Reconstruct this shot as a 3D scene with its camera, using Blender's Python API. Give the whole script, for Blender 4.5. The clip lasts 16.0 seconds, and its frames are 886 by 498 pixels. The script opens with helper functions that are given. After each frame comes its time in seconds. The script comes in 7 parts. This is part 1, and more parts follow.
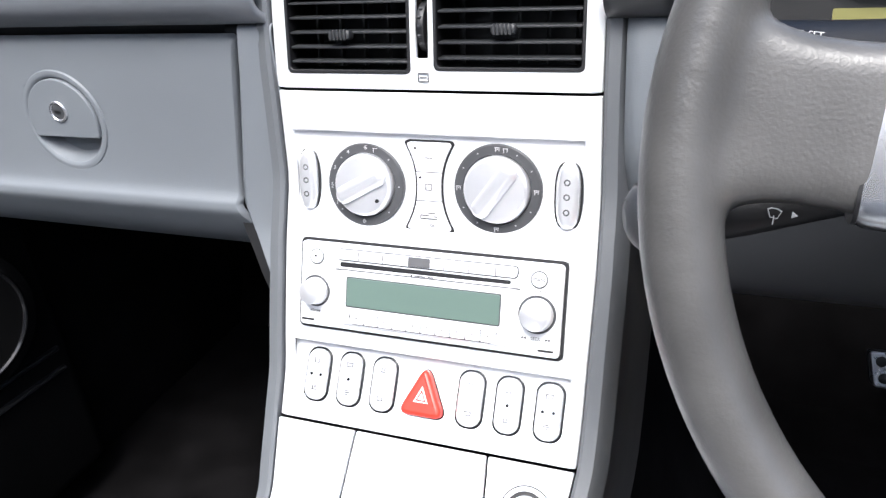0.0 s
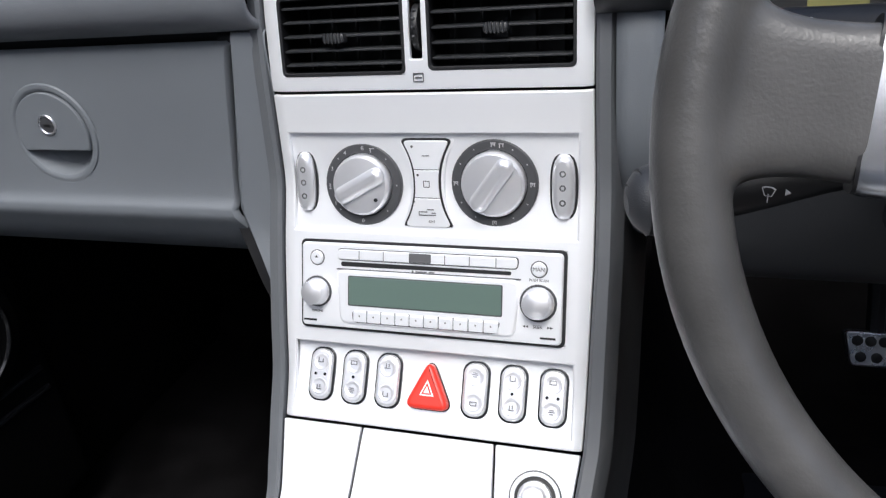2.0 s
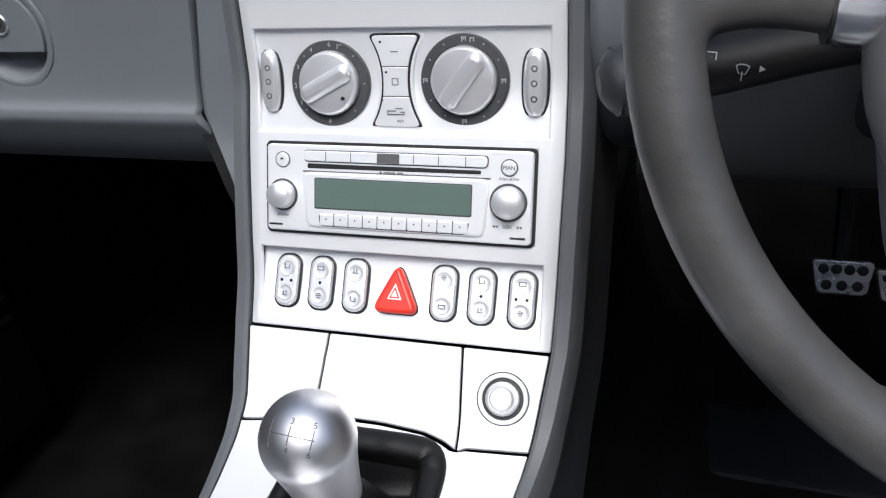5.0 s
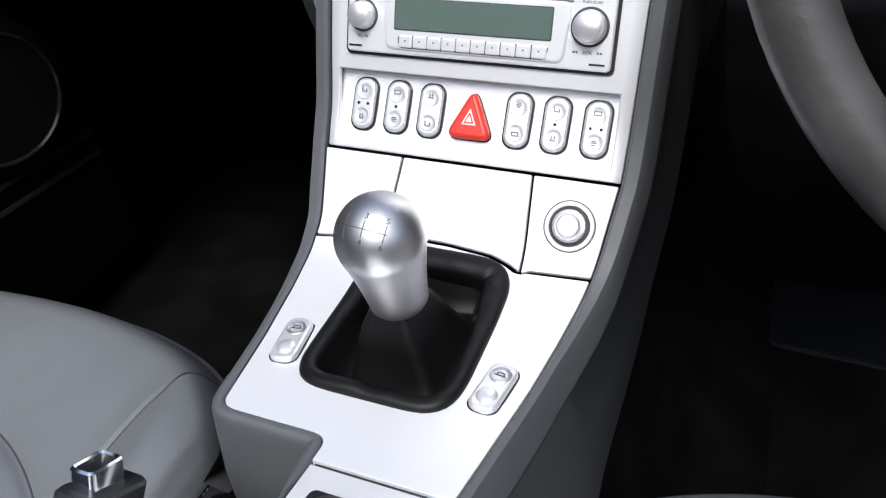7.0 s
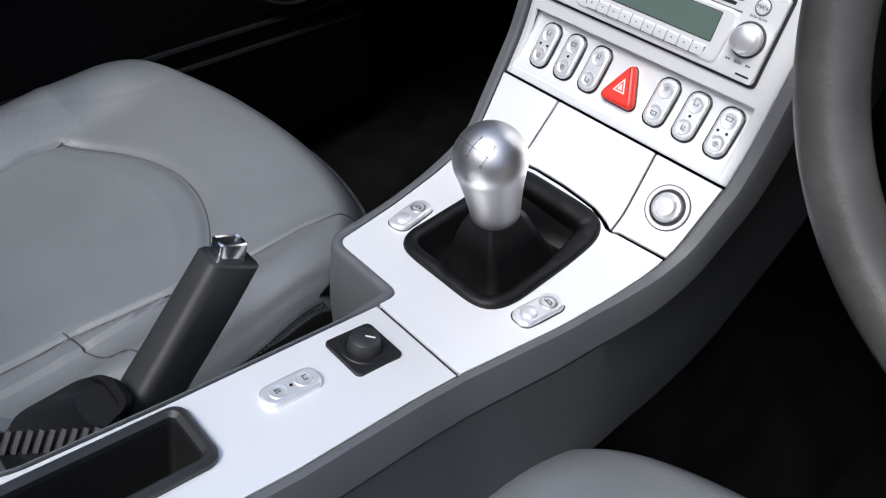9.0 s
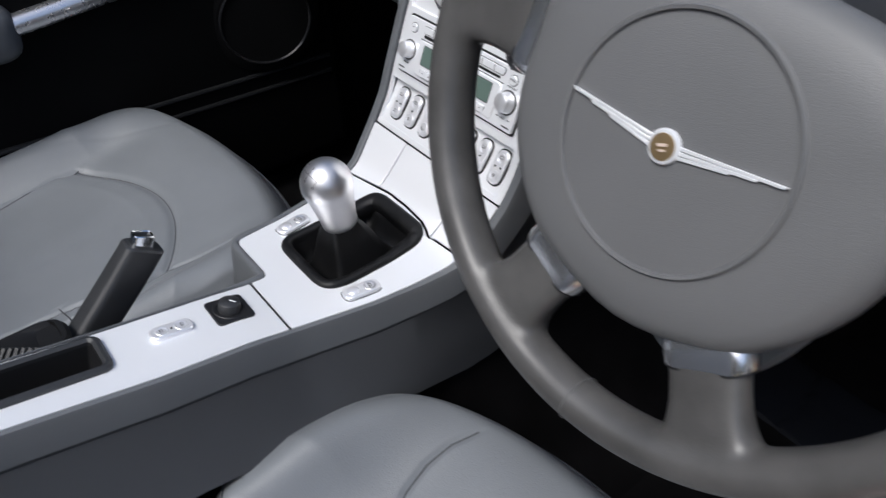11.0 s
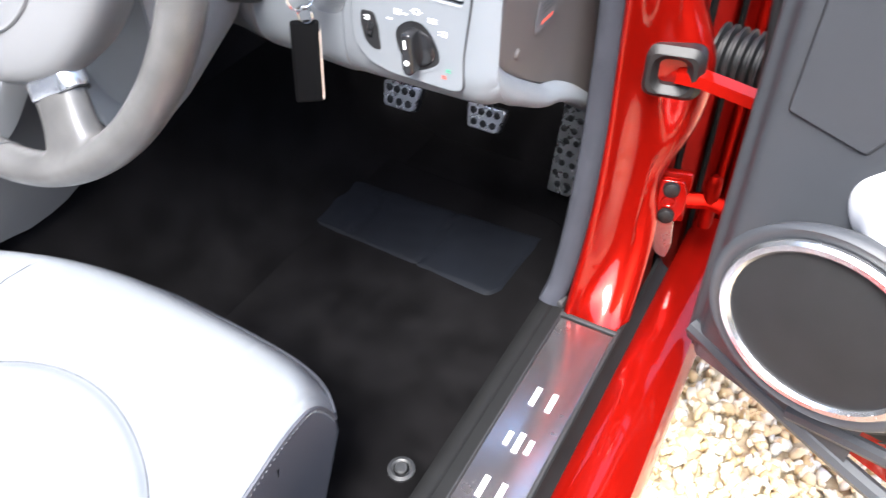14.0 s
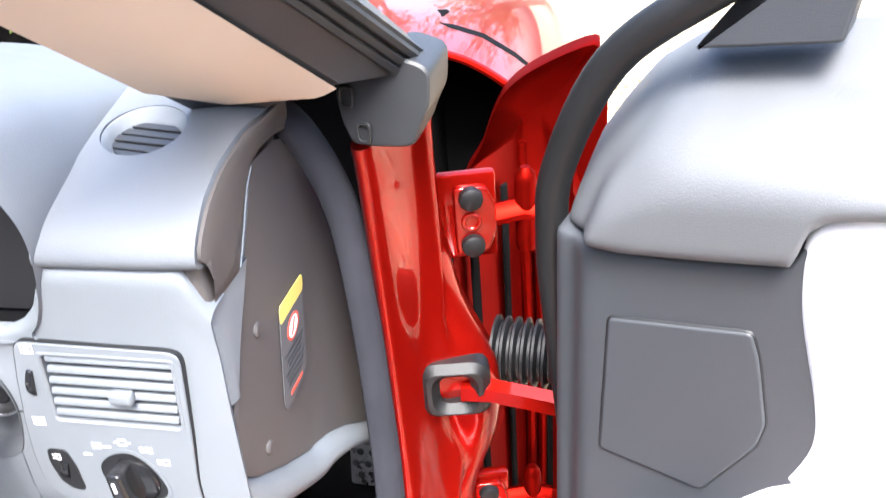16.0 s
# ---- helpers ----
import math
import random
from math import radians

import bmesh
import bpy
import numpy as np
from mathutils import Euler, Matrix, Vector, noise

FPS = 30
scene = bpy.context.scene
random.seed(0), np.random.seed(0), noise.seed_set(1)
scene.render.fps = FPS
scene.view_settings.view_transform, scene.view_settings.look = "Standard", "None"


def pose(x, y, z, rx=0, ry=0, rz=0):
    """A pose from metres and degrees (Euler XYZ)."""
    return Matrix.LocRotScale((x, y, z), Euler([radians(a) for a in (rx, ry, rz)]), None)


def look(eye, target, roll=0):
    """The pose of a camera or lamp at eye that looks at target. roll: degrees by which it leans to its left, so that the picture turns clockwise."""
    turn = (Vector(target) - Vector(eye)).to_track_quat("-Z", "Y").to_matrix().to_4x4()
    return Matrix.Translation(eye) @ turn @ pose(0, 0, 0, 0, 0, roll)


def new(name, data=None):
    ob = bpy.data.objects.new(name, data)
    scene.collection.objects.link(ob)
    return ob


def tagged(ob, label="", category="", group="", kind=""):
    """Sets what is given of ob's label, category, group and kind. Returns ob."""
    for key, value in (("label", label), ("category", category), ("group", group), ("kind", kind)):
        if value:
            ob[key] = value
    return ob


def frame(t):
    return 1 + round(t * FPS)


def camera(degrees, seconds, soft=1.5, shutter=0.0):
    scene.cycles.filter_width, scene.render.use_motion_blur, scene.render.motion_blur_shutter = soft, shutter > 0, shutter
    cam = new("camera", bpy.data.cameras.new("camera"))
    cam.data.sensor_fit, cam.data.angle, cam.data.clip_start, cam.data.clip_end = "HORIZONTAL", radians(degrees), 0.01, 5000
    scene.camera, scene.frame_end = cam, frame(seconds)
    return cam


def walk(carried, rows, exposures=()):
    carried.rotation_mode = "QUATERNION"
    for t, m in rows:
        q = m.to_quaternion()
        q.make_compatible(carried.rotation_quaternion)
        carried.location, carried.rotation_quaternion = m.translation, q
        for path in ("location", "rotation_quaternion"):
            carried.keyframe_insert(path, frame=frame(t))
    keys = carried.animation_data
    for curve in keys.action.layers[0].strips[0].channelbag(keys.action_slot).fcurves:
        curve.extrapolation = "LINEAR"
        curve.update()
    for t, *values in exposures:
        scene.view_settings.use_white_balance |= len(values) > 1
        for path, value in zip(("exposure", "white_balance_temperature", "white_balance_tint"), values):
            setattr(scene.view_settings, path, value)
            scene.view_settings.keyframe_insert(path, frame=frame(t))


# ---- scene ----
cam = camera(59.5, 16.0, 1.2, 0.25)
PATH = [
    (0, (0.189, -0.385, 1.034), (-0.515, 1.243, 0.11), -5.8),
    (0.5, (0.172, -0.401, 1.033), (-0.555, 1.223, 0.119), -6.5),
    (1, (0.168, -0.403, 1.037), (-0.567, 1.229, 0.146), -7.2),
    (1.5, (0.174, -0.397, 1.046), (-0.518, 1.256, 0.159), -7.2),
    (2, (0.173, -0.406, 1.034), (-0.452, 1.26, 0.12), -6.9),
    (2.5, (0.177, -0.408, 1.017), (-0.417, 1.25, 0.07), -6.3),
    (3, (0.183, -0.404, 1.01), (-0.418, 1.225, 0.016), -6.6),
    (3.2, (0.178, -0.409, 1.01), (-0.415, 1.229, 0.027), -6.7),
    (5.3, (0.175, -0.417, 0.993), (-0.374, 1.216, -0.021), -5.7),
    (5.5, (0.183, -0.414, 0.993), (-0.366, 1.199, -0.053), -6.3),
    (6, (0.176, -0.44, 0.981), (-0.38, 1.137, -0.117), -6.3),
    (6.5, (0.18, -0.444, 0.974), (-0.523, 1.007, -0.21), -7.1),
    (7, (0.18, -0.448, 0.963), (-0.504, 0.978, -0.261), -6.2),
    (7.5, (0.194, -0.455, 0.964), (-0.549, 0.909, -0.296), -5.7),
    (8, (0.221, -0.453, 0.972), (-0.689, 0.772, -0.321), -3.4),
    (8.2, (0.235, -0.454, 0.98), (-0.719, 0.679, -0.364), -2.8),
    (10.3, (0.387, -0.474, 1.101), (-0.79, 0.434, -0.236), -0.0),
    (10.5, (0.415, -0.476, 1.117), (-0.78, 0.45, -0.193), -1.1),
    (10.7, (0.471, -0.456, 1.141), (-0.767, 0.417, -0.165), -2.6),
    (10.8, (0.494, -0.453, 1.146), (-0.747, 0.429, -0.151), -2.6),
    (10.9, (0.537, -0.44, 1.144), (-0.708, 0.449, -0.144), -3.2),
    (11, (0.563, -0.43, 1.144), (-0.666, 0.472, -0.151), -2.6),
    (11.2, (0.639, -0.413, 1.138), (-0.612, 0.521, -0.112), -1.8),
    (11.5, (0.742, -0.394, 1.134), (-0.473, 0.545, -0.147), -1.1),
    (11.8, (0.807, -0.398, 1.136), (-0.367, 0.583, -0.152), -1.8),
    (12, (0.831, -0.405, 1.15), (-0.232, 0.634, -0.187), -2.9),
    (12.2, (0.854, -0.419, 1.15), (-0.118, 0.691, -0.201), -1.9),
    (12.5, (0.893, -0.445, 1.138), (-0.016, 0.722, -0.208), -1.9),
    (13, (0.918, -0.464, 1.134), (0.015, 0.716, -0.204), -2.4),
    (13.5, (0.94, -0.463, 1.125), (0.087, 0.725, -0.239), -1.6),
    (14, (0.944, -0.445, 1.124), (0.187, 0.806, -0.24), -1.8),
    (14.5, (0.936, -0.381, 1.116), (0.441, 1.033, -0.209), -2.3),
    (15, (0.923, -0.322, 1.126), (0.494, 1.184, -0.119), -3.8),
    (15.5, (0.91, -0.28, 1.142), (0.526, 1.343, 0.037), -3.9),
    (15.7, (0.905, -0.265, 1.149), (0.528, 1.391, 0.093), -4.2),
    (16, (0.9, -0.248, 1.163), (0.537, 1.449, 0.17), -4.9),
]
EXPOSURE = [(0, 1.75), (0.5, 1.38), (1.1, 1.03), (1.5, 0.8), (3, 0.65), (7, 0.5), (8.2, 0.5), (10.3, 0.4), (11.2, 0.45), (11.5, 0.6), (11.8, 1.0), (12.2, 1.65), (12.5, 2.1), (13, 2.6), (13.5, 2.8), (14, 2.9), (14.5, 3.05), (15, 3.05), (16, 3.0)]
walk(cam, [(t, look(eye, target, roll)) for t, eye, target, roll in PATH], [(t, e - 0.1, 6100, 8) for t, e in EXPOSURE])
# ---- world, sun ----
SUN_ELEV, SUN_AZ = 60.0, 168.0
world = bpy.data.worlds.new("overcast_sky")
scene.world = world
world.use_nodes = True
wn = world.node_tree.nodes
sky = wn.new("ShaderNodeTexSky")
sky.sky_type = "NISHITA"
sky.sun_disc = False
sky.sun_elevation = radians(SUN_ELEV)
sky.sun_rotation = radians(SUN_AZ)
sky.air_density, sky.dust_density, sky.ozone_density = 1.0, 4.0, 1.0
wn["Background"].inputs["Strength"].default_value = 0.15
world.node_tree.links.new(sky.outputs[0], wn["Background"].inputs["Color"])
sun = new("sun", bpy.data.lights.new("sun", "SUN"))
sun.data.energy, sun.data.angle, sun.data.color = 1.9, radians(25), (1.0, 0.97, 0.93)
sun.matrix_world = Matrix.Translation((0, 0, 6)) @ Euler((radians(90 - SUN_ELEV), 0, radians(180 - SUN_AZ))).to_matrix().to_4x4()

# ---- materials ----


def material(name, colour, rough=0.5, metal=0.0, vary=0.0, scale=8.0, grain=0.0, grain_scale=900.0, coat=0.0, colour2=None, spec=0.5, rough_vary=0.0, edge=None):
    """A principled surface: two colours mixed by coarse noise, fine grain as bump, wear in the roughness."""
    m = bpy.data.materials.new(name)
    m.use_nodes = True
    n, l = m.node_tree.nodes, m.node_tree.links
    b = n["Principled BSDF"]
    b.inputs["Roughness"].default_value = rough
    b.inputs["Metallic"].default_value = metal
    b.inputs["Coat Weight"].default_value = coat
    b.inputs["Coat Roughness"].default_value = 0.04
    b.inputs["Specular IOR Level"].default_value = spec
    if edge:
        b.inputs["Specular Tint"].default_value = (*edge, 1)
    co = n.new("ShaderNodeTexCoord")
    c1 = (*colour, 1)
    c2 = (*(colour2 or [max(0, c * (1 - vary)) for c in colour]), 1)
    noi = n.new("ShaderNodeTexNoise")
    noi.inputs["Scale"].default_value, noi.inputs["Detail"].default_value = scale, 6
    l.new(co.outputs["Object"], noi.inputs["Vector"])
    ramp = n.new("ShaderNodeValToRGB")
    ramp.color_ramp.elements[0].position, ramp.color_ramp.elements[1].position = 0.35, 0.7
    ramp.color_ramp.elements[0].color, ramp.color_ramp.elements[1].color = c1, c2
    l.new(noi.outputs["Fac"], ramp.inputs["Fac"])
    l.new(ramp.outputs["Color"], b.inputs["Base Color"])
    if rough_vary:
        mr = n.new("ShaderNodeMapRange")
        mr.inputs["To Min"].default_value, mr.inputs["To Max"].default_value = max(0.02, rough - rough_vary), min(1, rough + rough_vary)
        n2 = n.new("ShaderNodeTexNoise")
        n2.inputs["Scale"].default_value, n2.inputs["Detail"].default_value = scale * 4, 8
        l.new(co.outputs["Object"], n2.inputs["Vector"])
        l.new(n2.outputs["Fac"], mr.inputs["Value"])
        l.new(mr.outputs["Result"], b.inputs["Roughness"])
    if grain:
        g = n.new("ShaderNodeTexNoise")
        g.inputs["Scale"].default_value, g.inputs["Detail"].default_value = grain_scale, 3
        l.new(co.outputs["Object"], g.inputs["Vector"])
        bp = n.new("ShaderNodeBump")
        bp.inputs["Strength"].default_value, bp.inputs["Distance"].default_value = grain, 0.0006
        l.new(g.outputs["Fac"], bp.inputs["Height"])
        l.new(bp.outputs["Normal"], b.inputs["Normal"])
    return m


SILVER = material("silver_painted_plastic", (0.88, 0.89, 0.91), 0.36, 0.40, 0.05, 5, 0.05, 1500, rough_vary=0.05)
BUTTON = material("satin_silver_button", (0.86, 0.86, 0.88), 0.30, 0.6, 0.05, 12, 0.03, 1800, rough_vary=0.04)
SATIN = material("satin_metal", (0.66, 0.66, 0.68), 0.28, 0.9, 0.05, 20, 0.04, 1800, rough_vary=0.05)
CHROME = material("chrome", (0.78, 0.79, 0.8), 0.12, 1.0, 0.04, 15, rough_vary=0.05)
DASH = material("grey_grained_plastic", (0.148, 0.161, 0.176), 0.5, 0, 0.1, 6, 0.35, 1400, rough_vary=0.06)
DASHTOP = material("dark_soft_dash_pad", (0.112, 0.12, 0.132), 0.55, 0, 0.12, 7, 0.4, 1200, rough_vary=0.06)
ENDCAP = material("taupe_end_panel", (0.074, 0.067, 0.066), 0.5, 0, 0.1, 7, 0.3, 1300)
DOORCARD = material("charcoal_grey_door_plastic", (0.040, 0.043, 0.049), 0.5, 0, 0.12, 6, 0.35, 1400, rough_vary=0.06)
TRIM = material("dark_grey_console_plastic", (0.036, 0.038, 0.042), 0.48, 0, 0.12, 6, 0.35, 1400, rough_vary=0.06)
BLACK = material("black_plastic", (0.008, 0.008, 0.009), 0.5, 0, 0.2, 20, 0.2, 1500)
SLATE = material("charcoal_slats", (0.025, 0.026, 0.028), 0.45, 0, 0.2, 20, 0.2, 1500)
SILLBLK = material("matt_black_sill_plastic", (0.007, 0.007, 0.007), 0.65, 0, 0.3, 20, 0.3, 1200, spec=0.15)
GLOSSB = material("glossy_black_plastic", (0.012, 0.012, 0.013), 0.15, 0, 0.1, 20)
RUBBER = material("black_rubber", (0.02, 0.02, 0.021), 0.6, 0, 0.3, 30, 0.3, 900)
BLACKRUB = material("soft_black_rubber", (0.009, 0.009, 0.0095), 0.5, 0, 0.3, 30, 0.3, 900, spec=0.35)
STRIP = material("mid_grey_console_trim", (0.105, 0.111, 0.119), 0.48, 0, 0.1, 6, 0.35, 1400, rough_vary=0.06)
GRILLE = material("black_speaker_cloth", (0.016, 0.016, 0.017), 0.7, 0, 0.2, 30, 0.6, 1800, spec=0.2)
SEAL = material("grey_flocked_seal", (0.030, 0.0315, 0.040), 0.85, 0, 0.2, 25, 0.5, 1600, spec=0.2)
LEATHER = material("grey_leather", (0.160, 0.170, 0.182), 0.42, 0, 0.1, 9, 0.55, 700, rough_vary=0.07)
# Darker copy of LEATHER that carries the shade on the cushions' sides.
LEATHERSHADE = material("shaded_side_leather", (0.05, 0.052, 0.062), 0.45, 0, 0.15, 9, 0.5, 700)
PALE = material("pale_grey_leather", (0.74, 0.75, 0.77), 0.5, 0, 0.05, 9, 0.5, 700)
WHEEL = material("grey_wheel_leather", (0.082, 0.080, 0.078), 0.36, 0, 0.38, 26, 0.26, 650, rough_vary=0.12)
HUB = material("grey_airbag_cover", (0.130, 0.132, 0.135), 0.48, 0, 0.1, 8, 0.35, 1300)
BOOT = material("black_gaiter_leather", (0.0045, 0.0045, 0.005), 0.5, 0, 0.3, 20, 0.25, 700, spec=0.3)
CARPET = material("black_carpet", (0.0064, 0.0060, 0.0065), 0.95, 0, 0.6, 14, 1.0, 2200, spec=0.04)
MATPAD = material("blue_black_heel_pad", (0.0048, 0.006, 0.009), 0.7, 0, 0.4, 12, 0.5, 500, spec=0.15)
RED = material("red_metallic_paint", (0.27, 0.0045, 0.002), 0.32, 0.6, 0.14, 4, coat=0.6, rough_vary=0.03, spec=0.25, edge=(0.8, 0.08, 0.04))
BOLSTER = material("charcoal_bolster_leather", (0.085, 0.09, 0.098), 0.42, 0, 0.12, 9, 0.5, 700)
SEAM = material("grey_seam_thread", (0.055, 0.057, 0.062), 0.7, 0, 0.2, 30)
# Duller, darker copy of RED with the hinge recess's shade in its colour.
REDSHADE = material("shaded_red_paint", (0.22, 0.004, 0.002), 0.42, 0.85, 0.3, 9, 0.2, 600, edge=(0.5, 0.02, 0.01))
# Near-black; on the passenger door and in gaps it stands in for shade.
NEARBLACK = material("matt_near_black", (0.0035, 0.0035, 0.0038), 0.85, 0, 0.3, 9, 0.3, 900, spec=0.08)
KNOB = material("satin_aluminium_knob", (0.6, 0.6, 0.62), 0.42, 1.0, 0.06, 15, 0.03, 2000, rough_vary=0.04)
# Lighter than DOORCARD: light from above is put into the pad's colour.
DOORPAD = material("toplit_door_pad", (0.090, 0.093, 0.099), 0.55, 0, 0.1, 6, 0.4, 1200)
HAZRED = material("red_hazard_button", (0.72, 0.035, 0.02), 0.4, 0, 0.08, 30)
WHITE = material("white_print", (0.85, 0.85, 0.85), 0.6, 0, 0.05, 20)
FADED = material("faded_grey_print", (0.42, 0.42, 0.43), 0.6, 0, 0.05, 20)
LCD = material("grey_green_display", (0.10, 0.145, 0.125), 0.3, 0, 0.06, 9)
PRINT = material("grey_print", (0.09, 0.09, 0.095), 0.6, 0, 0.1, 20)
YELLOW = material("yellow_label", (0.72, 0.55, 0.14), 0.5, 0, 0.06, 20)
BEIGE = material("beige_trim_cloth", (0.62, 0.5, 0.41), 0.8, 0, 0.06, 12, 0.3, 1500)
STEEL = material("dull_sill_steel", (0.44, 0.40, 0.40), 0.24, 0.95, 0.12, 9, 0.1, 1200, rough_vary=0.1)
BAND = material("satin_spoke_band", (0.74, 0.75, 0.77), 0.26, 0.95, 0.05, 15, rough_vary=0.04)
DIALFACE = material("brushed_dial_knob", (0.86, 0.86, 0.88), 0.34, 0.72, 0.08, 30, 0.05, 1500, rough_vary=0.08)
BRONZE = material("bronze_emblem", (0.42, 0.30, 0.16), 0.35, 0.7, 0.2, 60)
DIAL = material("dark_grey_dial_ring", (0.055, 0.056, 0.06), 0.45, 0, 0.2, 20, 0.2, 1500)
LCDY = material("olive_display", (0.20, 0.19, 0.07), 0.35, 0, 0.1, 20)
GREENP = material("green_print", (0.05, 0.35, 0.2), 0.5)
REDP = material("red_print", (0.6, 0.08, 0.05), 0.5)

# ---- mesh tools ----


def thing(name, loc, label, category, group="", kind=""):
    ob = new(name)
    ob.location = loc
    ob.empty_display_size = 0.02
    return tagged(ob, label, category, group, kind)


def root_loc(ob):
    while ob.parent:
        ob = ob.parent
    return Vector(ob.location)


def part(name, bm, mat, parent=None, label="", m=None, smooth=True, sharp=35):
    """One mesh object from bm (in world metres, after the pose m) under a thing or part."""
    if m is not None:
        bm.transform(m)
    if parent is not None:
        bm.transform(Matrix.Translation(-root_loc(parent)))
    bmesh.ops.recalc_face_normals(bm, faces=bm.faces)
    for f in bm.faces:
        f.smooth = smooth and len(f.verts) < 7
    if smooth:
        lim = radians(sharp)
        for e in bm.edges:
            if len(e.link_faces) == 2 and e.calc_face_angle(0) > lim:
                e.smooth = False
    me = bpy.data.meshes.new(name)
    bm.to_mesh(me)
    bm.free()
    me.materials.append(mat)
    ob = new(name, me)
    if parent is not None:
        ob.parent = parent
    if label:
        ob["label"] = label
    return ob


def single(name, bm, mat, label, category, m=None, group="", kind="", smooth=True, sharp=35):
    """A one-mesh thing, its origin at the middle of its underside."""
    if m is not None:
        bm.transform(m)
    lo = [min(v.co[i] for v in bm.verts) for i in range(3)]
    hi = [max(v.co[i] for v in bm.verts) for i in range(3)]
    at = Vector(((lo[0] + hi[0]) / 2, (lo[1] + hi[1]) / 2, lo[2]))
    bm.transform(Matrix.Translation(-at))
    ob = part(name, bm, mat, None, "", None, smooth, sharp)
    ob.location = at
    return tagged(ob, label, category, group, kind)


def rrect(w, h, r, n=5, cx=0, cy=0):
    r = min(r, w / 2 - 1e-5, h / 2 - 1e-5)
    pts = []
    for qx, qy, a0 in ((1, 1, 0), (-1, 1, 90), (-1, -1, 180), (1, -1, 270)):
        for i in range(n + 1):
            a = radians(a0 + 90 * i / n)
            pts.append((cx + qx * (w / 2 - r) + r * math.cos(a), cy + qy * (h / 2 - r) + r * math.sin(a)))
    return pts


def oval(rx, ry, n=32, cx=0, cy=0):
    return [(cx + rx * math.cos(2 * math.pi * i / n), cy + ry * math.sin(2 * math.pi * i / n)) for i in range(n)]


def squircle(a, b, n, p):
    """A rounded-square outline with n points at even angles."""
    rs = [(math.cos(t), math.sin(t)) for t in [2 * math.pi * i / n for i in range(n)]]
    return [(c / (abs(c / a) ** p + abs(s / b) ** p) ** (1 / p), s / (abs(c / a) ** p + abs(s / b) ** p) ** (1 / p)) for c, s in rs]


def rounded(poly, r, n=4):
    """A polygon (counter-clockwise) with its corners rounded."""
    out = []
    k = len(poly)
    for i in range(k):
        p, a, b = Vector(poly[i]), Vector(poly[i - 1]), Vector(poly[(i + 1) % k])
        da, db = (a - p), (b - p)
        ra = min(r, da.length * 0.45)
        rb = min(r, db.length * 0.45)
        p0, p1 = p + da.normalized() * ra, p + db.normalized() * rb
        for j in range(n + 1):
            t = j / n
            q = p0 * (1 - t) ** 2 + p * 2 * t * (1 - t) + p1 * t * t
            out.append((q.x, q.y))
    return out


def inset(pts, d):
    k = len(pts)
    out = []
    for i in range(k):
        a, p, b = Vector(pts[i - 1]), Vector(pts[i]), Vector(pts[(i + 1) % k])
        e1, e2 = (p - a), (b - p)
        n1 = Vector((-e1.y, e1.x)).normalized() if e1.length > 1e-9 else Vector((0, 0))
        n2 = Vector((-e2.y, e2.x)).normalized() if e2.length > 1e-9 else n1
        nn = n1 + n2
        if nn.length < 1e-6:
            nn = n1
        nn.normalize()
        c = max(0.4, nn.dot(n1)) if n1.length else 1
        q = p + nn * (d / c)
        out.append((q.x, q.y))
    return out


def rings(loops, cap0=True, cap1=True, closed=True):
    """Skin between loops of 3D points, each with the same count."""
    bm = bmesh.new()
    vs = [[bm.verts.new(p) for p in lp] for lp in loops]
    n = len(vs[0])
    for a, b in zip(vs, vs[1:]):
        for i in range(n if closed else n - 1):
            j = (i + 1) % n
            bm.faces.new((a[i], a[j], b[j], b[i]))
    if cap0:
        bm.faces.new(vs[0][::-1])
    if cap1:
        bm.faces.new(vs[-1])
    return bm


def prism(pts, w0, w1, bev=0.0, steps=3, back=True):
    """Outline extruded from w0 to w1 with a rounded front edge."""
    loops = [[(x, y, w0) for x, y in pts]]
    if bev <= 0:
        loops.append([(x, y, w1) for x, y in pts])
    else:
        for i in range(steps + 1):
            a = math.pi / 2 * i / steps
            q = inset(pts, bev * (1 - math.cos(a)))
            loops.append([(x, y, w1 - bev + bev * math.sin(a)) for x, y in q])
    return rings(loops, back, True)


def hoop(outer, inner, w0, w1, bev=0.0):
    """A flat ring between two outlines of the same count, with chamfered front edges."""
    b = bev
    loops = [[(x, y, w0) for x, y in outer], [(x, y, w1 - b) for x, y in outer]]
    if b:
        loops.append([(x, y, w1) for x, y in inset(outer, b)])
        loops.append([(x, y, w1) for x, y in inset(inner, -b)])
    else:
        loops.append([(x, y, w1) for x, y in inner])
    loops.append([(x, y, w1 - b) for x, y in inner] if b else [(x, y, w1 - 0.0001) for x, y in inner])
    loops.append([(x, y, w0) for x, y in inner])
    loops.append(loops[0])
    bm = rings(loops, False, False)
    bmesh.ops.remove_doubles(bm, verts=bm.verts, dist=1e-6)
    return bm


def lathe(prof, n=32, cap=True):
    loops = [[(max(r, 1e-5) * math.cos(2 * math.pi * i / n), max(r, 1e-5) * math.sin(2 * math.pi * i / n), w) for i in range(n)] for r, w in prof]
    return rings(loops, cap, cap)


def block(sx, sy, sz, r=0.0, seg=2, c=(0, 0, 0)):
    bm = bmesh.new()
    bmesh.ops.create_cube(bm, size=1, matrix=Matrix.Translation(c) @ Matrix.Diagonal((sx, sy, sz, 1)))
    if r:
        bmesh.ops.bevel(bm, geom=list(bm.edges), offset=r, segments=seg, profile=0.5, affect="EDGES")
    return bm


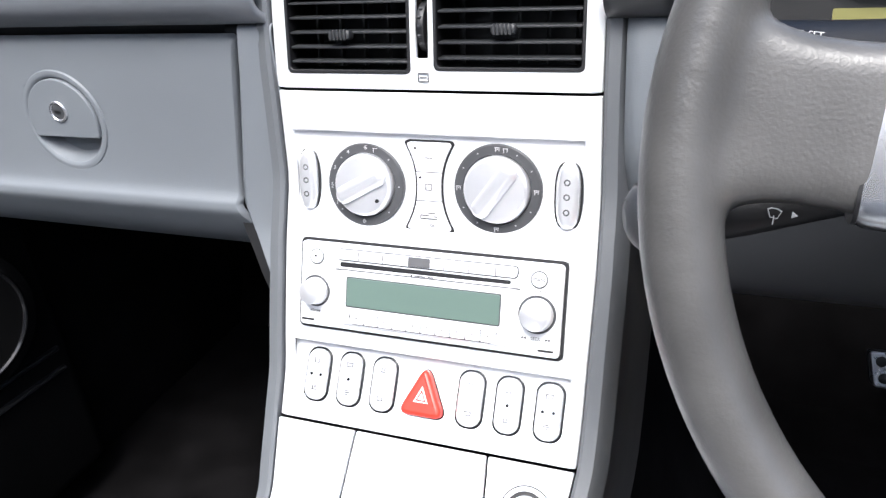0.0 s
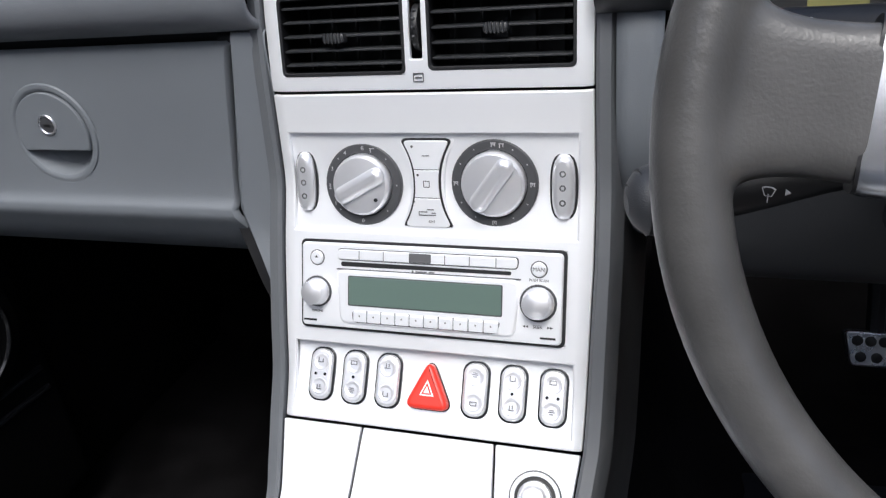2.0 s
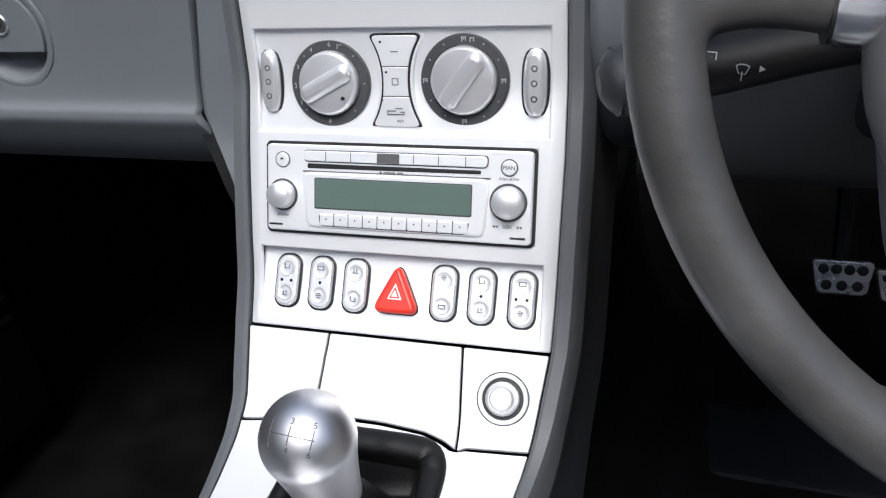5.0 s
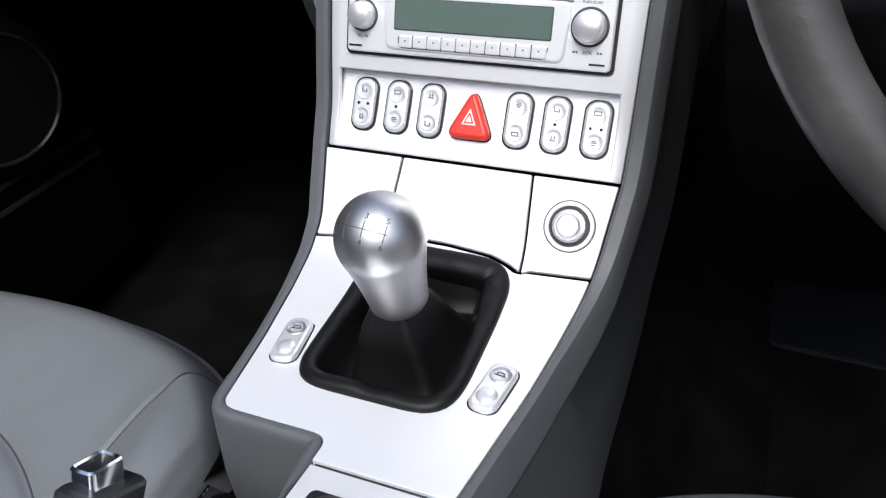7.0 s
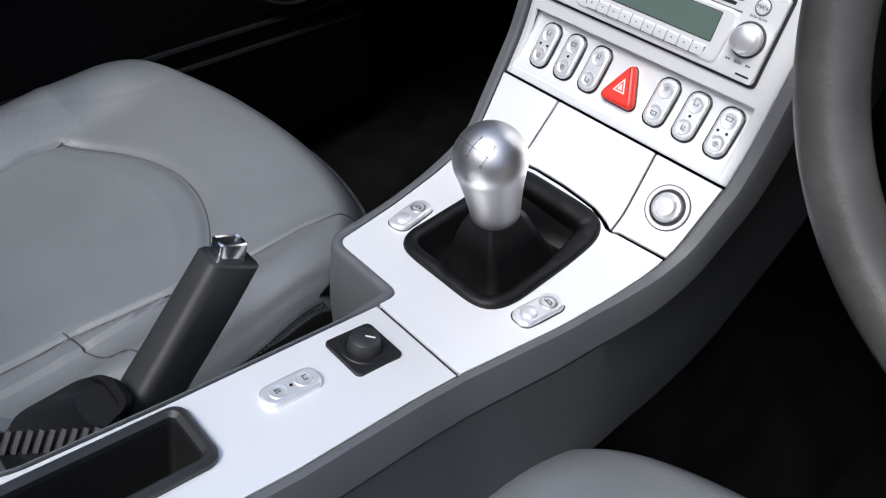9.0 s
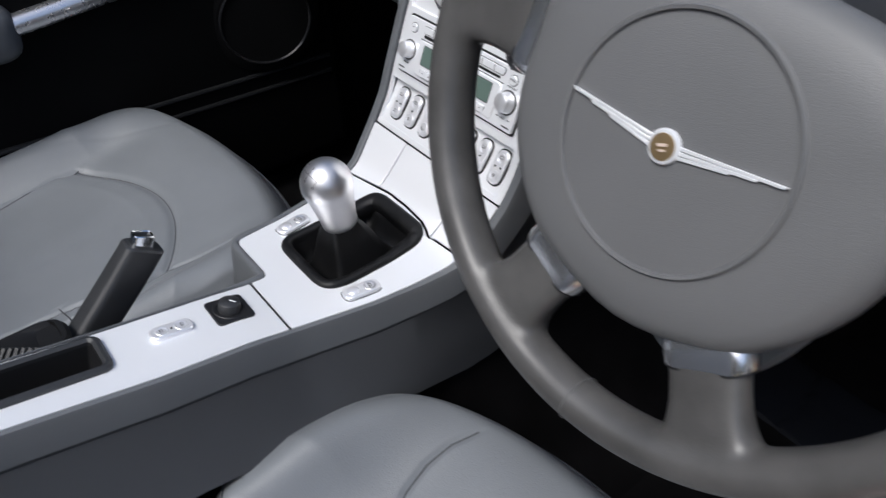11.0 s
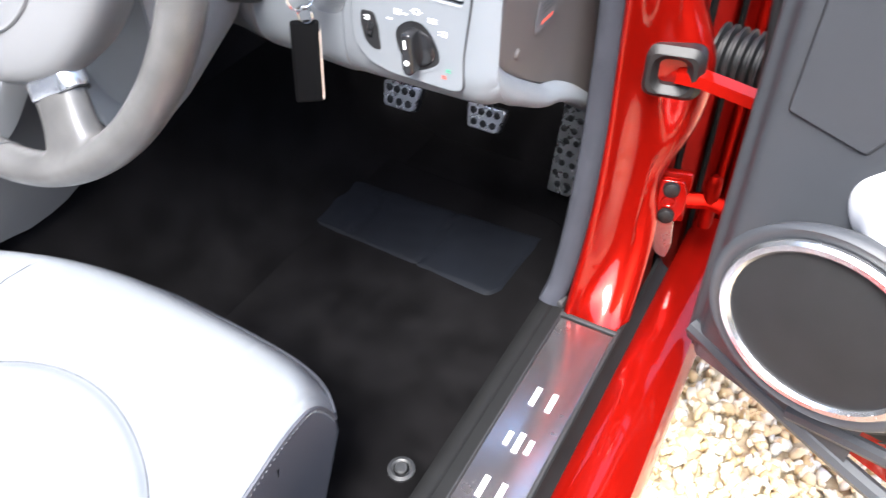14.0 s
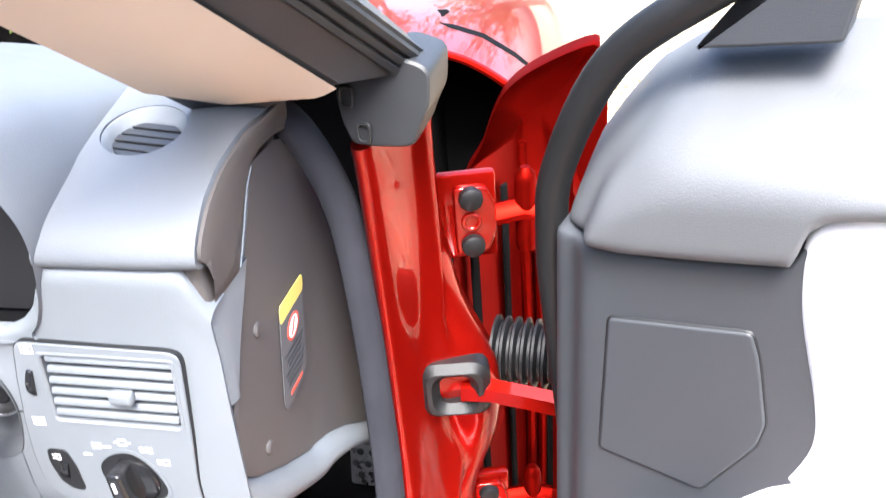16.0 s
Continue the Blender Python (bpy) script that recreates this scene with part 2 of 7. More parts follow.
def tube(path, radius, n=10, closed=False, flat=1.0, cap=True):
    """A tube along a path of points; radius a number or a function of 0..1."""
    P = [Vector(p) for p in path]
    k = len(P)
    loops = []
    up = None
    for i, p in enumerate(P):
        a = P[i - 1] if (i or closed) else p
        b = P[(i + 1) % k] if (i < k - 1 or closed) else p
        d = (b - a).normalized()
        if up is None:
            up = d.orthogonal().normalized()
        up = (up - d * up.dot(d)).normalized()
        s = d.cross(up)
        r = radius(i / max(1, k - 1)) if callable(radius) else radius
        loops.append([p + (up * math.cos(2 * math.pi * j / n) + s * math.sin(2 * math.pi * j / n) * flat) * r for j in range(n)])
    if closed:
        loops.append(loops[0])
        bm = rings(loops, False, False)
        bmesh.ops.remove_doubles(bm, verts=bm.verts, dist=1e-6)
        return bm
    return rings(loops, cap, cap)


def smooth_path(pts, per=8, closed=False):
    """Catmull-Rom through the points."""
    P = [Vector(p) for p in pts]
    k = len(P)
    out = []
    for i in range(k if closed else k - 1):
        p1, p2 = P[i], P[(i + 1) % k]
        p0 = P[i - 1] if (i or closed) else p1 * 2 - p2
        p3 = P[(i + 2) % k] if (i + 2 < k or closed) else p2 * 2 - p1
        for j in range(per):
            t = j / per
            out.append(0.5 * ((2 * p1) + (p2 - p0) * t + (2 * p0 - 5 * p1 + 4 * p2 - p3) * t * t + (3 * p1 - p0 - 3 * p2 + p3) * t ** 3))
    if not closed:
        out.append(P[-1])
    return out


def join(*bms):
    bm = bmesh.new()
    for b in bms:
        me = bpy.data.meshes.new("tmp")
        b.to_mesh(me)
        b.free()
        bm.from_mesh(me)
        bpy.data.meshes.remove(me)
    return bm


def moved(bm, m):
    bm.transform(m)
    return bm


def sheet(f, us, vs, t, holes=()):
    """A plate of thickness t over f(u, v, depth), with rectangular holes (u0, u1, v0, v1) in it."""
    bm = bmesh.new()
    nu, nv = len(us), len(vs)
    top = [[bm.verts.new(f(u, v, 0)) for v in vs] for u in us]
    bot = [[bm.verts.new(f(u, v, -t)) for v in vs] for u in us]

    def kept(i, j):
        if not (0 <= i < nu - 1 and 0 <= j < nv - 1):
            return False
        cu, cv = (us[i] + us[i + 1]) / 2, (vs[j] + vs[j + 1]) / 2
        return not any(a < cu < b and c < cv < d for a, b, c, d in holes)

    for i in range(nu - 1):
        for j in range(nv - 1):
            if not kept(i, j):
                continue
            bm.faces.new((top[i][j], top[i + 1][j], top[i + 1][j + 1], top[i][j + 1]))
            bm.faces.new((bot[i][j], bot[i][j + 1], bot[i + 1][j + 1], bot[i + 1][j]))
            for di, dj, a, b in ((-1, 0, (i, j), (i, j + 1)), (1, 0, (i + 1, j), (i + 1, j + 1)), (0, -1, (i, j), (i + 1, j)), (0, 1, (i, j + 1), (i + 1, j + 1))):
                if not kept(i + di, j + dj):
                    bm.faces.new((top[a[0]][a[1]], top[b[0]][b[1]], bot[b[0]][b[1]], bot[a[0]][a[1]]))
    loose = [v for v in bm.verts if not v.link_faces]
    bmesh.ops.delete(bm, geom=loose, context="VERTS")
    return bm


def soften(ob, w=0.0012, seg=2, angle=40):
    md = ob.modifiers.new("bevel", "BEVEL")
    md.width, md.segments, md.limit_method, md.angle_limit = w, seg, "ANGLE", radians(angle)
    md.harden_normals = True
    return ob


def lettering(name, text, size, mat, parent, m, depth=0.0002):
    """Words as flat raised letters, centred at the pose m."""
    cu = bpy.data.curves.new(name, "FONT")
    cu.body, cu.size, cu.align_x, cu.align_y, cu.extrude = text, size, "CENTER", "CENTER", depth
    tmp = bpy.data.objects.new(name, cu)
    scene.collection.objects.link(tmp)
    dg = bpy.context.evaluated_depsgraph_get()
    me = bpy.data.meshes.new_from_object(tmp.evaluated_get(dg))
    bm = bmesh.new()
    bm.from_mesh(me)
    bpy.data.objects.remove(tmp)
    bpy.data.curves.remove(cu)
    bpy.data.meshes.remove(me)
    return part(name, bm, mat, parent, "", m, smooth=False)


def span(a, b, n):
    return [a + (b - a) * i / n for i in range(n + 1)]


def lerp(x, xs, ys):
    return float(np.interp(x, xs, ys))


def bars(rects, d=0.0003):
    """Small flat bars (cx, cy, w, h) in one mesh."""
    return join(*[block(w, h, d, 0, 1, (cx, cy, d / 2)) for cx, cy, w, h in rects])

# ---- centre console ----
PROFILE = [(.078, 1.01), (.070, .985), (.060, .95), (.052, .912), (.043, .836), (.026, .796), (.004, .743), (-.009, .709), (-.026, .681), (-.060, .640), (-.085, .629), (-.12, .625),
           (-.167, .624), (-.247, .630), (-.285, .640), (-.392, .660), (-.60, .700), (-.80, .735)]


def build_profile():
    P = np.array(PROFILE)
    seg = np.hypot(*np.diff(P, axis=0).T)
    s = np.concatenate([[0], np.cumsum(seg)]) - math.hypot(.008, .025)
    ss = np.arange(s[0], s[-1], 0.001)
    y, z = np.interp(ss, s, P[:, 0]), np.interp(ss, s, P[:, 1])
    k = np.ones(17) / 17
    yy, zz = np.convolve(np.pad(y, 8, "edge"), k, "valid"), np.convolve(np.pad(z, 8, "edge"), k, "valid")
    yy[:8], zz[:8], yy[-8:], zz[-8:] = y[:8], z[:8], y[-8:], z[-8:]
    return ss, yy, zz


SS, SY, SZ = build_profile()


def con(x, s, h=0.0):
    """A point of the console: x across, s along its face from the top, h out of it."""
    y, z = lerp(s, SS, SY), lerp(s, SS, SZ)
    e = 0.004
    ty, tz = lerp(s + e, SS, SY) - lerp(s - e, SS, SY), lerp(s + e, SS, SZ) - lerp(s - e, SS, SZ)
    k = math.hypot(ty, tz)
    return Vector((x, y + tz / k * h, z - ty / k * h))


def con_pose(x, s, h=0.0, turn=0.0):
    """The pose on the console's face: local x across, y up the face, z out of it."""
    p = con(x, s, 0)
    e = 0.004
    d = con(x, s - e) - con(x, s + e)
    v = d.normalized()
    w = Vector((1, 0, 0)).cross(v)
    m = Matrix(((1, v.x, w.x, 0), (0, v.y, w.y, 0), (0, v.z, w.z, 0), (0, 0, 0, 1)))
    return Matrix.Translation(p + w * h) @ m @ Matrix.Rotation(radians(turn), 4, "Z")


HW_S = [0.0, .09, .2, .32, .39, .474, .565, .69, .80, .95]
HW_X = [.110, .1095, .1105, .108, .100, .0885, .0745, .0765, .0715, .068]


def half(s):
    return lerp(s, HW_S, HW_X)


console = thing("centre_console", (0, -.2, .26), "silver-painted centre console with dark grey plastic sides", "console")


def fascia(name, s0, s1, xs, holes, label="", left=None, right=None, t=0.004, mat=None, h=0.0, step=0.008, parent=None):
    """A silver panel of the console between s0 and s1; xs are inner lines across it, the outer two follow its width."""
    us = [-9.0, *xs, 9.0]
    cuts = sorted({round(v, 4) for hh in holes for v in hh[2:4] if s0 < v < s1})
    vs = sorted(set([s0, s1, *cuts, *[round(v, 4) for v in span(s0, s1, max(2, int((s1 - s0) / step)))]]))

    def f(u, v, d):
        x = u
        drop = 0.0
        if u == -9.0:
            x = (left(v) if left else -half(v))
        elif u == 9.0:
            x = (right(v) if right else half(v))
        return con(x, v, h + d - (.0032 if abs(u) == 9.0 and not left and not right else 0))

    return soften(part(name, sheet(f, us, vs, t, holes), mat or SILVER, parent or console, label), 0.0012, 2)


XV = [-.102, -.097, -.06, -.0105, -.0058, .002, .0068, .05, .0985, .104]
fascia("vent_panel", -.012, .0885, XV, [(-.097, -.0105, .0285, .0775), (.0068, .0985, .0255, .0755), (-.0058, .002, .031, .069)])
XM = [-.103, -.1002, -.0938, -.06, -.03, 0, .03, .06, .0938, .1002, .103]
fascia("main_panel", .0905, .3215, XM, [(-.1002, .1002, .117, .185), (-.0938, .0938, .1925, .2535), (-.1002, .1002, .2655, .3145)])
fascia("climate_panel", .115, .187, [-.06, 0, .06], [], left=lambda v: -.102, right=lambda v: .102, h=-.0035, t=.003)


def switch_floor(u, v, d):
    return con(max(-.102, min(.102, u)), v, d - .0005 - .0075 * max(0.0, min(1.0, (.312 - v) / .045)))


part("switch_panel", sheet(switch_floor, [-.102, -.05, 0, .05, .102], span(.263, .3165, 7), .003), SILVER, console)
lo_edge = lambda x: lerp(x, [-.1, -.03, .0, .03, .043, .053, .058, .11], [.3895, .3795, .3795, .382, .386, .3915, .389, .386])


def lower_panel(name, x0, x1, n):
    """One of the three panels above the gear plate; its lower edge is shaped."""
    us, vs = span(0, 1, n), span(0, 1, 8)

    def f(u, v, d):
        s_top, sm = .3235, .355
        a = -half(.355) if x0 is None else x0
        b = half(.355) if x1 is None else x1
        x = a + (b - a) * u
        s = s_top + (lo_edge(x) - .001 - s_top) * v
        if x0 is None:
            x = x + (-half(s) - a) * (1 - u)
        if x1 is None:
            x = x + (half(s) - b) * u
        if x0 is not None:
            x += (.004 * (v - .5)) * (1 - u) * (1 if x0 > 0 else -1)
        if x1 is not None:
            x += (.004 * (v - .5)) * u * (1 if x1 > 0 else -1)
        return con(x, s, d)

    return soften(part(name, sheet(f, us, vs, .004), SILVER, console), .0012, 2)


lower_panel("ashtray_side_panel", None, -.0485, 4)
lower_panel("ashtray_lid", -.047, .0515, 14)
lower_panel("lighter_panel", .053, None, 8)


# gear plate: a sheet round the gaiter's opening, cut out at its rear
REAR_S, REAR_X = [.5475, .56, .60, .72, .80, .82, .835, .845], [-.0065, -.0055, -.003, -.002, -.003, -.008, -.03, -.0745]
rear_left = lambda s: lerp(s, REAR_S, REAR_X)


def gear_outline():
    """The plate's outline as points (x, s)."""
    notch = rounded([(rear_left(.5655), .5655), (-.0065, .5475), (-half(.5475), .5475), (-half(.53), .53)], .011, 7)[8:24]
    pts = [(x, lo_edge(x) + .0015) for x in span(-half(.392), half(.388), 40)]
    pts += [(half(s), s) for s in span(.392, .5655, 30)]
    pts += [(x, .5655) for x in span(half(.5655), -.0058, 14)[1:]]
    pts += notch
    return pts + [(-half(s), s) for s in span(.532, .393, 24)]


def gear_plate():
    out = gear_outline()
    cx, cs = -.0005, .4505
    inn = []
    for x, s in out:
        a = math.atan2(s - cs, x - cx)
        r = ((abs(math.cos(a)) / .0455) ** 6 + (abs(math.sin(a)) / .0590) ** 6) ** (-1 / 6)
        inn.append((cx + r * math.cos(a), cs + r * math.sin(a)))
    loops = [[con(x, s, -.004) for x, s in inn]]
    loops += [[con(a + (c - a) * t, b + (d - b) * t, 0) for (a, b), (c, d) in zip(inn, out)] for t in span(0, 1, 7)]
    loops.append([con(x, s, -.004) for x, s in out])
    return rings(loops, False, False)


soften(part("gear_plate", gear_plate(), SILVER, console), .0012, 2)
part("plate_gap", sheet(lambda u, v, d: con(u, v, -.0022 + d), span(-.004, .073, 8), [.562, .5665, .571], .002), BLACK, console)
fascia("rear_plate", .5688, .99, [.004, .0085, .03, .0445, .062], [(.0085, .0445, .722, .86)], left=rear_left)

# grey surround strips along both sides, and the console's flanks
def ease(t):
    t = max(0.0, min(1.0, t))
    return t * t * (3 - 2 * t)


for sd in (-1, 1):
    svals = span(-.012, .99 if sd > 0 else .540, 90)
    loops = []
    for s in svals:
        hw = half(s)
        wd = lerp(s, [0, .2, .36, .46, .9], [.012, .013, .014, .0085, .0085])
        k = ease((s - .33) / .15)
        row = [con(sd * (hw + .0012), s, -.006), con(sd * (hw + .0012), s, .0), con(sd * (hw + .0035), s, .0018), con(sd * (hw + wd * .8), s, .0006), con(sd * (hw + wd), s, -.005)]
        row.append(con(sd * (hw + wd + .003), s, -.030))
        row.append(con(sd * (hw + wd + .002), s, -.034))
        mid_a = con(sd * (hw + wd + .004), s, -.09)
        mid_b = row[-1] + Vector((sd * .014, 0, -.03))
        row.append(mid_a.lerp(mid_b, k))
        fa = con(sd * (hw + wd + .010), s, -.15)
        fb = Vector((sd * .128, row[-1].y, lerp(row[-1].y, [-.9, -.375, -.25, -.15, 0], [.60, .555, .53, .512, .50])))
        row.append(fa.lerp(fb, k))
        row.append(row[-1] + Vector((-sd * .02, 0, -.004)))
        loops.append(row)
    part("side_trim", rings([r[:6] for r in loops], False, False, closed=False), STRIP, console, "grey plastic trim strip along the silver panels")
    part("side_wall", rings([r[5:] for r in loops], False, False, closed=False), TRIM, console, "dark grey grained plastic side")

# moulded wall round the step behind the gear plate, and the deck under the handbrake
rim_path = [(-half(s), s) for s in span(.524, .532, 2)]
rim_path += rounded([(-half(.53), .53), (-half(.5475), .5475), (-.0065, .5475), (rear_left(.5655), .5655)], .011, 7)[8:24]
rim_path += [(rear_left(s), s) for s in span(.566, .86, 70)]
deck_edge = lambda y: lerp(y, [-.9, -.50, -.46, -.42], [-.108, -.105, -.090, -.068])
deck = lambda y: lerp(y, [-.9, -.60, -.50, -.43, -.36, -.272], [.70, .678, .655, .60, .548, .530])
loops = []
for i, (x, s) in enumerate(rim_path):
    (xa, sa), (xb, sb) = rim_path[max(0, i - 2)], rim_path[min(len(rim_path) - 1, i + 2)]
    k = math.hypot(xb - xa, sb - sa)
    nx, ns = -(sb - sa) / k, (xb - xa) / k
    lip = .0085 if s < .56 else .0085 - .0060 * ease((s - .56) / .05)
    row = [con(x + nx * .0008, s + ns * .0008, -.005), con(x + nx * .0008, s + ns * .0008, .0006)]
    row += [con(x + nx * lip * u, s + ns * lip * u, h) for u, h in ((.3, .0020), (.62, .0020), (.85, .0008), (1.0, -.003), (1.06, -.009))]
    foot = con(x + nx * lip * 1.3, s + ns * lip * 1.3, -.05)
    row += [row[-1].lerp(foot, .5), foot, Vector((foot.x + nx * .004, foot.y, min(foot.z, deck(foot.y) - .004)))]
    loops.append(row)
part("deck_wall", rings(loops, False, False, closed=False), STRIP, console, "grey plastic wall behind the gear plate", sharp=60)
part("handbrake_deck", rings([[Vector((x, y, deck(y) - .003 - dz)) for x, dz in ((deck_edge(y), .26), (deck_edge(y) + .001, .012), (deck_edge(y) + .008, .002), (-.05, 0), (.0, 0))] for y in span(-.268, -.9, 24)], False, False, closed=False), DASH, console, "grey plastic deck under the handbrake")

# air vents in the top panel
for x0, x1, s0, s1 in ((-.097, -.0105, .0285, .0775), (.0068, .0985, .0255, .0755)):
    cx, cs, w, hgt = (x0 + x1) / 2, (s0 + s1) / 2, x1 - x0, s1 - s0
    m = con_pose(cx, cs)
    vent = part("air_vent", hoop(rrect(w + .002, hgt + .002, .0035), rrect(w - .0025, hgt - .0025, .0025), -.045, .0004, .0004), BLACK, console, "black louvred air vent", m)
    part("duct", prism(rrect(w, hgt, .002), -.047, -.04), BLACK, vent, "", m)
    for k in range(5):
        yy = -hgt / 2 + hgt * (k + .75) / 5.4
        part("slat", moved(block(w - .003, .0015, .010, .0005, 2), pose(0, yy, -.0065, 8)), SLATE, vent, "", m)
    for k in range(5):
        xx = -w / 2 + w * (k + .5) / 5
        part("vane", moved(block(.0013, hgt - .004, .014), pose(xx, 0, -.028, 0, 18)), BLACK, vent, "", m)
    tab = join(moved(block(.0155, .0062, .008, .0018, 2), pose(0, 0, 0)), *[block(.0012, .0066, .0015, 0, 1, (dx, 0, .0042)) for dx in (-.005, -.0025, 0, .0025, .005)])
    part("tab", moved(tab, pose(-.004 if x0 < 0 else -.002, -hgt * .03, -.001)), SLATE, vent, "", m)
m = con_pose(-.0019, .05)
tw = part("vent_thumbwheel", moved(lathe([(.0155, -.0022), (.016, -.001), (.016, .001), (.0155, .0022)], 40), pose(0, 0, -.0125, 0, 90)), BLACK, console, "", m)
part("thumbwheel_ribs", join(*[moved(block(.0026, .0022, .003, .0006, 1), pose(0, 0, -.0125) @ pose(0, 0, 0, a) @ pose(0, 0, .0155)) for a in range(-40, 50, 20)]), SLATE, tw, "", m)
part("vent_symbol", bars([(0, .0025, .007, .0006), (0, -.0025, .007, .0006), (-.0033, 0, .0006, .005), (.0033, 0, .0006, .005), (0, 0, .0045, .0006)]), PRINT, console, "", con_pose(-.001, .0805, .0004))
part("vent_symbol", bars([(0, .002, .009, .0005), (0, -.002, .009, .0005)]), PRINT, console, "", con_pose(-.001, .018, .0004))

# climate dials
for cx, cs, rr, turn, marks in ((-.0475, .1525, .0282, -62, 8), (.0452, .150, .0290, -37, 12)):
    m = con_pose(cx, cs, -.0035)
    ring = part("climate_dial", hoop(oval(rr, rr, 48), oval(rr * .76, rr * .76, 48), 0, .0042, .0010), DIAL, console, "dark dial ring with white symbols", m)
    part("dial_well", lathe([(rr * .80, .0005), (rr * .80, .002)], 40), BLACK, ring, "", m)
    k = rr * .745
    part("dial_knob", lathe([(k, .001), (k * 1.0, .006), (k * .97, .0085), (k * .9, .0102), (k * .5, .0110), (.0001, .0111)], 48), DIALFACE, ring, "satin silver knob", m)
    gm = m @ Matrix.Rotation(radians(turn), 4, "Z")
    part("dial_grip", prism(rrect(k * .58, k * 1.88, k * .28, 8), .007, .0150, .0044, 6), DIALFACE, ring, "", gm)
    part("dial_pointer", lathe([(.0013, .0100), (.0013, .0114)], 12), BLACK, ring, "", m @ pose(k * .72 * math.sin(radians(-turn + 8 if cx > 0 else 128)), k * .72 * math.cos(radians(-turn - 32 if cx > 0 else 128)), 0))
    mk = []
    for i in range(marks):
        a = 2 * math.pi * i / marks
        mk.append(moved(block(.0008, .0008, .0004, 0, 1), pose(rr * .885 * math.cos(a), rr * .885 * math.sin(a), .0044)))
    part("dial_marks", join(*mk), FADED, ring, "", m)
    if cx > 0:
        for a in (90, 0, 180, 270, 78):
            part("dial_symbol", bars([(0, .0010, .0034, .0005), (-.0011, -.0004, .0005, .0026), (.0012, -.0002, .0005, .0020)]), FADED, ring, "", m @ pose(rr * .885 * math.cos(radians(a)), rr * .885 * math.sin(radians(a)), .0044))
    else:
        for txt, a in (("4", 120), ("3", 155), ("2", 185), ("1", 212), ("5", 88), ("0", 268)):
            lettering("dial_number", txt, .0038, FADED, ring, m @ pose(rr * .885 * math.cos(radians(a)), rr * .885 * math.sin(radians(a)), .0044))
        part("dial_symbol", bars([(0, .0010, .0034, .0005), (-.0011, -.0004, .0005, .0026)]), FADED, ring, "", m @ pose(rr * .885 * math.cos(radians(72)), rr * .885 * math.sin(radians(72)), .0044))

# waisted button stack between the dials
m = con_pose(-.0008, .151, -.0024)


def waist(v):
    return .0082 + .0082 * min(1, (abs(v) / .0285)) ** 2.2


def waisted(v0, v1, grow, rnd):
    """A waisted outline between two heights; its outer corners are rounded."""
    V = .029 + grow
    half_w = lambda v: waist(v) + grow - (rnd - math.sqrt(max(0.0, rnd ** 2 - max(0.0, abs(v) - (V - rnd)) ** 2)))
    vs = sorted(set(span(v0, v1, 14) + [q for q in span(V - rnd, V, 6) + span(-V, rnd - V, 6) if v0 < q < v1]))
    return [(half_w(v), v) for v in vs] + [(-half_w(v), v) for v in vs[::-1]]


stack = part("button_bezel", prism(waisted(-.0325, .0325, .0035, .0045), -.001, .0024, .001), SILVER, console, "waisted stack of three silver buttons", m)
rim = waisted(-.0305, .0305, .0015, .0040)
part("stack_gap", prism(rim, -.001, .0027), BLACK, stack, "", m)
for v0, v1 in ((.0098, .0290), (-.0092, .0092), (-.0290, -.0098)):
    part("button", prism(waisted(v0, v1, 0, .0035), 0, .0040, .0004), SILVER, stack, "", m)
part("button_symbol", bars([(-.006, .0, .0005, .0015), (-.003, .0012, .006, .0006), (.002, .0028, .005, .0006), (.0045, .0005, .003, .0006), (0, -.001, .012, .0006)]), PRINT, stack, "", m @ pose(0, -.020, .0041))
part("button_symbol", bars([(0, .002, .004, .0005), (0, -.002, .004, .0005), (-.002, 0, .0005, .004), (.002, 0, .0005, .004)]), PRINT, stack, "", m @ pose(0, 0, .0041))
part("button_symbol", bars([(0, 0, .005, .0005)]), PRINT, stack, "", m @ pose(0, .019, .0041))
for v in (.025, .006, -.012):
    part("button_lamp", lathe([(.0008, 0), (.0008, .0003)], 10), BLACK, stack, "", m @ pose(-.0095 if abs(v) > .01 else -.006, v, .0040))

# oval heater rockers at both ends
for cx, w in ((-.0915, .0125), (.0905, .0135)):
    m = con_pose(cx, .1515, -.0022)
    ov = part("heater_rocker", hoop(squircle(w * .66, .0222, 40, 2.8), squircle(w * .56, .0208, 40, 2.8), -.002, .0010, .0004), BLACK, console, "satin silver oval rocker with three dimples", m)
    part("rocker_face", prism(squircle(w * .55, .0206, 40, 2.8), -.001, .0058, .0040, 6), DIALFACE, ov, "", m)
    for v in (.009, 0, -.0095):
        part("rocker_dimple", moved(lathe([(.0021, .0001), (.0017, .0003), (.0010, -.0001), (.0001, -.0003)], 16, False), pose(0, v, .0058)), DIAL if v < 0 else PRINT, ov, "", m)

# ---- car radio ----
m = con_pose(0, .223)
radio = thing("car_radio", con(0, .2535), "silver car radio with green-grey display", "radio")
part("radio_body", prism(rrect(.1852, .0592, .003), -.03, .0042, .0012), SILVER, radio, "", m)
part("radio_gap", prism(rrect(.1892, .0632, .004), -.03, .0012), BLACK, radio, "dark gap round the radio", m)
part("display_surround", prism(rounded([(-.0625, -.0262), (.0625, -.0262), (.0655, .0115), (-.0655, .0115)], .006, 5), .003, .0062, .0018), SILVER, radio, "", m)
part("surround_shadow", prism(rounded([(-.0655, .0112), (-.0655, .0122), (.0655, .0122), (.0655, .0112)][::-1], .0003, 1), .003, .0046), PRINT, radio, "", m)
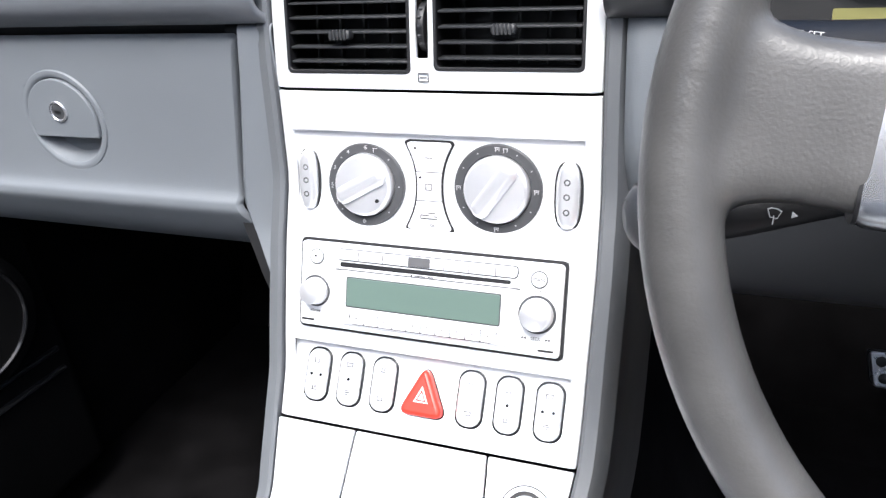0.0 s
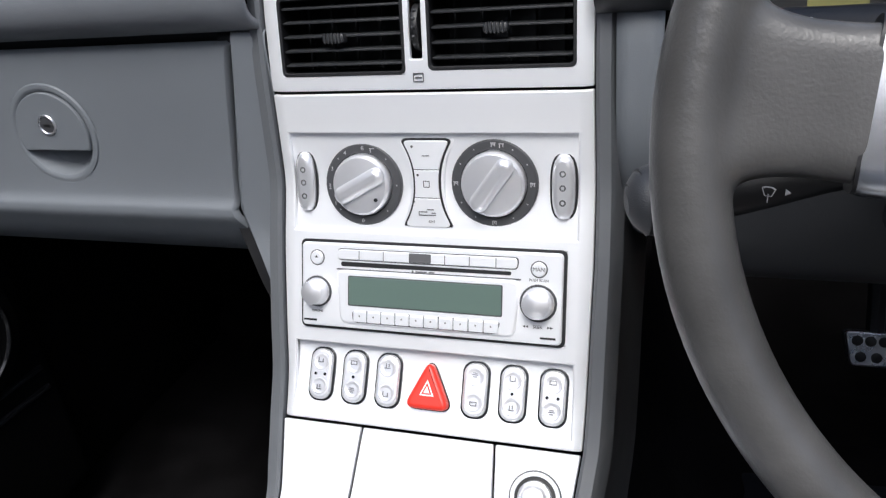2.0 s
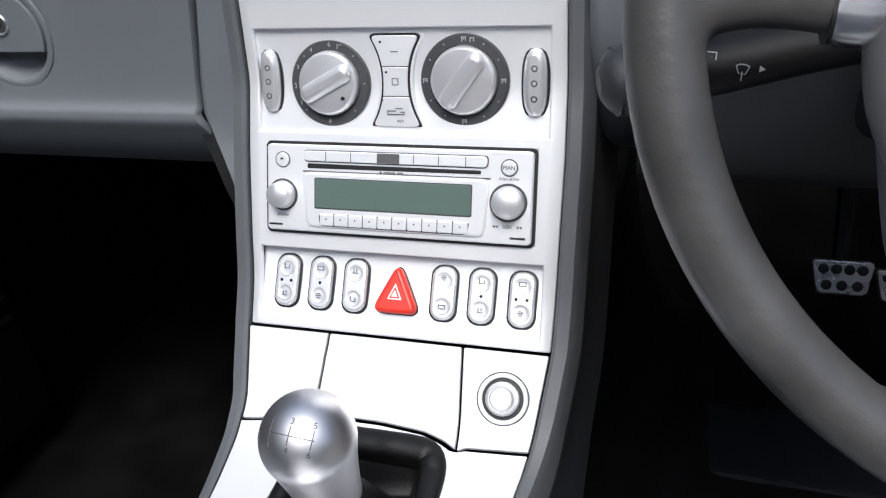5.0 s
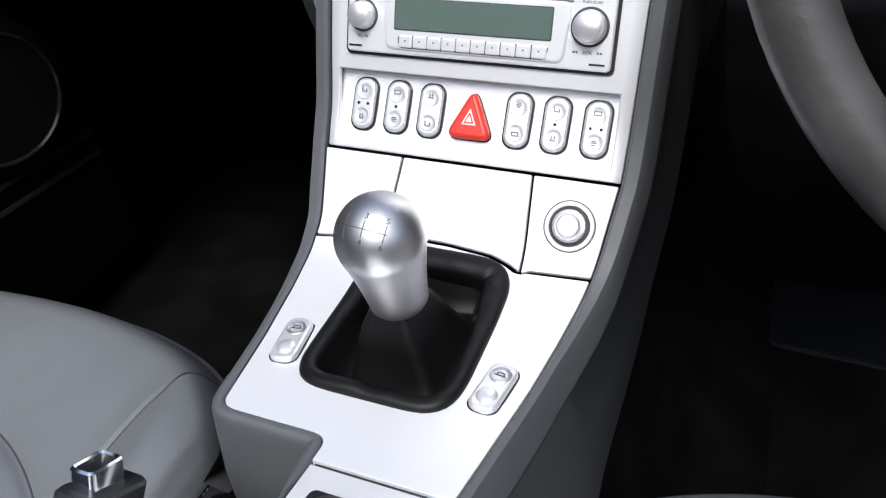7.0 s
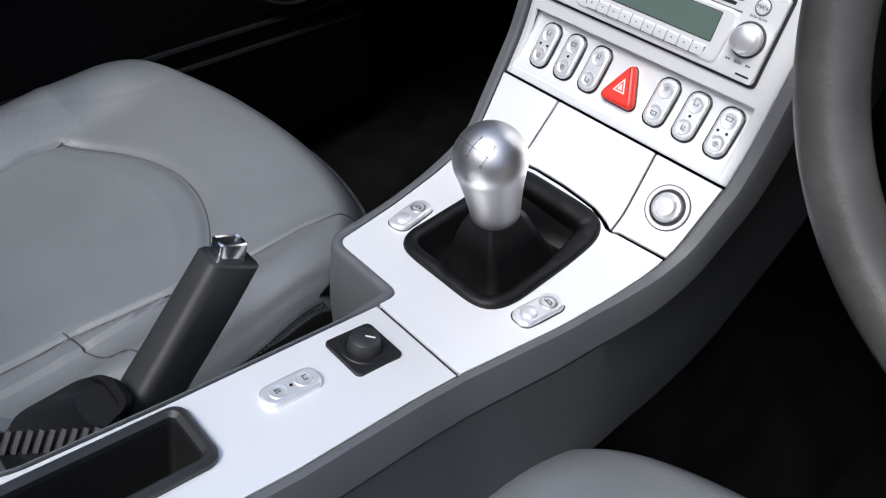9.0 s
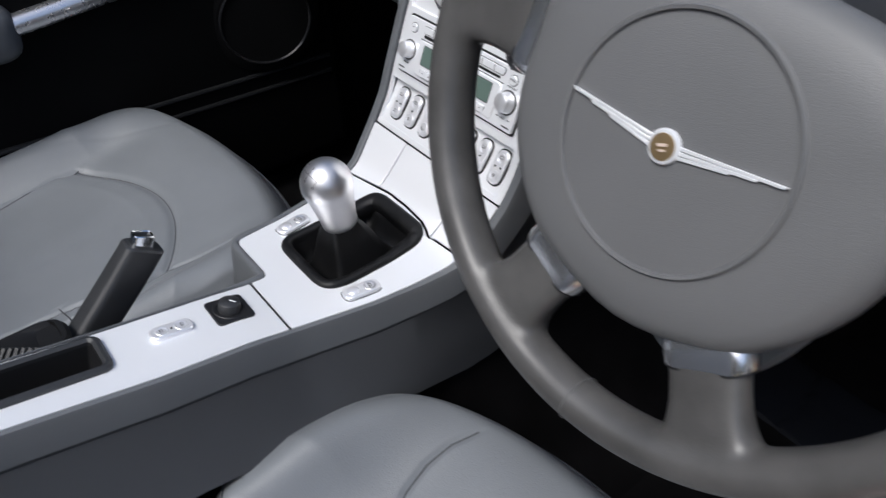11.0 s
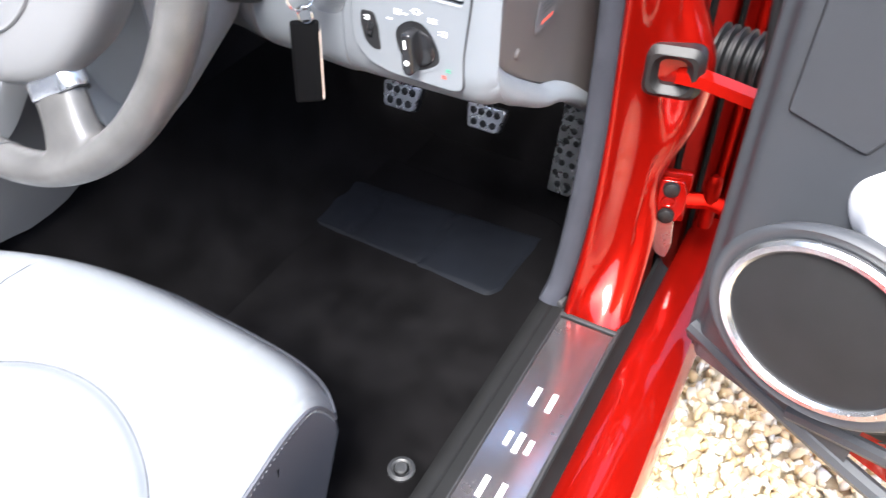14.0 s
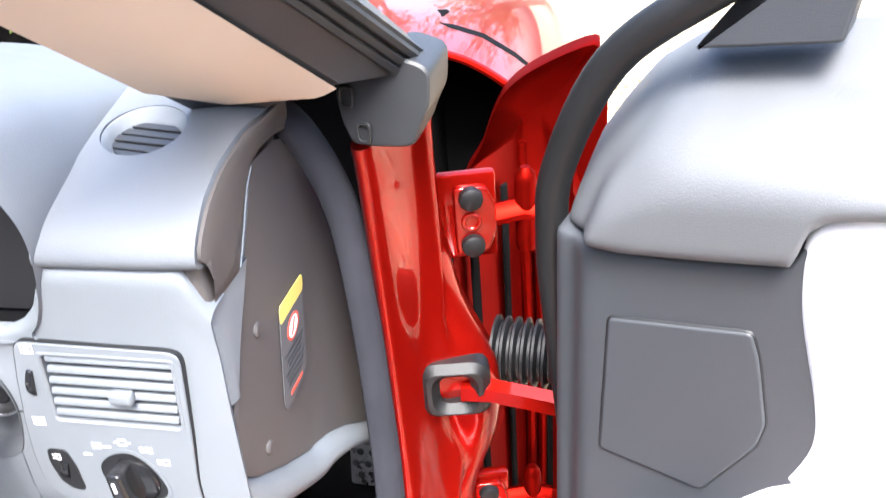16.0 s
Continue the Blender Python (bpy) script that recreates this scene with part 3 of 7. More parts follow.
part("display_edge", prism(rrect(.1100, .0210, .0012), .004, .0064), DIAL, radio, "", m @ pose(-.001, -.0028, 0))
part("display", prism(rrect(.1085, .0195, .001), .004, .0067, .0003), LCD, radio, "blank grey-green display", m @ pose(-.001, -.0028, 0))
part("preset_gap", prism(rounded([(-.0532, -.0165), (-.0520, -.0250), (.0505, -.0250), (.0532, -.0165)], .003, 3), .004, .0064), DIAL, radio, "", m)
for i in range(10):
    w = .0104
    part("preset_button", prism(rrect(w - .0005, .0080, .0010), .004, .0074, .0008), SILVER, radio, "", m @ pose(-.052 + w * i + w / 2, -.0205, 0))
    part("preset_mark", bars([(0, 0, .0009, .0010)]), PRINT, radio, "", m @ pose(-.052 + w * i + w / 2, -.0200, .0075))
part("disc_slot", prism(rounded([(-.0605, .0170), (-.0605, .0138), (.0605, .0142), (.0605, .0166)], .0011, 3), .003, .0045), BLACK, radio, "", m @ pose(-.0015, 0, 0))
part("key_strip_gap", prism(rounded([(-.0645, .0180), (.0635, .0180), (.0640, .0262), (-.0645, .0262)], .003), .003, .0046), DIAL, radio, "", m)
part("top_key_strip", prism(rounded([(-.0645, .0186), (.0630, .0186), (.0632, .0256), (-.0645, .0256)], .003), .003, .0056, .0006), SILVER, radio, "", m)
part("disc_badge", prism(rrect(.0155, .0064, .0006), .004, .0062), PRINT, radio, "dark grey badge", m @ pose(-.0035, .0221, 0))
for dx in (-.048, -.030, .014, .031, .049):
    part("key_gap", bars([(dx, .0221, .0005, .0064)]), PRINT, radio, "", m @ pose(0, 0, .0055))
for kx, kr, kv in ((-.0805, .0092, -.005), (.0772, .0102, -.003)):
    part("radio_knob_ring", hoop(oval(kr * 1.20, kr * 1.20, 36), oval(kr * .9, kr * .9, 36), .003, .0050, .0004), DIAL, radio, "", m @ pose(kx, kv, 0))
    part("radio_knob", lathe([(kr * 1.06, .003), (kr * 1.04, .0060), (kr * .94, .0070), (kr * .92, .0125), (kr * .86, .0140), (kr * .70, .0148), (.0001, .0150)], 40), DIALFACE, radio, "satin silver knob", m @ pose(kx, kv, 0))
for kx in (-.0805, .0772):
    part("key_ring", hoop(oval(.0056, .0056, 24), oval(.0048, .0048, 24), .003, .0047, .0002), PRINT, radio, "", m @ pose(kx, .019, 0))
    part("round_key", prism(oval(.0048, .0048, 24), .003, .0058, .001), SILVER, radio, "", m @ pose(kx, .019, 0))
part("slot_print", bars([(-.009, 0, .0012, .0012), (-.003, 0, .0080, .0007), (.0045, 0, .0040, .0007)]), PRINT, radio, "", m @ pose(0, .0128, .0043))
lettering("key_word", "REST", .0022, PRINT, stack, con_pose(-.0008, .151, -.0024) @ pose(.003, -.0255, .0041))
lettering("key_word", "MAN", .0036, PRINT, radio, m @ pose(.0772, .019, .0059))
part("key_print", prism([(-.0014, 0), (.0014, 0), (0, .0016)], 0, .0002), BLACK, radio, "", m @ pose(-.0805, .019, .0059))
lettering("key_word", "VOLUME", .0022, PRINT, radio, m @ pose(-.0805, -.0190, .0043))
lettering("key_word", "SEEK", .0030, PRINT, radio, m @ pose(.0772, -.0185, .0043))
for sx_ in (-1, 1):
    for k_ in (0, 1):
        part("seek_arrow", prism([(0, -.0009), (sx_ * .0018, 0), (0, .0009)][::sx_], 0, .0002), PRINT, radio, "", m @ pose(.0772 + sx_ * (.0062 + .0019 * k_), -.0185, .0043))
lettering("key_word", "PUSH SCAN", .0024, PRINT, radio, m @ pose(.0772, .0118, .0043))
for kx in (-.086, .084):
    part("corner_slot", bars([(kx, -.0255, .010, .0013)]), BLACK, radio, "", m @ pose(0, 0, .0043))

# ---- switch row ----

# small line drawings on the switches, as bars (x, y, width, height)
ICONS = (
    [(-.0018, .0, .0005, .0036), (.0002, -.0016, .0036, .0005), (.0016, -.0004, .0005, .0026)],
    [(0, .0012, .0044, .0005), (0, -.0012, .0044, .0005), (-.0022, 0, .0005, .0028), (.0022, 0, .0005, .0028)],
    [(0, -.0014, .0042, .0005), (-.001, .0002, .0005, .0030), (.001, .0006, .0005, .0024)],
    [(0, .0014, .0030, .0005), (0, .0002, .0044, .0005), (0, -.0012, .0024, .0005)],
)


def rocker(parent, m, w=.0178, h=.037, dots=1, sym=True, rim=.0016, icon=0):
    sw = part("rocker_switch", prism(rrect(w + rim, h + rim, w * .44, 8), -.002, .0020 if rim > .001 else .0008, .0004), GLOSSB if rim > .001 else PRINT, parent, "satin silver rocker switch in a dark rim", m)
    part("switch_face", prism(rrect(w - .0010, h - .0010, w * .42, 8), 0, .0046, .0020, 4), BUTTON, sw, "", m)
    for v in (.0085, -.0085):
        part("thumb_dish", moved(lathe([(.0060, -.0002), (.0054, .0003), (.0046, .0002), (.0028, -.0005), (.0001, -.0009)], 24, False), pose(0, v, .0048)), BUTTON, sw, "", m)
    if sym:
        for k, v in enumerate((.0100, -.0092)):
            part("switch_symbol", bars(ICONS[(icon + 2 * k) % len(ICONS)]), PRINT, sw, "", m @ pose(0, v, .0054))
    for i in range(dots):
        part("switch_lamp", lathe([(.0011, .0040), (.0011, .0050)], 10), GLOSSB, sw, "", m @ pose((i - (dots - 1) / 2) * .0072, 0, 0))
    return sw


def window_rocker(parent, m, w=.0185, h=.0395):
    """A window switch: a dished upper half with its sign, a domed lower half."""
    sw = part("window_switch", prism(rrect(w + .0010, h + .0010, w * .40, 8), -.002, .0007), BLACK, parent, "satin silver window switch in a dark joint", m)
    part("switch_face", prism(rrect(w - .0006, h - .0006, w * .39, 8), 0, .0040, .0022, 4), BUTTON, sw, "", m)
    part("thumb_dish", moved(lathe([(.0066, .0001), (.0060, .0005), (.0050, .0002), (.0028, -.0004), (.0001, -.0006)], 28, False), pose(0, .0090, .0040)), SATIN, sw, "", m)
    part("thumb_dome", moved(lathe([(.0066, -.0004), (.0060, .0006), (.0045, .0015), (.0022, .0020), (.0001, .0021)], 28, False), pose(0, -.0085, .0040)), BUTTON, sw, "", m)
    part("switch_symbol", bars([(0, -.0010, .0070, .0009), (0, .0012, .0034, .0008), (-.0022, .0001, .0008, .0022), (.0022, .0001, .0008, .0022)]), PRINT, sw, "", m @ pose(0, .0092, .0042))
    return sw


for i, (x, dots) in enumerate(((-.0806, 2), (-.0548, 1), (-.029, 0), (.0345, 0), (.0605, 1), (.0875, 2))):
    rocker(console, con_pose(x, .2895, -.0040) @ pose(0, 0, 0, -9.4), dots=dots, icon=i)
m = con_pose(.0022, .2905, -.0040) @ pose(0, 0, 0, -9.4)
tri3 = rounded([(-.0172, -.0155), (.0172, -.0155), (0, .0195)], .009, 6)
hz = part("hazard_button", prism(inset(tri3, -.0008), -.001, .0018), GLOSSB, console, "red triangular hazard warning button", m)
part("hazard_face", prism(tri3, 0, .0085, .003, 4), HAZRED, hz, "", m)
t1 = [(-.0052, -.0062), (.0052, -.0062), (0, .0048)]
part("hazard_symbol", prism(t1, .008, .0088), WHITE, hz, "", m)
part("hazard_symbol", prism(inset(t1, .0009), .0086, .0089), HAZRED, hz, "", m)
part("hazard_symbol", prism(inset(t1, .0019), .0087, .0091), WHITE, hz, "", m)

# ---- lighter socket ----
m = con_pose(.0805, .3535)
lt = part("lighter_socket", hoop(oval(.0174, .0174, 40), oval(.0164, .0164, 40), -.002, .0008, .0002), DIAL, console, "round silver lighter in a dark ring", m)
part("lighter_rim", hoop(oval(.0165, .0165, 40), oval(.0136, .0136, 40), -.002, .0016, .0006), SILVER, lt, "", m)
part("lighter_gap", lathe([(.0138, -.004), (.0138, .0008)], 36), BLACK, lt, "", m)
part("lighter_knob", lathe([(.0112, -.002), (.0111, .0034), (.0106, .0048), (.0094, .0052), (.0086, .0040), (.0080, .0058), (.0066, .0070), (.0001, .0073)], 36), DIALFACE, lt, "", m)

for sx in (-.0665, .0682):
    window_rocker(console, con_pose(sx, .4855, 0, 8 if sx < 0 else -8))
rocker(console, con_pose(.0275, .660, -.0008, 0), .0185, .0405, 1, rim=-.0002)
m = con_pose(.025, .604)
mj = part("mirror_adjuster", prism(rrect(.0365, .0365, .004), -.002, .0016, .0008), BLACK, console, "black square mirror adjuster with a round knob", m)
part("adjuster_dish", hoop(oval(.0155, .0155, 36), oval(.0118, .0118, 36), .001, .0024, .0006), BLACK, mj, "", m)
part("adjuster_knob", lathe([(.0108, .001), (.0104, .006), (.0096, .0100), (.008, .0112), (.0001, .0115)], 36), SLATE, mj, "", m)
part("adjuster_line", bars([(0, .003, .001, .0065)]), WHITE, mj, "", m @ pose(0, 0, .0115, 0, 0, -50))

# coin tray
mt = con_pose(.0265, .791)
tray = part("coin_tray", hoop(rrect(.0475, .1500, .009, 6), rrect(.0345, .1345, .004, 6), -.004, .0060, .0026), SLATE, console, "open black oblong tray", mt)
part("tray_floor", rings([[(x, y, 0) for x, y in rrect(.0335, .1335, .004, 5)], [(x, y, -.042) for x, y in rrect(.030, .128, .004, 5)]], False, True), BLACK, tray, "", mt)
# small ring and clip lying in the tray
fl = mt @ Matrix.Translation((0, 0, -.0415))
clip = thing("key_clip", fl @ Vector((0, -.045, 0)), "small black strap with silver clip in the tray", "clip")
part("strap", tube([fl @ Vector(p) for p in smooth_path([(-.008, -.03, .003), (-.004, -.02, .012), (.004, -.018, .014), (.008, -.03, .013), (.009, -.05, .008)], 6)], .0022, 8), GLOSSB, clip)
part("hook", tube([fl @ Vector(p) for p in smooth_path([(-.006, -.035, .003), (-.008, -.045, .008), (-.006, -.056, .003)], 6)], .0014, 8), CHROME, clip)
part("hook", tube([fl @ Vector(p) for p in smooth_path([(.002, -.03, .002), (.001, -.036, .008), (.003, -.045, .002)], 6)], .0014, 8), CHROME, clip)

# ---- gear lever ----
lever = thing("gear_lever", con(0, .46, -.01), "satin silver gear knob with black leather gaiter", "gear lever")
gm = con_pose(-.0005, .4505)
rim_line = squircle(.0478, .0612, 120, 6.5)
loops = []
for i, (x, y) in enumerate(rim_line):
    (xa, ya), (xb, yb) = rim_line[i - 1], rim_line[(i + 1) % 120]
    k = math.hypot(xb - xa, yb - ya)
    ox, oy = (yb - ya) / k, (xa - xb) / k
    far = ease((y + .01) / .06)
    crease = .0012 * noise.noise((x * 75, y * 75, 3)) + .0016 * math.exp(-((x - .040) ** 2 + (y - .052) ** 2) / 5e-5) * math.sin(900 * (x - y))
    sec = ((.0050, -.006), (.0054, .0004), (.0046, .0028), (.0024, .0044 + crease), (-.0012 - .003 * far, .0048 + crease), (-.0045 - .005 * far, .0036 + crease), (-.0062 - .006 * far, .0006), (-.0064 - .006 * far, -.010))
    loops.append([con(-.0005 + x + ox * o, .4505 - y - oy * o, h) for o, h in sec])
loops.append(loops[0])
part("gaiter_rim", rings(loops, False, False, closed=False), BOOT, lever, "black leather roll round the opening", sharp=50)
base = rrect(.088, .114, .018, 16)
prof = [(1.0, .0), (.96, -.004), (.90, -.012), (.82, -.020), (.72, -.022), (.62, -.016), (.52, -.004), (.43, .008), (.36, .018), (.30, .027), (.25, .034), (.22, .040)]
loops = []
for i, (f, h) in enumerate(prof):
    t = i / (len(prof) - 1)
    lp = []
    for x, y in base:
        a = math.atan2(y, x)
        amp = math.sin(math.pi * t) ** .7
        wob = 1 + amp * (.10 * noise.noise((2.2 * math.cos(a), 2.2 * math.sin(a), i * .25)) + .07 * math.sin(a * 6 + 3 * t + .8 * math.sin(2 * a)))
        lp.append(gm @ Vector((x * f * wob + .001 * t, y * f * wob - .012 * t, h + amp * (.005 * math.sin(a * 4 + 5 * t) + .006 * noise.noise((3 * math.cos(a), 3 * math.sin(a), t * 4))))))
    loops.append(lp)
part("gaiter", rings(loops, False, True), BOOT, lever, "creased black leather gaiter", sharp=60)
ball = Vector((.002, -.154, .711))
down = (Vector((.0035, -.146, .655)) - ball).normalized()
q = (-down).to_track_quat("Z", "Y").to_matrix().to_4x4()
km = Matrix.Translation(ball) @ q
kp = []
for a in span(90, -18, 22):
    kp.append((.0258 * math.cos(radians(a)), .0258 * math.sin(radians(a))))
kp += [(.0236, -.0125), (.0223, -.019), (.0209, -.027), (.0196, -.036), (.0186, -.044), (.0180, -.050), (.0168, -.052)]
part("gear_knob", lathe(kp, 64), KNOB, lever, "satin silver ball knob", km)
km2 = km @ Matrix.Rotation(radians(11), 4, "Y") @ Matrix.Rotation(radians(34), 4, "X") @ Matrix.Rotation(radians(10), 4, "Z")


def on_ball(lo, la, r=.0259):
    """The pose on the knob at two angles: x and y along its surface, z out of it."""
    lo, la = radians(lo), radians(la)
    z = Vector((math.sin(lo) * math.cos(la), math.sin(la), math.cos(lo) * math.cos(la)))
    x = Vector((math.cos(lo), 0, -math.sin(lo)))
    y = z.cross(x)
    return Matrix.Translation(z * r) @ Matrix(((x.x, y.x, z.x, 0), (x.y, y.y, z.y, 0), (x.z, y.z, z.z, 0), (0, 0, 0, 1)))


bits = [moved(block(.0005, .0016, .0003), on_ball(-27 + 27 * k, la)) for k in range(3) for la in span(-9, 9, 8)]
bits += [moved(block(.0022, .0005, .0003), on_ball(lo, 0)) for lo in span(-46, 27, 18)]
part("shift_pattern", join(*bits), PRINT, lever, "", km2)
for txt, lo, la in (("1", -27, 16), ("3", 0, 16), ("5", 27, 16), ("2", -27, -16), ("4", 0, -16), ("6", 27, -16), ("R", -52, -9)):
    lettering("shift_number", txt, .0046, PRINT, lever, km2 @ on_ball(lo, la))

# ---- handbrake ----
hb = thing("handbrake", (-.05, -.47, .56), "raised black handbrake lever with chrome button", "handbrake")
hpath = smooth_path([(-.042, -.470, .569), (-.0455, -.420, .607), (-.050, -.385, .634), (-.0545, -.350, .662), (-.0575, -.323, .6855)], 5)


def lever_frame(i):
    d = (hpath[min(i + 1, len(hpath) - 1)] - hpath[max(i - 1, 0)]).normalized()
    up = d.cross(Vector((1, 0, 0))).normalized() * -1
    return Matrix.Translation(hpath[i]) @ Matrix(((1, up.x, d.x, 0), (0, up.y, d.y, 0), (0, up.z, d.z, 0), (0, 0, 0, 1)))


hl = []
for i in range(len(hpath)):
    t = i / (len(hpath) - 1)
    w, hh = lerp(t, [0, .5, 1], [.032, .028, .0255]), lerp(t, [0, .4, .8, 1], [.030, .034, .036, .036])
    hl.append([lever_frame(i) @ Vector((x, y, -.25 * y * t)) for x, y in rrect(w, hh, .0075, 5)])
tip_m = lever_frame(len(hpath) - 1)
hl.append([tip_m @ Vector((x, y, .0015 - .25 * y)) for x, y in rrect(.0225, .033, .006, 5)])
part("grip", rings(hl), SLATE, hb, "charcoal plastic grip")
bm_ = tip_m @ pose(0, .002, 0, -22)
bt = part("release_button", hoop(rrect(.0135, .0200, .0028, 4), rrect(.0100, .0155, .0018, 4), -.010, .0125, .0010), CHROME, hb, "chrome release button", bm_)
part("button_hollow", prism(rrect(.0106, .0162, .0018, 4), .0, .0095), BLACK, bt, "black hollow", bm_)
cuff = rings([[Vector((-.042 + x * f, -.452 + y * g_ + sh, z)) for x, y in rrect(.046, .062, .016, 6)] for f, g_, sh, z in ((1.15, 1.15, -.004, .600), (1.0, 1.0, 0, .640), (.92, .9, .006, .650), (.80, .66, .018, .650), (.66, .44, .028, .646))])
part("gaiter", cuff, BOOT, hb, "black leather gaiter")
for i in range(11):
    t = i / 10
    c = Vector((-.050 + .040 * t, -.482 + .046 * t, .650 + .003 * t))
    part("ribbed_cuff", tube([c + Vector((-.004, .004, -.012)), c + Vector((.003, -.002, .0)), c + Vector((-.001, .006, .007))], .0026, 6), SLATE, hb)

# ---- dashboard ----
dash = thing("dashboard", (0, .35, .45), "grey plastic dashboard with soft dark top pad", "dashboard")


def strip(name, xs, prof, mat, parent, label="", t=0.006, vs=None):
    """A panel swept across the car: prof(x) gives its (y, z) line."""
    loops = []
    for x in xs:
        P = [Vector((x, y, z)) for y, z in prof(x)]
        loops.append(P)
    bm = rings(loops, False, False, closed=False)
    ob = part(name, bm, mat, parent, label)
    md = ob.modifiers.new("thick", "SOLIDIFY")
    md.thickness, md.offset = t, 0
    return ob


def pierce(ob, cutter):
    """Cut the shape of a bmesh (in world metres) out of a part for good."""
    me = bpy.data.meshes.new("cutter")
    bmesh.ops.recalc_face_normals(cutter, faces=cutter.faces)
    cutter.to_mesh(me)
    cutter.free()
    tool = bpy.data.objects.new("cutter", me)
    bpy.context.scene.collection.objects.link(tool)
    md = ob.modifiers.new("cut", "BOOLEAN")
    md.operation, md.solver, md.object = "DIFFERENCE", "EXACT", tool
    bpy.context.view_layer.update()
    done = bpy.data.meshes.new_from_object(ob.evaluated_get(bpy.context.evaluated_depsgraph_get()))
    ob.modifiers.clear()
    ob.data = done
    bm = bmesh.new()
    bm.from_mesh(done)
    for e in bm.edges:
        e.smooth = not (len(e.link_faces) == 2 and e.calc_face_angle(0) > radians(40))
    bm.to_mesh(done)
    bm.free()
    bpy.data.objects.remove(tool)
    bpy.data.meshes.remove(me)


def curve2(pts, per=6):
    return [(p.x, p.y) for p in smooth_path([Vector((a, b, 0)) for a, b in pts], per)]


PAD_L = curve2([(.085, .939), (.058, .943), (.045, .956), (.052, .975), (.09, .992), (.16, 1.003), (.28, 1.0), (.42, .985), (.62, .95)])
PAD_R = curve2([(.125, .944), (.098, .947), (.092, .953), (.106, .967), (.145, .981), (.20, .998), (.28, 1.013), (.42, 1.008), (.62, .95)])


def pad(x):
    k = max(0.0, min(1.0, (x - .12) / .38))
    k = k * k * (3 - 2 * k)
    e = max(0.0, (x - .650) / .036)
    el = max(0.0, (-.60 - x) / .08)
    out = []
    for (a, b), (c, d) in zip(PAD_L, PAD_R):
        y, z = a + (c - a) * k, b + (d - b) * k
        out.append((y + .002 * e * e, z + e * e * lerp(y, [.09, .103, .117, .141, .174, .219, .28, .4], [0, .001, .005, .007, .002, -.010, -.022, -.03]) - .05 * min(1, el) ** 2))
    return out


strip("top_pad", span(-.72, -.112, 16), pad, DASHTOP, dash, "dark grey soft dashboard pad")
strip("top_pad", span(.111, .152, 4), pad, SLATE, dash, "black end of the dashboard pad")
side_pad = strip("top_pad", span(.584, .686, 24), pad, DASHTOP, dash, "grey soft pad above the side air vent")
# tilted plane of the oval demister vent in that pad
om = Matrix.Translation((.618, .1835, .9930)) @ Euler((radians(17), radians(3), radians(-8))).to_matrix().to_4x4()
pierce(side_pad, moved(prism(oval(.0290, .0262, 48), -.03, .03), om))
strip("centre_pad", span(-.114, .113, 6), lambda x: curve2([(.075, .987), (.085, 1.0), (.12, 1.006), (.18, 1.006), (.28, 1.0), (.42, .985), (.62, .95)]), DASHTOP, dash, "dark grey soft pad over the centre vents")

# glovebox door, lower knee roll and the upright beside the console
gx = lambda z: lerp(z, [.735, .768, .79, .807, .83, .93], [-.130, -.143, -.154, -.1605, -.158, -.1405])
GL = curve2([(.066, .932), (.060, .925), (.0585, .90), (.058, .85), (.056, .818), (.050, .807), (.053, .795), (.075, .765), (.12, .738), (.18, .73)], 12)


def glove():
    loops = []
    for u in span(0, 1, 130):
        loops.append([Vector((-.70 + (gx(z) + .70) * u, y + (.004 if u in (0, 1) else 0), z)) for y, z in GL])
    bm = rings(loops, False, False, closed=False)
    gone = [f for f in bm.faces if (f.calc_center_median() - Vector((-.317, f.calc_center_median().y, .866))).length < .0385 and f.calc_center_median().z > .80]
    bmesh.ops.delete(bm, geom=gone, context="FACES")
    return bm


gb = part("glovebox_door", glove(), DASH, dash, "grey glovebox lid with round recessed latch")
md = gb.modifiers.new("thick", "SOLIDIFY")
md.thickness, md.offset = .008, -1
part("glovebox_gap", moved(block(.60, .05, .020), pose(-.43, .097, .936)), BLACK, dash)
UP = curve2([(.066, .9395), (.0545, .935), (.0525, .90), (.050, .85), (.046, .80), (.035, .765), (.03, .74), (.03, .70)], 5)


def upright():
    loops = []
    for u in span(0, 1, 8):
        loops.append([Vector((gx(z) + .0025 + (-.112 - gx(z)) * u, y + (.006 if u == 0 else 0) + .010 * u * u * (1 if z < .80 else .3), z)) for y, z in UP])
    return rings(loops, False, False, closed=False)


part("console_upright", upright(), DASH, dash)
part("upright_gap", rings([[Vector((gx(z) + dx, y + .012, z)) for y, z in UP] for dx in (-.012, .014)], False, False, closed=False), BLACK, dash, "dark gap beside the glovebox lid")
# round latch: a dished circle, its flap and lock
lm = Matrix.Translation((-.317, .0572, .866)) @ Euler((radians(90), 0, 0)).to_matrix().to_4x4()
part("latch_recess", lathe([(.0415, -.0012), (.0405, .0003), (.0382, .0006), (.0368, .0004), (.0352, -.0008), (.0335, -.006), (.029, -.0125), (.022, -.0145), (.0001, -.015)], 64, False), DASH, dash, "", lm)
flap = [(.0345 * math.cos(a), .0345 * math.sin(a)) for a in span(radians(-22), radians(202), 30)]
lt2 = part("latch_flap", prism(flap, -.012, .0016, .0010), DASH, dash, "half-round latch flap", lm)
part("latch_gap", prism([(x * 1.02, y * 1.02 + .0006) for x, y in flap], -.0135, -.002), BLACK, lt2, "", lm)
part("lock", hoop(oval(.0086, .0086, 40), oval(.0064, .0064, 40), .001, .0030, .0007), SATIN, lt2, "chrome lock ring", lm @ pose(-.001, .0085, 0))
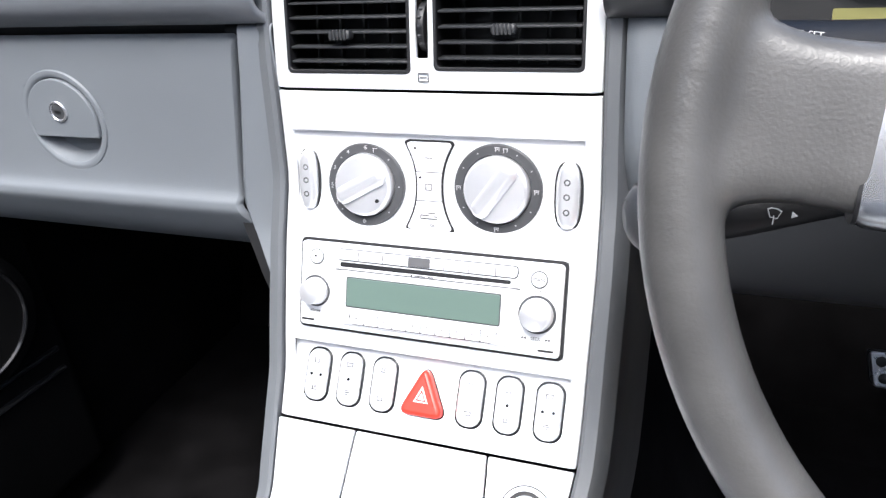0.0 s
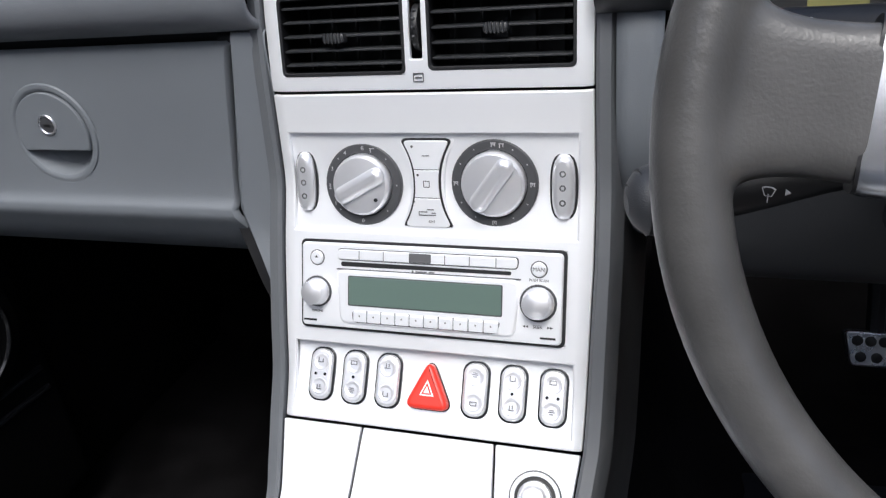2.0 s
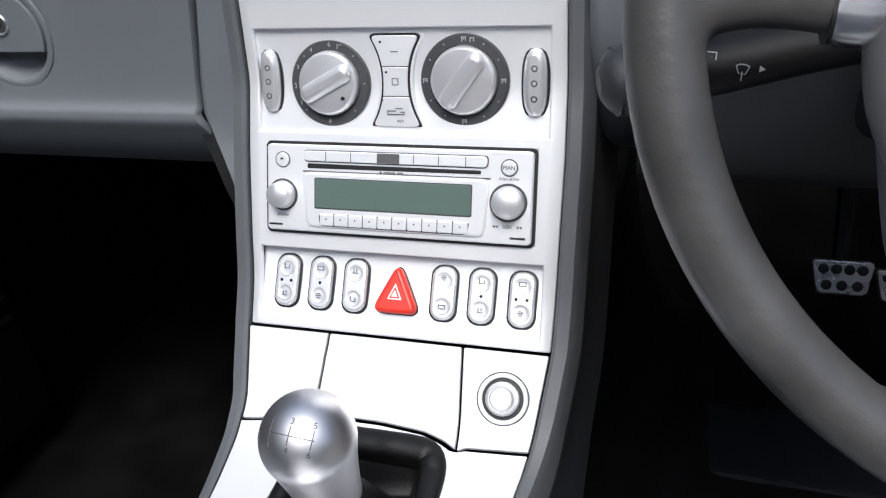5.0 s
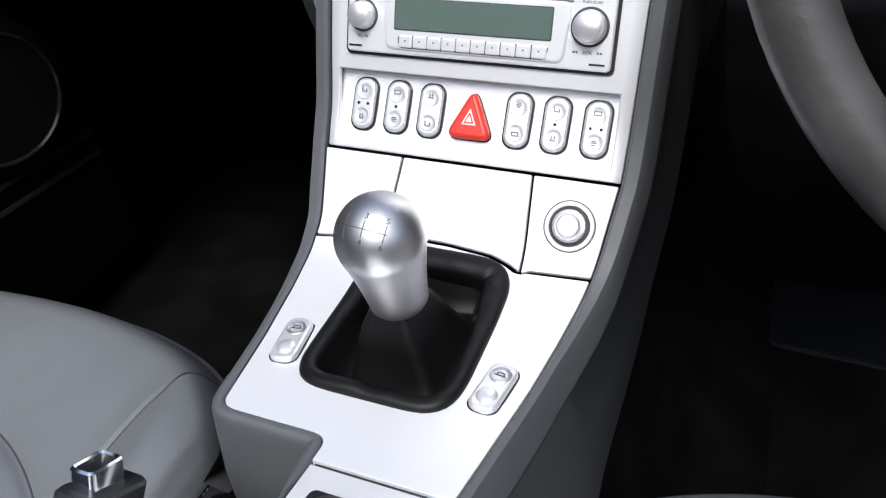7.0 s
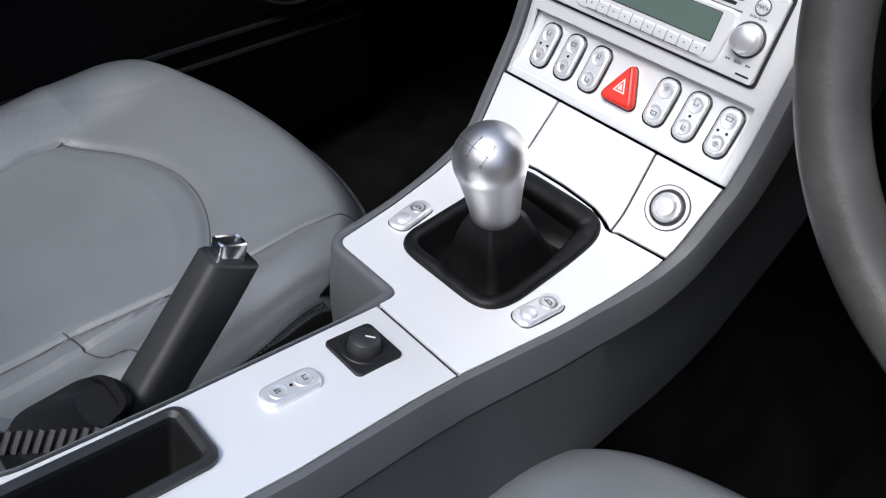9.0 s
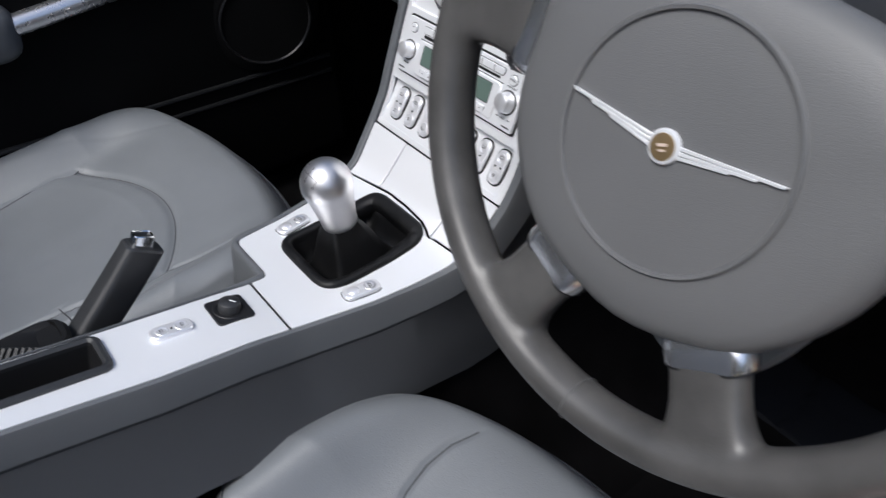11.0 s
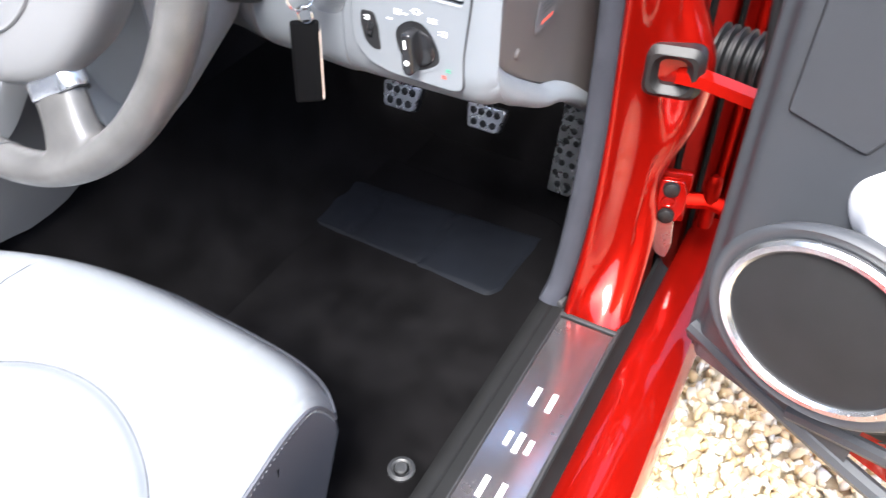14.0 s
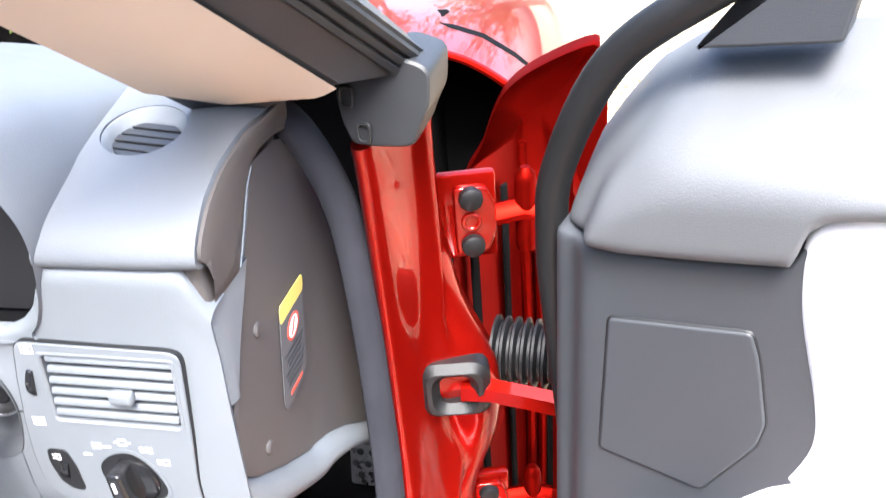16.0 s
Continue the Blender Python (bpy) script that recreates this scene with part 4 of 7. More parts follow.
part("lock_core", lathe([(.0066, .001), (.0066, .0022)], 28), DIAL, lt2, "", lm @ pose(-.001, .0085, 0))
part("keyhole", bars([(0, 0, .0055, .0022)]), BLACK, lt2, "", lm @ pose(-.001, .0085, .0027))

# right of the console: knee panel under the wheel, and the driver's side panel
KNU = lambda x: curve2([(.085 - .03 * (1 - min(1, max(0, (x - .12) / .3))), .947), (.062 + .028 * min(1, max(0, (x - .12) / .35)), .938), (.058 + .028 * min(1, max(0, (x - .12) / .35)), .90),
                       (.058 + .026 * min(1, max(0, (x - .12) / .35)), .82), (.062 + .022 * min(1, max(0, (x - .12) / .35)), .765), (.078 + .02 * min(1, max(0, (x - .12) / .35)), .742), (.12, .733), (.22, .735)], 4)
KND = curve2([(.105, .926), (.076, .920), (.070, .900), (.072, .862), (.076, .815), (.083, .775), (.096, .752), (.14, .738)], 4)


def lowered(z, top, full=.945):
    """Lower the upper part of a panel so that it ends at top."""
    return z if z < .86 else .86 + (z - .86) * (top - .86) / (full - .86)


def KN(x):
    k = max(0.0, min(1.0, (x - .36) / .07)) if x > .148 else 1.0
    k = k * k * (3 - 2 * k)
    c1 = ease((x - .44) / .08)
    out = []
    for (a, b), (c, d) in zip(KNU(x), KND):
        y, z = c + (a - c) * k, d + (b - d) * k
        y += c1 * lerp(z, [.742, .765, .82, .90, .94], [-.006, .001, .0035, .0065, .0045])
        out.append((min(y, .097) if z > .91 and k < .5 else max(y, .0935) if z > .92 and x > .42 else y, lowered(z, .899)))
    return out


strip("knee_panel", span(.1225, .149, 3), lambda x: curve2([(.085, .947), (.060, .938), (.054, .90), (.055, .86), (.070, .822), (.105, .785), (.14, .76), (.18, .74)], 4), DASH, dash, "grey upright beside the console")
# TRIM in place of DASH puts the column's shadow into this panel's colour.
strip("knee_panel", span(.1515, .4195, 14), KN, TRIM, dash, "panel under the steering column, coloured darker for shade")
lower_panel = strip("knee_panel", span(.4200, .5245, 14), KN, DASH, dash, "grey panel beside the ignition")
PX0 = .5252


def side_face(x):
    e = max(0.0, (x - .656) / .026)
    q = e ** 2.2
    drop = .031 * ease((x - .669) / .013)
    top = lerp(x, [.545, .560, .572, .582, .588], [.899, .906, .918, .938, .9455])
    return [((min(y, .0975) if z > .93 and x < .588 else y) + .005 * q - .75 * min(1, q) * max(0, y - .095) * (1 if z < .76 else 0), lowered(z, top, .9455) + (.010 * q if z < .76 else 0) - drop * max(0, (z - .85) / .095)) for y, z in curve2([(.11, .9455), (.0945, .942), (.0925, .925), (.0925, .90), (.0895, .85), (.0855, .79), (.0845, .765), (.090, .745), (.105, .735), (.14, .732), (.22, .728)], 4)]


sp = strip("driver_side_panel", span(PX0, .682, 40), side_face, DASH, dash, "grey side panel with air vent and light switch")
# the deep round well of the ignition is cut through both
im = Matrix.Translation((.5065, .0855, .8385)) @ Euler((radians(88), 0, 0)).to_matrix().to_4x4()
WELL = [(p.x, p.y) for p in smooth_path([(-.0290, 0, 0), (-.0240, .0250, 0), (-.0050, .0400, 0), (.0160, .0340, 0), (.0270, .0120, 0), (.0265, -.0120, 0), (.0180, -.0360, 0), (-.0020, -.0425, 0), (-.0200, -.0340, 0)], 6, True)]
for ob in (lower_panel, sp):
    pierce(ob, moved(prism(WELL, -.05, .05), im))
# inner panel with a thin groove round it
pm = Matrix.Translation((.598, .0835, .838)) @ Euler((radians(90 - 2.5), 0, 0)).to_matrix().to_4x4()
plate = rounded([(-.0455, .0575), (-.0520, .030), (-.0590, -.008), (-.0620, -.035), (-.0612, -.0610), (-.0450, -.0785), (-.019, -.0840), (.046, -.0855), (.0545, -.0820), (.0540, -.050), (.0590, -.011), (.0650, .0500), (.0600, .0545)], .007, 4)
cp = part("control_panel", prism(plate, -.012, .0012, .0008), DASH, dash, "grey control panel", pm)
pg = part("panel_groove", prism(inset(plate, -.0008), -.012, .0002), BLACK, dash, "", pm)
vm = pm @ pose(.0120, .0220, 0, 0, 0, -1.0)
leaning = lambda pts: [(x + .062 * y, y) for x, y in pts]
for ob in (cp, pg, sp):
    pierce(ob, moved(prism(leaning(rrect(.090, .0535, .003)), -.04, .04), vm))
vent = part("side_air_vent", hoop(leaning(rrect(.0945, .0575, .004, 5)), leaning(rrect(.087, .0505, .003, 5)), -.012, .0016, .001), DASH, dash, "grey louvred side air vent", vm)
part("duct", prism(leaning(rrect(.089, .052, .003)), -.014, -.011), BLACK, vent, "", vm)
for k in range(6):
    part("slat", moved(block(.0865, .0052, .0105, .0014, 2), pose(.0010 * (2.5 - k) + .0004, .0215 - .0085 * k, -.0045, -20)), DASH, vent, "", vm)
part("tab", moved(block(.0165, .0098, .008, .003, 3), pose(.0075, -.0020, .0025)), DASH, vent, "", vm)
wl = vm @ pose(-.0545, .0025, 0, 0, 0, -9)
part("vent_wheel_slot", prism(rounded([(-.0030, .021), (-.0042, 0), (-.0030, -.021), (.0032, -.021), (.0036, 0), (.0030, .021)], .002, 3), 0, .0009), BLACK, vent, "", wl)
part("vent_wheel", moved(lathe([(.0165, -.0022), (.0170, 0), (.0165, .0022)], 40), pose(0, .001, -.0118, 0, 90)), GLOSSB, vent, "", wl)
for px_, py_ in ((-.0495, .0300), (-.0590, -.0275)):
    part("vent_print", bars([(0, .0028, .0088, .0008), (0, -.0028, .0088, .0008), (-.0040, 0, .0008, .0056), (.0040, 0, .0008, .0056), (0, 0, .0040, .0024)]), WHITE, vent, "", vm @ pose(px_, py_, .0014))
sm = pm @ pose(-.0405, -.0445, .001)
bs = part("beam_switch", prism(rounded([(-.0095, .0165), (-.0108, .004), (-.0068, -.0120), (.0005, -.0185), (.0098, -.0190), (.0085, .002), (.0045, .0165)], .0035, 4), -.002, .0010, .0004), BLACK, dash, "black headlamp level switch", sm)
part("beam_wheel", moved(lathe([(.0140, -.003), (.0145, 0), (.0140, .003)], 36), pose(0, 0, -.0108, 0, 90)), GLOSSB, bs, "", sm @ pose(-.0005, -.001, 0, 0, 0, -12))
part("beam_mark", bars([(-.0006, 0, .0010, .0048), (.0008, .0021, .0028, .0008), (.0008, -.0021, .0028, .0008), (.0021, 0, .0008, .0044), (-.0026, .0014, .0020, .0007), (-.0026, -.0014, .0020, .0007)]), WHITE, bs, "", sm @ pose(-.0028, .0105, .0013))
km = pm @ pose(.0085, -.0505, .001)
BOWL = [(p.x, p.y) for p in smooth_path([(-.0215, .012, 0), (-.010, .0222, 0), (.004, .0236, 0), (.0150, .0150, 0), (.0222, .0010, 0), (.0232, -.0085, 0), (.0180, -.0150, 0), (.004, -.0220, 0), (-.0085, -.0215, 0), (-.0165, -.0130, 0), (-.0215, -.002, 0)], 5, True)]
lk = part("light_switch", hoop([(x * 1.07, y * 1.07) for x, y in BOWL], BOWL, -.004, .0010, .0006), DASH, dash, "black headlamp switch in a teardrop recess", km)
part("switch_bowl", prism(BOWL, -.002, .0003), BLACK, lk, "", km)
kb = km @ pose(-.0022, -.0015, 0, 0, 0, 3)
part("switch_knob", prism(rounded([(-.0052, .019), (-.0058, -.014), (-.0030, -.0205), (.0035, -.0205), (.0066, -.014), (.0056, .019)], .0035, 4), .0002, .0170, .0030), GLOSSB, lk, "", kb)
part("knob_skirt", lathe([(.0175, 0), (.0172, .0016), (.0150, .0030), (.0001, .0034)], 40), GLOSSB, lk, "", km @ pose(.001, -.001, .0002))
part("knob_print", bars([(0, .0095, .0024, .0080)]), WHITE, lk, "", kb @ pose(0, 0, .0171))
part("knob_print", hoop(oval(.0026, .0026, 20), oval(.0014, .0014, 20), 0, .0003, 0), WHITE, lk, "", kb @ pose(.0004, -.0075, .0170))
SYMBOLS = ((-.0280, .0205, ((0, 0, .0060, .0012),)),
           (-.0200, .0285, ((-.0020, 0, .0012, .0050), (.0018, .0018, .0050, .0008), (.0018, 0, .0050, .0008), (.0018, -.0018, .0050, .0008))),
           (-.0118, .0280, ((0, 0, .0050, .0012),)),
           (.0000, .0325, ((0, .0022, .0060, .0008), (0, -.0022, .0060, .0008), (-.0028, 0, .0008, .0044), (.0028, 0, .0008, .0044), (.0050, 0, .0020, .0008), (-.0050, 0, .0020, .0008))),
           (.0158, .0275, ((-.0030, 0, .0028, .0040), (.0020, .0018, .0050, .0008), (.0020, 0, .0050, .0008), (.0020, -.0018, .0050, .0008))),
           (.0270, .0180, ((.0012, .0020, .0040, .0008), (.0012, -.0020, .0040, .0008), (.0030, 0, .0008, .0040), (-.0010, 0, .0008, .0046), (-.0040, .0014, .0030, .0007), (-.0040, -.0014, .0030, .0007))))
for sx, sy, marks in SYMBOLS:
    part("light_symbol", bars(marks), WHITE, lk, "", km @ pose(sx, sy, .0008))
part("lamp_print", bars([(-.0012, 0, .0012, .0030), (.0014, .0010, .0032, .0007), (.0014, -.0010, .0032, .0007)]), GREENP, lk, "", km @ pose(.0315, -.0155, .0008))
part("lamp_print", bars([(-.0012, 0, .0012, .0030), (.0014, .0010, .0032, .0007), (.0014, -.0010, .0032, .0007)]), REDP, lk, "", km @ pose(.0270, -.0225, .0008))

# end panel of the dashboard, seen with the door open
EPL_Z = [.594, .602, .645, .68, .70, .712, .74, .768, .782, .802, .826, .872, .910, .950, .966]
EPL_Y = [.372, .360, .300, .256, .222, .190, .146, .108, .095, .087, .096, .124, .153, .183, .197]
epr = lambda z: lerp(z, [.594, .80, .915, .956, .966], [.42, .38, .32, .268, .236])
crease = lambda z: .252 + (z - .818) * .45
xo = lambda y, z: .679 + .12 * max(0.0, y - crease(z)) - .05 * max(0.0, y - crease(z) - .06)


def end_panel():
    zs = sorted(set(EPL_Z + span(.60, .96, 40)))
    us = [0, 0, .012, .03] + span(.06, 1, 18)
    loops = []
    for z in zs:
        a, b = lerp(z, EPL_Z, EPL_Y), epr(z)
        row = [Vector((xo(a + (b - a) * u, z) + .001 - (.0012 if 0 < k < 2 else 0), a + (b - a) * u, z)) for k, u in enumerate(us)]
        row[0].x -= .025
        loops.append(row)
    return rings(loops, False, False, closed=False)


part("end_panel", end_panel(), ENDCAP, dash, "taupe end panel with warning label")
# the pale lower lip wraps round the taupe plate
li = smooth_path([(.675, .0925, .828), (.680, .0885, .805), (.680, .090, .788), (.680, .103, .772), (.680, .122, .757), (.680, .146, .740), (.681, .19, .712), (.684, .222, .700), (.690, .256, .680), (.696, .30, .645), (.700, .36, .602)], 5)
lo_ = smooth_path([(.676, .0922, .8275), (.681, .0895, .800), (.683, .0885, .776), (.6845, .095, .754), (.686, .110, .736), (.688, .134, .721), (.691, .18, .694), (.694, .21, .684), (.699, .248, .664), (.704, .292, .629), (.706, .352, .584)], 5)
lip_out = [Vector((.0045 * ease((k - 8) / 14), 0, 0)) for k in range(len(li))]
part("end_lip", rings([[p + Vector((-.02, 0, 0)) for p in li], li, [a.lerp(b, .25) + d for a, b, d in zip(li, lo_, lip_out)], [a.lerp(b, .7) + d for a, b, d in zip(li, lo_, lip_out)], [b - Vector((.004, 0, 0)) + d for b, d in zip(lo_, lip_out)], [b + (b - a) * .10 + Vector((-.010, 0, 0)) + d for a, b, d in zip(li, lo_, lip_out)], [b + (b - a) * .1 + Vector((-.03, .002, 0)) for a, b in zip(li, lo_)]], False, False, closed=False), DASH, dash, "pale grey lower lip", sharp=70)


def resampled(pts, n):
    P = [Vector(p) for p in pts]
    s = [0.0]
    for a, b in zip(P, P[1:]):
        s.append(s[-1] + (b - a).length)
    return [Vector([lerp(s[-1] * k / (n - 1), s, [p[c] for p in P]) for c in range(3)]) for k in range(n)]


end_a = resampled([(.6885, y, z) for y, z in pad(.686)[5:] if y < .26], 30)
end_b = resampled([(.6830, .1045, .9165), (.6835, .122, .9165), (.6835, .1415, .9175), (.6835, .158, .938), (.6835, .174, .959), (.6835, .187, .969), (.6835, .203, .9735), (.6835, .225, .973), (.6835, .258, .968)], 30)
part("pad_end", rings([[p + Vector((-.006, .0005, -.0005)) for p in end_a], end_a, [a.lerp(b, .10) + Vector((.0012, 0, 0)) for a, b in zip(end_a, end_b)], [a.lerp(b, .45) + Vector((.0012, 0, 0)) for a, b in zip(end_a, end_b)], [a.lerp(b, .8) + Vector((.0010, 0, 0)) for a, b in zip(end_a, end_b)], [b + Vector((.0008, 0, 0)) for b in end_b], [b + Vector((-.012, .004, -.006)) for b in end_b]], False, False, closed=False), ENDCAP, dash, "taupe end of the dashboard pad", sharp=80)
edge_y = lambda z: max(lerp(z, EPL_Z, EPL_Y), .1085)
part("panel_corner", rings([[Vector((.676, .0945, z)), Vector((.6808, .0985, z)), Vector((.6825, .104, z)), Vector((.6828, (.104 + edge_y(z)) / 2, z)), Vector((.6825, edge_y(z) - .001, z)), Vector((.677, edge_y(z), z))] for z in span(.842, .9165, 12)], False, False, closed=False), DASH, dash, "", sharp=70)
# Thin pale bead draws the highlight along this joint.
part("end_joint", tube(smooth_path([(.6842, .1425, .9178), (.6842, .158, .9375), (.6842, .174, .9585), (.6842, .186, .9680)], 5), .0009, 6), DASH, dash, "pale bead for the highlight between pad and end panel")
core = rounded([(.640, .0975), (.683, .0975), (.683, .150), (.640, .150)], .0085, 6)
part("pad_end_core", rings([[Vector((x, y, z)) for x, y in core] for z in (.9148, .9465)]), ENDCAP, dash)
part("pad_end_core", rings([[Vector((x, y, z)) for y, z in ((.13, .92), (.13, .955), (.2, .972), (.26, .965), (.22, .88), (.13, .86))] for x in (.645, .672)]), ENDCAP, dash)
for y, z in ((.152, .862), (.131, .774)):
    part("screw_cap", moved(lathe([(.0055, -.001), (.0055, .001), (.004, .0022), (.0001, .0024)], 20), Matrix.Translation((xo(y, z) + .001, y, z)) @ Euler((0, radians(90), 0)).to_matrix().to_4x4()), ENDCAP, dash)
la, lb = Vector((0, .026, .078)).normalized(), Vector((0, 1, -.02)).normalized()
wm = Matrix.Translation((.6808, .2005, .814)) @ Matrix(((0, 0, 1, 0), (lb.y, la.y, 0, 0), (lb.z, la.z, 0, 0), (0, 0, 0, 1)))
lab = part("warning_label", prism(rounded([(-.025, -.034), (-.018, -.042), (.025, -.036), (.025, .0415), (-.025, .0415)], .004, 3), 0, .0006), PRINT, dash, "grey warning label with yellow top", wm)
part("label_band", prism(rounded([(-.025, .0285), (.025, .0295), (.025, .0425), (-.025, .0425)], .004, 4), 0, .0008), YELLOW, lab, "", wm)
part("label_sign", hoop(oval(.0125, .0095, 28), oval(.010, .0078, 28), 0, .0011, 0), REDP, lab, "", wm @ pose(0, .0145, 0))
part("label_sign", prism(oval(.010, .0078, 28), 0, .0009), WHITE, lab, "", wm @ pose(0, .0145, 0))
part("label_sign", bars([(0, 0, .002, .013)]), REDP, lab, "", wm @ pose(0, .0145, .0009, 0, 0, -30))
for k in range(6):
    part("label_line", bars([(0, -.0048 * k, .040 - .006 * (k % 3), .0022)]), TRIM, lab, "", wm @ pose(0, 0, .0006))
part("label_lines", bars([(0, 0, .026, .003)]), REDP, lab, "", wm @ pose(.002, -.033, .0006))

# oval demister vent in the pad: a dished ring round a darker grille
def dish(pairs, n=48):
    return rings([[(rx * math.cos(2 * math.pi * i / n), dy + ry * math.sin(2 * math.pi * i / n), w) for i in range(n)] for rx, ry, w, dy in pairs], False, False)


ov = part("demister_vent", dish(((.0300, .0272, -.002, 0), (.0300, .0272, .0010, 0), (.0292, .0264, .0018, 0), (.0278, .0250, .0012, 0), (.0265, .0236, -.0030, -.0005), (.0250, .0205, -.0045, -.0015), (.0240, .0192, -.0080, -.0018))), DASH, dash, "oval demister vent", om, sharp=60)
part("vent_joint", hoop(oval(.0316, .0288, 48), oval(.0298, .0270, 48), -.002, .0013, 0), NEARBLACK, ov, "", om)
part("duct", prism(oval(.0240, .0196, 40, 0, -.0022), -.0180, -.0125), BLACK, ov, "", om)
for k in range(5):
    yy = -.0144 + .0072 * k
    ends = [(.0238 * math.sqrt(max(.02, 1 - ((yy + d) / .0192) ** 2)), yy + d) for d in (-.0026, -.0013, 0, .0013, .0026)]
    part("slat", prism([(x, y - .0018) for x, y in ends] + [(-x, y - .0018) for x, y in ends[::-1]], -.0065, -.0045 - .0004 * (k % 2), .0005), SLATE, ov, "", om)

# ignition and keys
# The well's shade is in its colour, darker than the DASH panel.
ig = part("ignition", rings([[(x * f, y * f + dy, w) for x, y in WELL] for f, w, dy in ((1.012, .0010, 0), (1.0, .0016, 0), (.985, .0006, 0), (.965, -.006, 0), (.93, -.016, .001), (.84, -.019, .002), (.02, -.019, .002))], False, True), BOLSTER, dash, "ignition switch in a deep well coloured darker for shade", im)
ir = im @ pose(.0020, .0045, -.0190)
part("ignition_ring", hoop(oval(.0212, .0212, 40), oval(.0188, .0188, 40), 0, .0090, .001), CHROME, ig, "", ir)
part("ignition_bowl", lathe([(.0190, .0010), (.0190, .0030), (.0001, .0030)], 36), BLACK, ig, "", ir)
part("ignition_barrel", lathe([(.0120, .002), (.0120, .0060), (.0105, .0072), (.0001, .0072)], 32), GLOSSB, ig, "", ir)
def on_panel(x, z):
    """The panel's y at a height."""
    prof = sorted((b, a) for a, b in (KN(x) if x < .5245 else side_face(x)) if .77 < b < .89)
    return lerp(z, [b for b, a in prof], [a for b, a in prof]) - .003


for x0, x1 in ((.4205, .4775), (.5335, .5385)):
    part("panel_seam", tube([Vector((x, on_panel(x, .8375), .8375)) for x in span(x0, x1, 8)], .0007, 6), BLACK, dash)
key = thing("ignition_key", (.512, .055, .85), "car key in the ignition with ring and black fob", "key")
kh = Matrix.Translation((.509, .058, .8485)) @ Euler((radians(84), radians(14), 0)).to_matrix().to_4x4()
part("key_head", rings([[(x, y, w) for x, y in rrect(2 * hx, 2 * hy, .0040, 4)] for w, hx, hy in ((-.026, .0080, .0040), (-.010, .0095, .0048), (.004, .0150, .0056), (.024, .0150, .0052), (.026, .0120, .0035))]), STEEL, key, "worn metal key head", kh)
part("key_blade", rings([[(x, y - .0062, w) for x, y in rrect(2 * hx, .0042, .0018, 3)] for w, hx in ((-.030, .0070), (-.004, .0100), (.012, .0110))]), BRONZE, key, "brass underside", kh)
rg = [Vector((.520 + .004 * math.cos(a), .036 + .0145 * math.cos(a), .838 + .0155 * math.sin(a))) for a in span(0, 2 * math.pi, 24)[:-1]]
part("split_ring", tube(rg, .0013, 8, True), CHROME, key)
rg = [Vector((.521 + .006 * math.cos(a), .036 + .002 * math.cos(a), .818 + .008 * math.sin(a))) for a in span(0, 2 * math.pi, 16)[:-1]]
part("link", tube(rg, .0010, 6, True), CHROME, key)
fm = Matrix.Translation((.517, .034, .772)) @ Euler((radians(-4), radians(4), radians(40))).to_matrix().to_4x4()
part("fob", block(.026, .008, .078, .003, 3), NEARBLACK, key, "black leather fob", fm)
part("fob_edge", block(.0014, .0086, .066, .0006, 1, (.0128, 0, -.003)), BEIGE, key, "", fm)

# instrument cluster and its hood
hood_in = [(.190, .892), (.172, .901), (.163, .925), (.160, .955), (.172, 1.0), (.22, 1.033), (.30, 1.048), (.360, 1.050), (.42, 1.048), (.500, 1.036), (.552, 1.018), (.573, .996), (.584, .974), (.584, .950), (.576, .920), (.565, .902), (.545, .8925), (.36, .892)]
hi = [(p.x, p.y) for p in smooth_path([Vector((a, b, 0)) for a, b in hood_in], 4, True)]
cxm, czm = .366, .96
out = [(cxm + (x - cxm) * 1.02, czm + (z - czm) * (1.14 if z > .93 else 1.14 - .12 * (.93 - z) / .032)) for x, z in hi]
loops = [[Vector((x, .35, z - .05)) for x, z in out], [Vector((x, .16, z)) for x, z in out], [Vector((x, .096, z)) for x, z in out], [Vector((x, .087, z)) for x, z in [((a + c) / 2, (b + d) / 2) for (a, b), (c, d) in zip(out, hi)]], [Vector((x, .091, z)) for x, z in hi]]
part("cluster_hood", rings(loops, False, False), DASHTOP, dash, "grey hood over the instruments")
part("cluster_throat", rings([[Vector((x, .090, z)) for x, z in hi], [Vector((cxm + (x - cxm) * .97, .135, czm + (z - czm) * .97)) for x, z in hi]], False, False), NEARBLACK, dash, "dark throat round the instruments")
clm = Matrix.Translation((.366, .132, .966)) @ Euler((radians(78), 0, 0)).to_matrix().to_4x4()
cl = part("cluster_face", prism([(-.19, -.070), (.185, -.070), (.195, .0), (.16, .06), (.08, .085), (-.08, .085), (-.16, .06), (-.20, .0)], -.004, 0), BLACK, dash, "black instrument face", clm)
